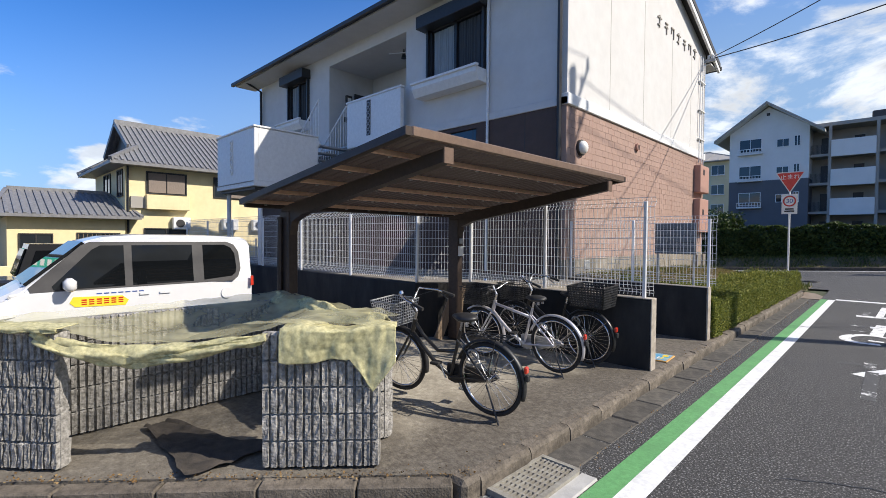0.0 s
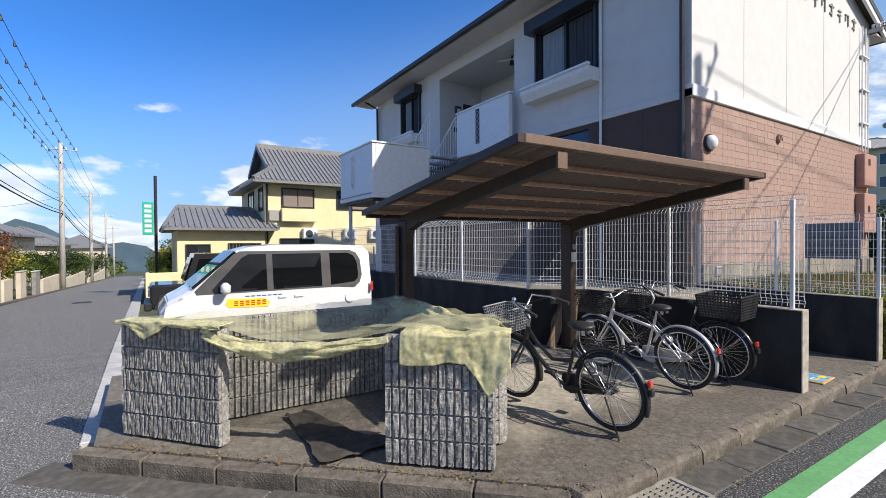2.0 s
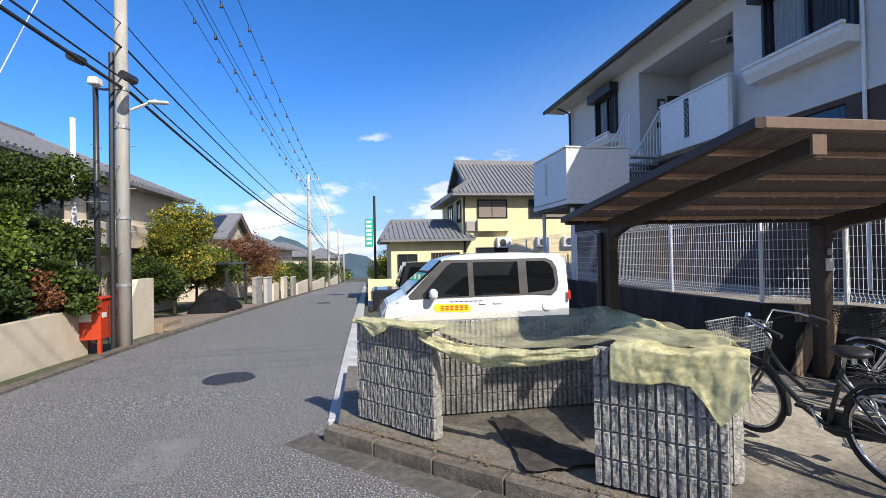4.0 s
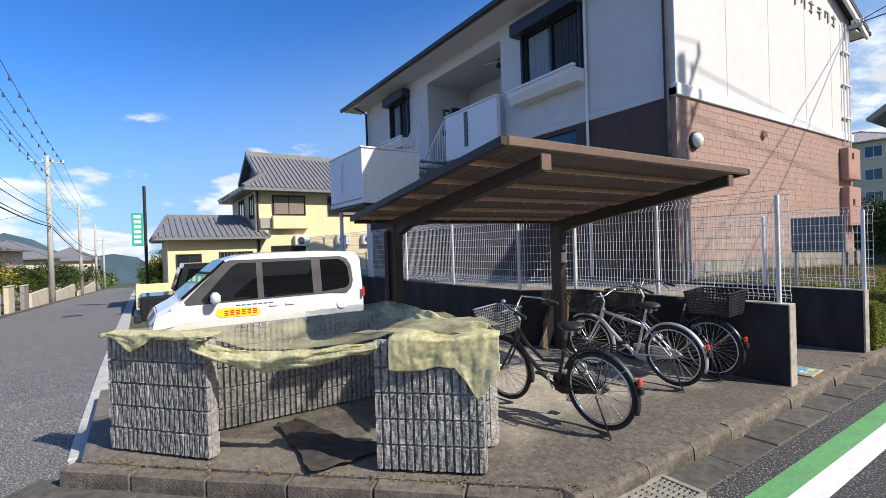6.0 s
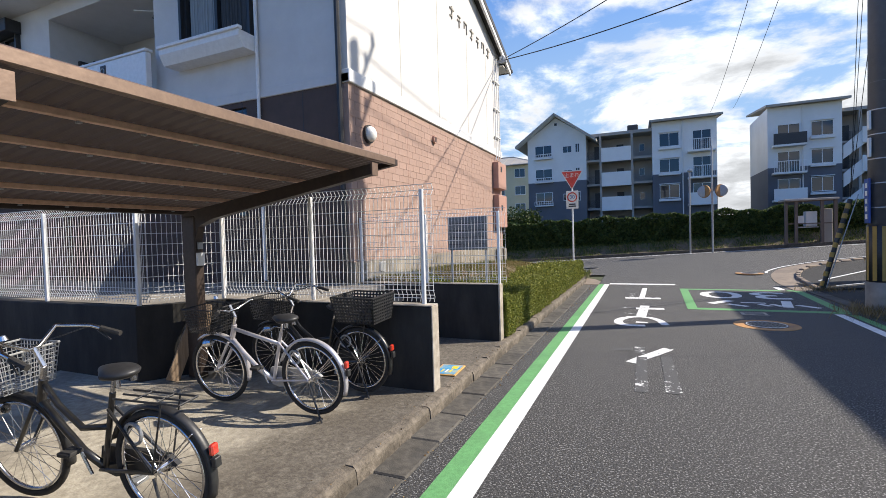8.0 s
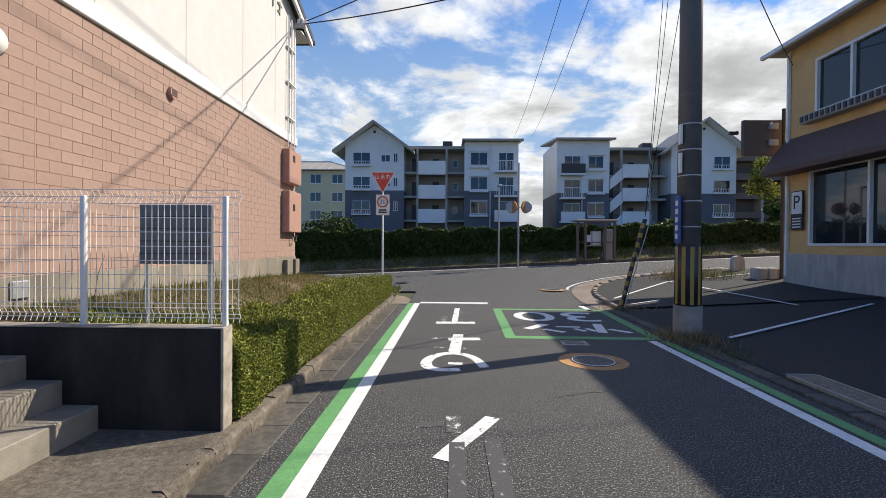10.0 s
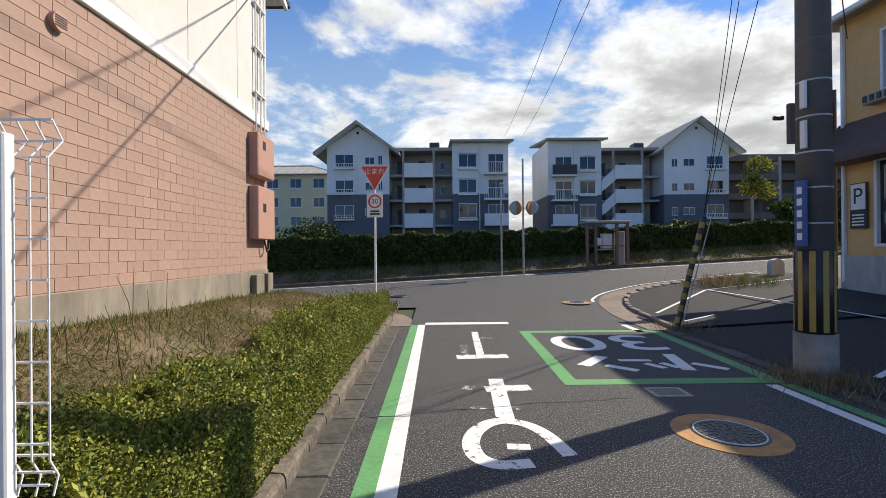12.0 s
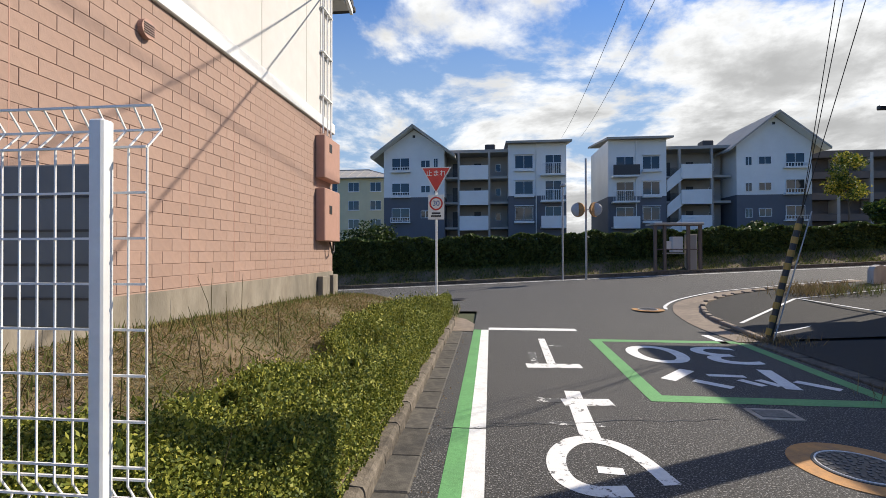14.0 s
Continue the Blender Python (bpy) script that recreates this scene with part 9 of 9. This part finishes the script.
                pane_window(t, "y", 0.0, x0_ + 0.6, x1_ - 0.4, f2 + 0.15, f2 + 2.3, -1, WHITE_METAL)
                bal = part("balcony", bx(x0_, x1_, -1.1, -0.02, f2 - 0.12, f2 + 0.1, 0.02), APT_WHITE, t, "projecting balcony")
                if i == 0 or (s.get("flip") and i == 2):
                    part("panel", bx(x0_, x1_, -1.1, -1.02, f2 + 0.1, f2 + 1.25), APT_WHITE if i == 0 else DARK_TRIM, bal)
                else:
                    for k in range(14):
                        xx = x0_ + 0.03 + (x1_ - x0_ - 0.06) * k / 13
                        part("bar", bx(xx - 0.015, xx + 0.015, -1.1, -1.06, f2 + 0.1, f2 + 1.2), WHITE_METAL, bal)
                    part("rail", bx(x0_, x1_, -1.12, -1.05, f2 + 1.2, f2 + 1.26), WHITE_METAL, bal)
            part("downpipe", tb([(a + (b - a) * 0.48, -0.08, -1), (a + (b - a) * 0.48, -0.08, zt)], 0.06, 6), APT_WHITE, t)
    return t


block_of_flats("four-storey white and slate blue apartment block with a gabled end", -3, 60, gz(-3, 60), [
    {"kind": "gable", "x0": -13.4, "x1": -6.35, "ze": 13.4, "zp": 16.0}, {"kind": "stair", "x0": -6.35, "x1": 0.9, "zt": 13.1}, {"kind": "flat", "x0": 0.9, "x1": 7.3, "zt": 13.9}], "apartment blocks")
block_of_flats("four-storey white and slate blue apartment block with open stairs", 22, 62, gz(22, 62), [
    {"kind": "flat", "x0": 12.3, "x1": 18.7, "zt": 14.5, "flip": True}, {"kind": "stair", "x0": 18.7, "x1": 25.9, "zt": 13.4, "flights": True}, {"kind": "gable", "x0": 26.2, "x1": 34.0, "ze": 13.8, "zp": 16.9, "flip": True}], "apartment blocks")
cb = thing("apartment_block", "pale cream apartment block with a low hip roof", "apartment block", (-22, 76, gz(-22, 76)), group="apartment blocks")
cz = gz(-22, 76)
part("wall", bx(-12, 6, 0, 9, -2, 13.0 - cz), APT_CREAM, cb)
hip_tiles(cb, -12.8, 6.8, -0.8, 9.8, 13.0 - cz, 15.0 - cz, "x", mtl=APT_GREY, pitch=1.5)
for f in (4.5, 7.3, 10.1):
    for k in range(5):
        pane_window(cb, "y", 0.0, -10.8 + 3.4 * k, -9.2 + 3.4 * k, f - cz + 0.9, f - cz + 2.2, -1, WHITE_METAL, 1, True)
bb_ = thing("apartment_block", "long dark brown apartment block with deep balconies", "apartment block", (54, 76, gz(54, 76)), group="apartment blocks")
bz_ = gz(54, 76)
part("wall", bx(-12, 22, 1.5, 10, -2, 15.2 - bz_), APT_BROWN, bb_)
for f in (3.0, 5.9, 8.8, 11.7, 14.6):
    part("gallery", bx(-12.2, 22, -0.2, 1.48, f - bz_ + 0.0, f - bz_ + 0.95), APT_BROWN, bb_)
for k in range(9):
    part("column", bx(-12.2 + 4.2 * k, -11.8 + 4.2 * k, -0.25, 1.48, -2, 15.2 - bz_), APT_GREY, bb_)

# ---- ochre shop ----
shop = thing("shop_building", "two-storey ochre rendered shop with a brown awning", "shop", (10.8, 20.2, 0.65))


def so(name, x0, x1, y0, y1, z0, z1, mtl, label="", bevel=0.0, parent=None):
    bm = bx(x0 - 10.8, x1 - 10.8, y0 - 20.2, y1 - 20.2, z0 - 0.65, z1 - 0.65, bevel)
    return part(name, bm, mtl, parent or shop, label)


bm = bmesh.new()
wall_cells(bm, 11.0, 20.2, 0.1, 8.2, [(12.0, 14.4, 1.7, 4.05), (15.0, 19.2, 1.7, 4.05), (13.0, 14.6, 5.75, 7.2), (16.4, 19.0, 5.75, 7.4)], lambda m, a, b, c, d: box(m, 10.8 - 10.8, 11.0 - 10.8, a - 20.2, b - 20.2, c - 0.65, d - 0.65))
part("front_wall", bm, ORANGE, shop, "ochre rendered wall")
so("side_wall", 11.0, 19, 20.0, 20.2, 0.1, 8.2, ORANGE)
so("side_wall", 11.0, 19, 11.0, 11.2, 0.1, 8.2, ORANGE)
so("rear_wall", 18.8, 19, 11.2, 20.0, 0.1, 8.2, ORANGE)
so("plinth", 10.74, 10.8, 11.0, 20.22, 0.1, 1.45, POLE_CONC, "pale plinth", 0.01)
so("ceiling_slab", 11.0, 18.8, 11.2, 20.0, 4.6, 4.8, APT_GREY)
for a, b, c, d in ((12.0, 14.4, 1.7, 4.05), (15.0, 19.2, 1.7, 4.05), (13.0, 14.6, 5.75, 7.2), (16.4, 19.0, 5.75, 7.4)):
    w = so("window", 10.86, 10.9, a, b, c, d, GLASS, "shop window in a pale frame")
    for q in ((a, a + 0.08, c, d), (b - 0.08, b, c, d), (a + 0.08, b - 0.08, c, c + 0.08), (a + 0.08, b - 0.08, d - 0.08, d), ((a + b) / 2 - 0.04, (a + b) / 2 + 0.04, c + 0.08, d - 0.08)):
        so("frame", 10.76, 10.86, *q[:2], *q[2:], LAMP_WHITE, parent=w)
for a, b in ((12.8, 14.8), (16.2, 19.2)):
    so("flower_sill", 10.45, 10.8, a, b, 5.45, 5.70, APT_GREY, "moulded sill balcony", 0.02)
    for k in range(int((b - a) / 0.2)):
        so("baluster", 10.42, 10.45, a + 0.05 + 0.2 * k, a + 0.15 + 0.2 * k, 5.50, 5.66, DARK_TRIM)
bm = bmesh.new(); prism(bm, [(10.02 - 10.8, 4.0 - 0.65), (10.0 - 10.8, 4.15 - 0.65), (10.79 - 10.8, 5.2 - 0.65), (10.79 - 10.8, 4.0 - 0.65)], "y", 11.5 - 20.2, 20.3 - 20.2)
part("awning", bm, AWNING, shop, "brown sloping awning")
bm = bmesh.new()
for s in (0,):
    prism(bm, [(10.3 - 10.8, 8.1 - 0.65), (19.5 - 10.8, 8.1 - 0.65), (15 - 10.8, 9.2 - 0.65)], "y", 10.5 - 20.2, 20.7 - 20.2)
part("roof", bm, APT_GREY, shop)
so("eaves_gutter", 10.18, 10.32, 10.5, 20.7, 8.0, 8.14, WHITE_METAL, "", 0.02)
so("downpipe", 10.70, 10.78, 20.05, 20.13, 0.7, 8.0, WHITE_METAL)
bd = so("parking_sign", 10.70, 10.74, 19.35, 19.85, 2.2, 3.45, DARK_METAL, "black and white parking sign board")
so("white_panel", 10.69, 10.70, 19.38, 19.82, 2.72, 3.42, LAMP_WHITE, parent=bd)
for k in range(4):
    so("sign_bar", 10.688, 10.70, 19.42, 19.78, 2.28 + 0.09 * k, 2.32 + 0.09 * k, LAMP_WHITE, parent=bd)
text_part("P", 0.62, DARK_METAL, bd, pose(10.685 - 10.8, 19.6 - 20.2, 3.07 - 0.65, 90, 0, -90), depth=0.002)
pole_s = thing("shop_sign", "dark blank shop sign box with floodlights on a post", "shop sign", (10.95, 20.75, gz(10.95, 20.75)))
part("post", tb([(0.1, 0, -0.2), (0.1, 0, 5.9)], 0.06, 8), DARK_METAL, pole_s)
part("board", bx(-1.3, 0.0, -0.08, 0.08, 4.3, 5.5, 0.02), APT_BROWN, pole_s)
for z in (4.6, 5.15):
    part("floodlight", bx(-0.5, -0.2, -0.22, -0.1, z, z + 0.22, 0.02), STEEL, pole_s)
part("camera", bx(-1.75, -1.45, -0.08, 0.04, 5.0, 5.12, 0.02), DARK_METAL, pole_s)
lw = thing("car_park_wall", "low stone edging of the car park", "low wall", (10.3, 21.0, gz(10.3, 21.0)))
for k, (a, b) in enumerate(((-0.05, 0.34), (0.37, 0.75))):
    part("stone", bx(a, b, -0.2, 0.2, -0.1, 0.45, 0.04), POLE_CONC, lw)
bs = thing("boundary_stone", "small rounded pale boundary stone", "stone", (10.9, 23.0, gz(10.9, 23.0) + 0.05))
bm = bmesh.new(); prism(bm, [(-0.22, -0.1), (0.22, -0.1), (0.22, 0.4), (0.16, 0.52), (0, 0.58), (-0.16, 0.52), (-0.22, 0.4)], "y", -0.12, 0.12)
part("stone", bm, POLE_CONC, bs)

# the far end of the old street: more roofs and trees
for i, (x, y, w_, d_, ze_, zr_) in enumerate(((-128, -16, 12, 9, 2.4, 5.0), (-140, 6, 10, 9, 1.5, 3.6), (-158, -24, 14, 8, 0.5, 3.2), (-150, -34, 12, 10, 2.0, 4.6), (-170, 16, 14, 10, 0.0, 2.8), (-112, 14, 10, 9, 0.8, 3.2))):
    house("small tiled house at the far end of the street", x, x + w_, y, y + d_, gz(x, y), ze_ - 1.2, zr_ - 1.2, (BEIGE, CREAM, BEIGE)[i % 3], "y", [("x", 1, y + 2, y + 4, ze_ - 3.6, ze_ - 2.2)])
belt = thing("far_trees", "distant belt of dark green trees", "trees", (-150, 0, gz(-150, 0)), kind="stuff")
r = np.random.default_rng(77)
n = 16000
X = -45 + r.random(n) * 90
Y = -70 + 150 * r.random(n)
H = 2.0 + 1.6 * np.sin(Y * 0.33 + 1.0) * np.sin(Y * 0.11) + 1.4 * np.sin(Y * 0.9 + X * 0.2)
keep = np.abs(Y + 2.5) > 3.0
Z = np.array([gz(a - 150, b) for a, b in zip(X, Y)]) - gz(-150, 0) + (0.2 + H) * r.random(n) ** 0.6
leaves("foliage", np.stack([X, Y, Z], 1)[keep], 0.75, LEAF_MID, belt, 78)["kind"] = "stuff"

# litter along the kerb and the foot of the block piers
litter = thing("fallen_leaves", "dry brown leaves and grit along the kerb", "leaves", (-2.5, 4, 0.15), kind="stuff")
r = np.random.default_rng(91)
n = 500
s_ = r.random(n)
X1_ = -4.55 + s_ * 2.6 - 0.06 * np.abs(r.normal(size=n)); Y1_ = -0.33 + s_ * 2.78 + 0.06 * np.abs(r.normal(size=n))
X2_ = -1.93 - 0.10 * np.abs(r.normal(size=n)); Y2_ = 2.6 + 5.6 * r.random(n)
X3_ = -1.70 + 0.07 * np.abs(r.normal(size=n)); Y3_ = 3.2 + 14 * r.random(n)
P_ = np.concatenate([np.stack([X1_, Y1_, np.full(n, 0.158)], 1), np.stack([X2_, Y2_, np.full(n, 0.157)], 1)[:60], np.stack([X3_, Y3_, np.full(n, 0.022)], 1)[:260]])
leaves("leaf_layer", P_ - np.array([-2.5, 4, 0.15]), 0.016, LEAF_DRY, litter, 92, flat=0.9)["kind"] = "stuff"

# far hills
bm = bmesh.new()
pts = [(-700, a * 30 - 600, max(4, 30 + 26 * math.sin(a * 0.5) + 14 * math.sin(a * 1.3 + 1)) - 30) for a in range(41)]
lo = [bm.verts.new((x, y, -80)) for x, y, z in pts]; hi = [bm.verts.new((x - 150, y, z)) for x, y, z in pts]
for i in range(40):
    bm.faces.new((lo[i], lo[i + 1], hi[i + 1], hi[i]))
tagged(part("backdrop", bm, HILL, smooth=True), "distant wooded hills, blue haze put into their colour", "hills", kind="structure")

# ---- brick tiles of the gable wall, course by course ----
CH, CL = 0.1345, 0.30
bmm = bx(-0.008, 0.006, -CL / 2 + 0.0025, CL / 2 - 0.0025, -CH / 2 + 0.0025, CH / 2 - 0.0025, 0.002)
BT = bpy.data.meshes.new("brick")
bmm.to_mesh(BT); bmm.free()
BT.materials.append(TILE_BRICK)
rest = bmesh.new()
for r in range(22):
    z = 1.335 + CH * (r + 0.5)
    off = CL / 2 if r % 2 else 0.0
    for k in range(30):
        y = Y0 + 0.02 + CL / 2 + off + CL * k
        if y + CL / 2 > Y1:
            continue
        if 9.6 < y < 13.6:
            o = new("brick", BT)
            o.parent = low
            o.matrix_basis = pose(random.uniform(-0.0015, 0.0015) - 0.005, y - Y0, z)
        else:
            box(rest, -0.013, 0.001, y - CL / 2 + 0.0025 - Y0, y + CL / 2 - 0.0025 - Y0, z - CH / 2 + 0.0025, z + CH / 2 - 0.0025)
part("brick_rest", rest, TILE_BRICK, low)["kind"] = "stuff"
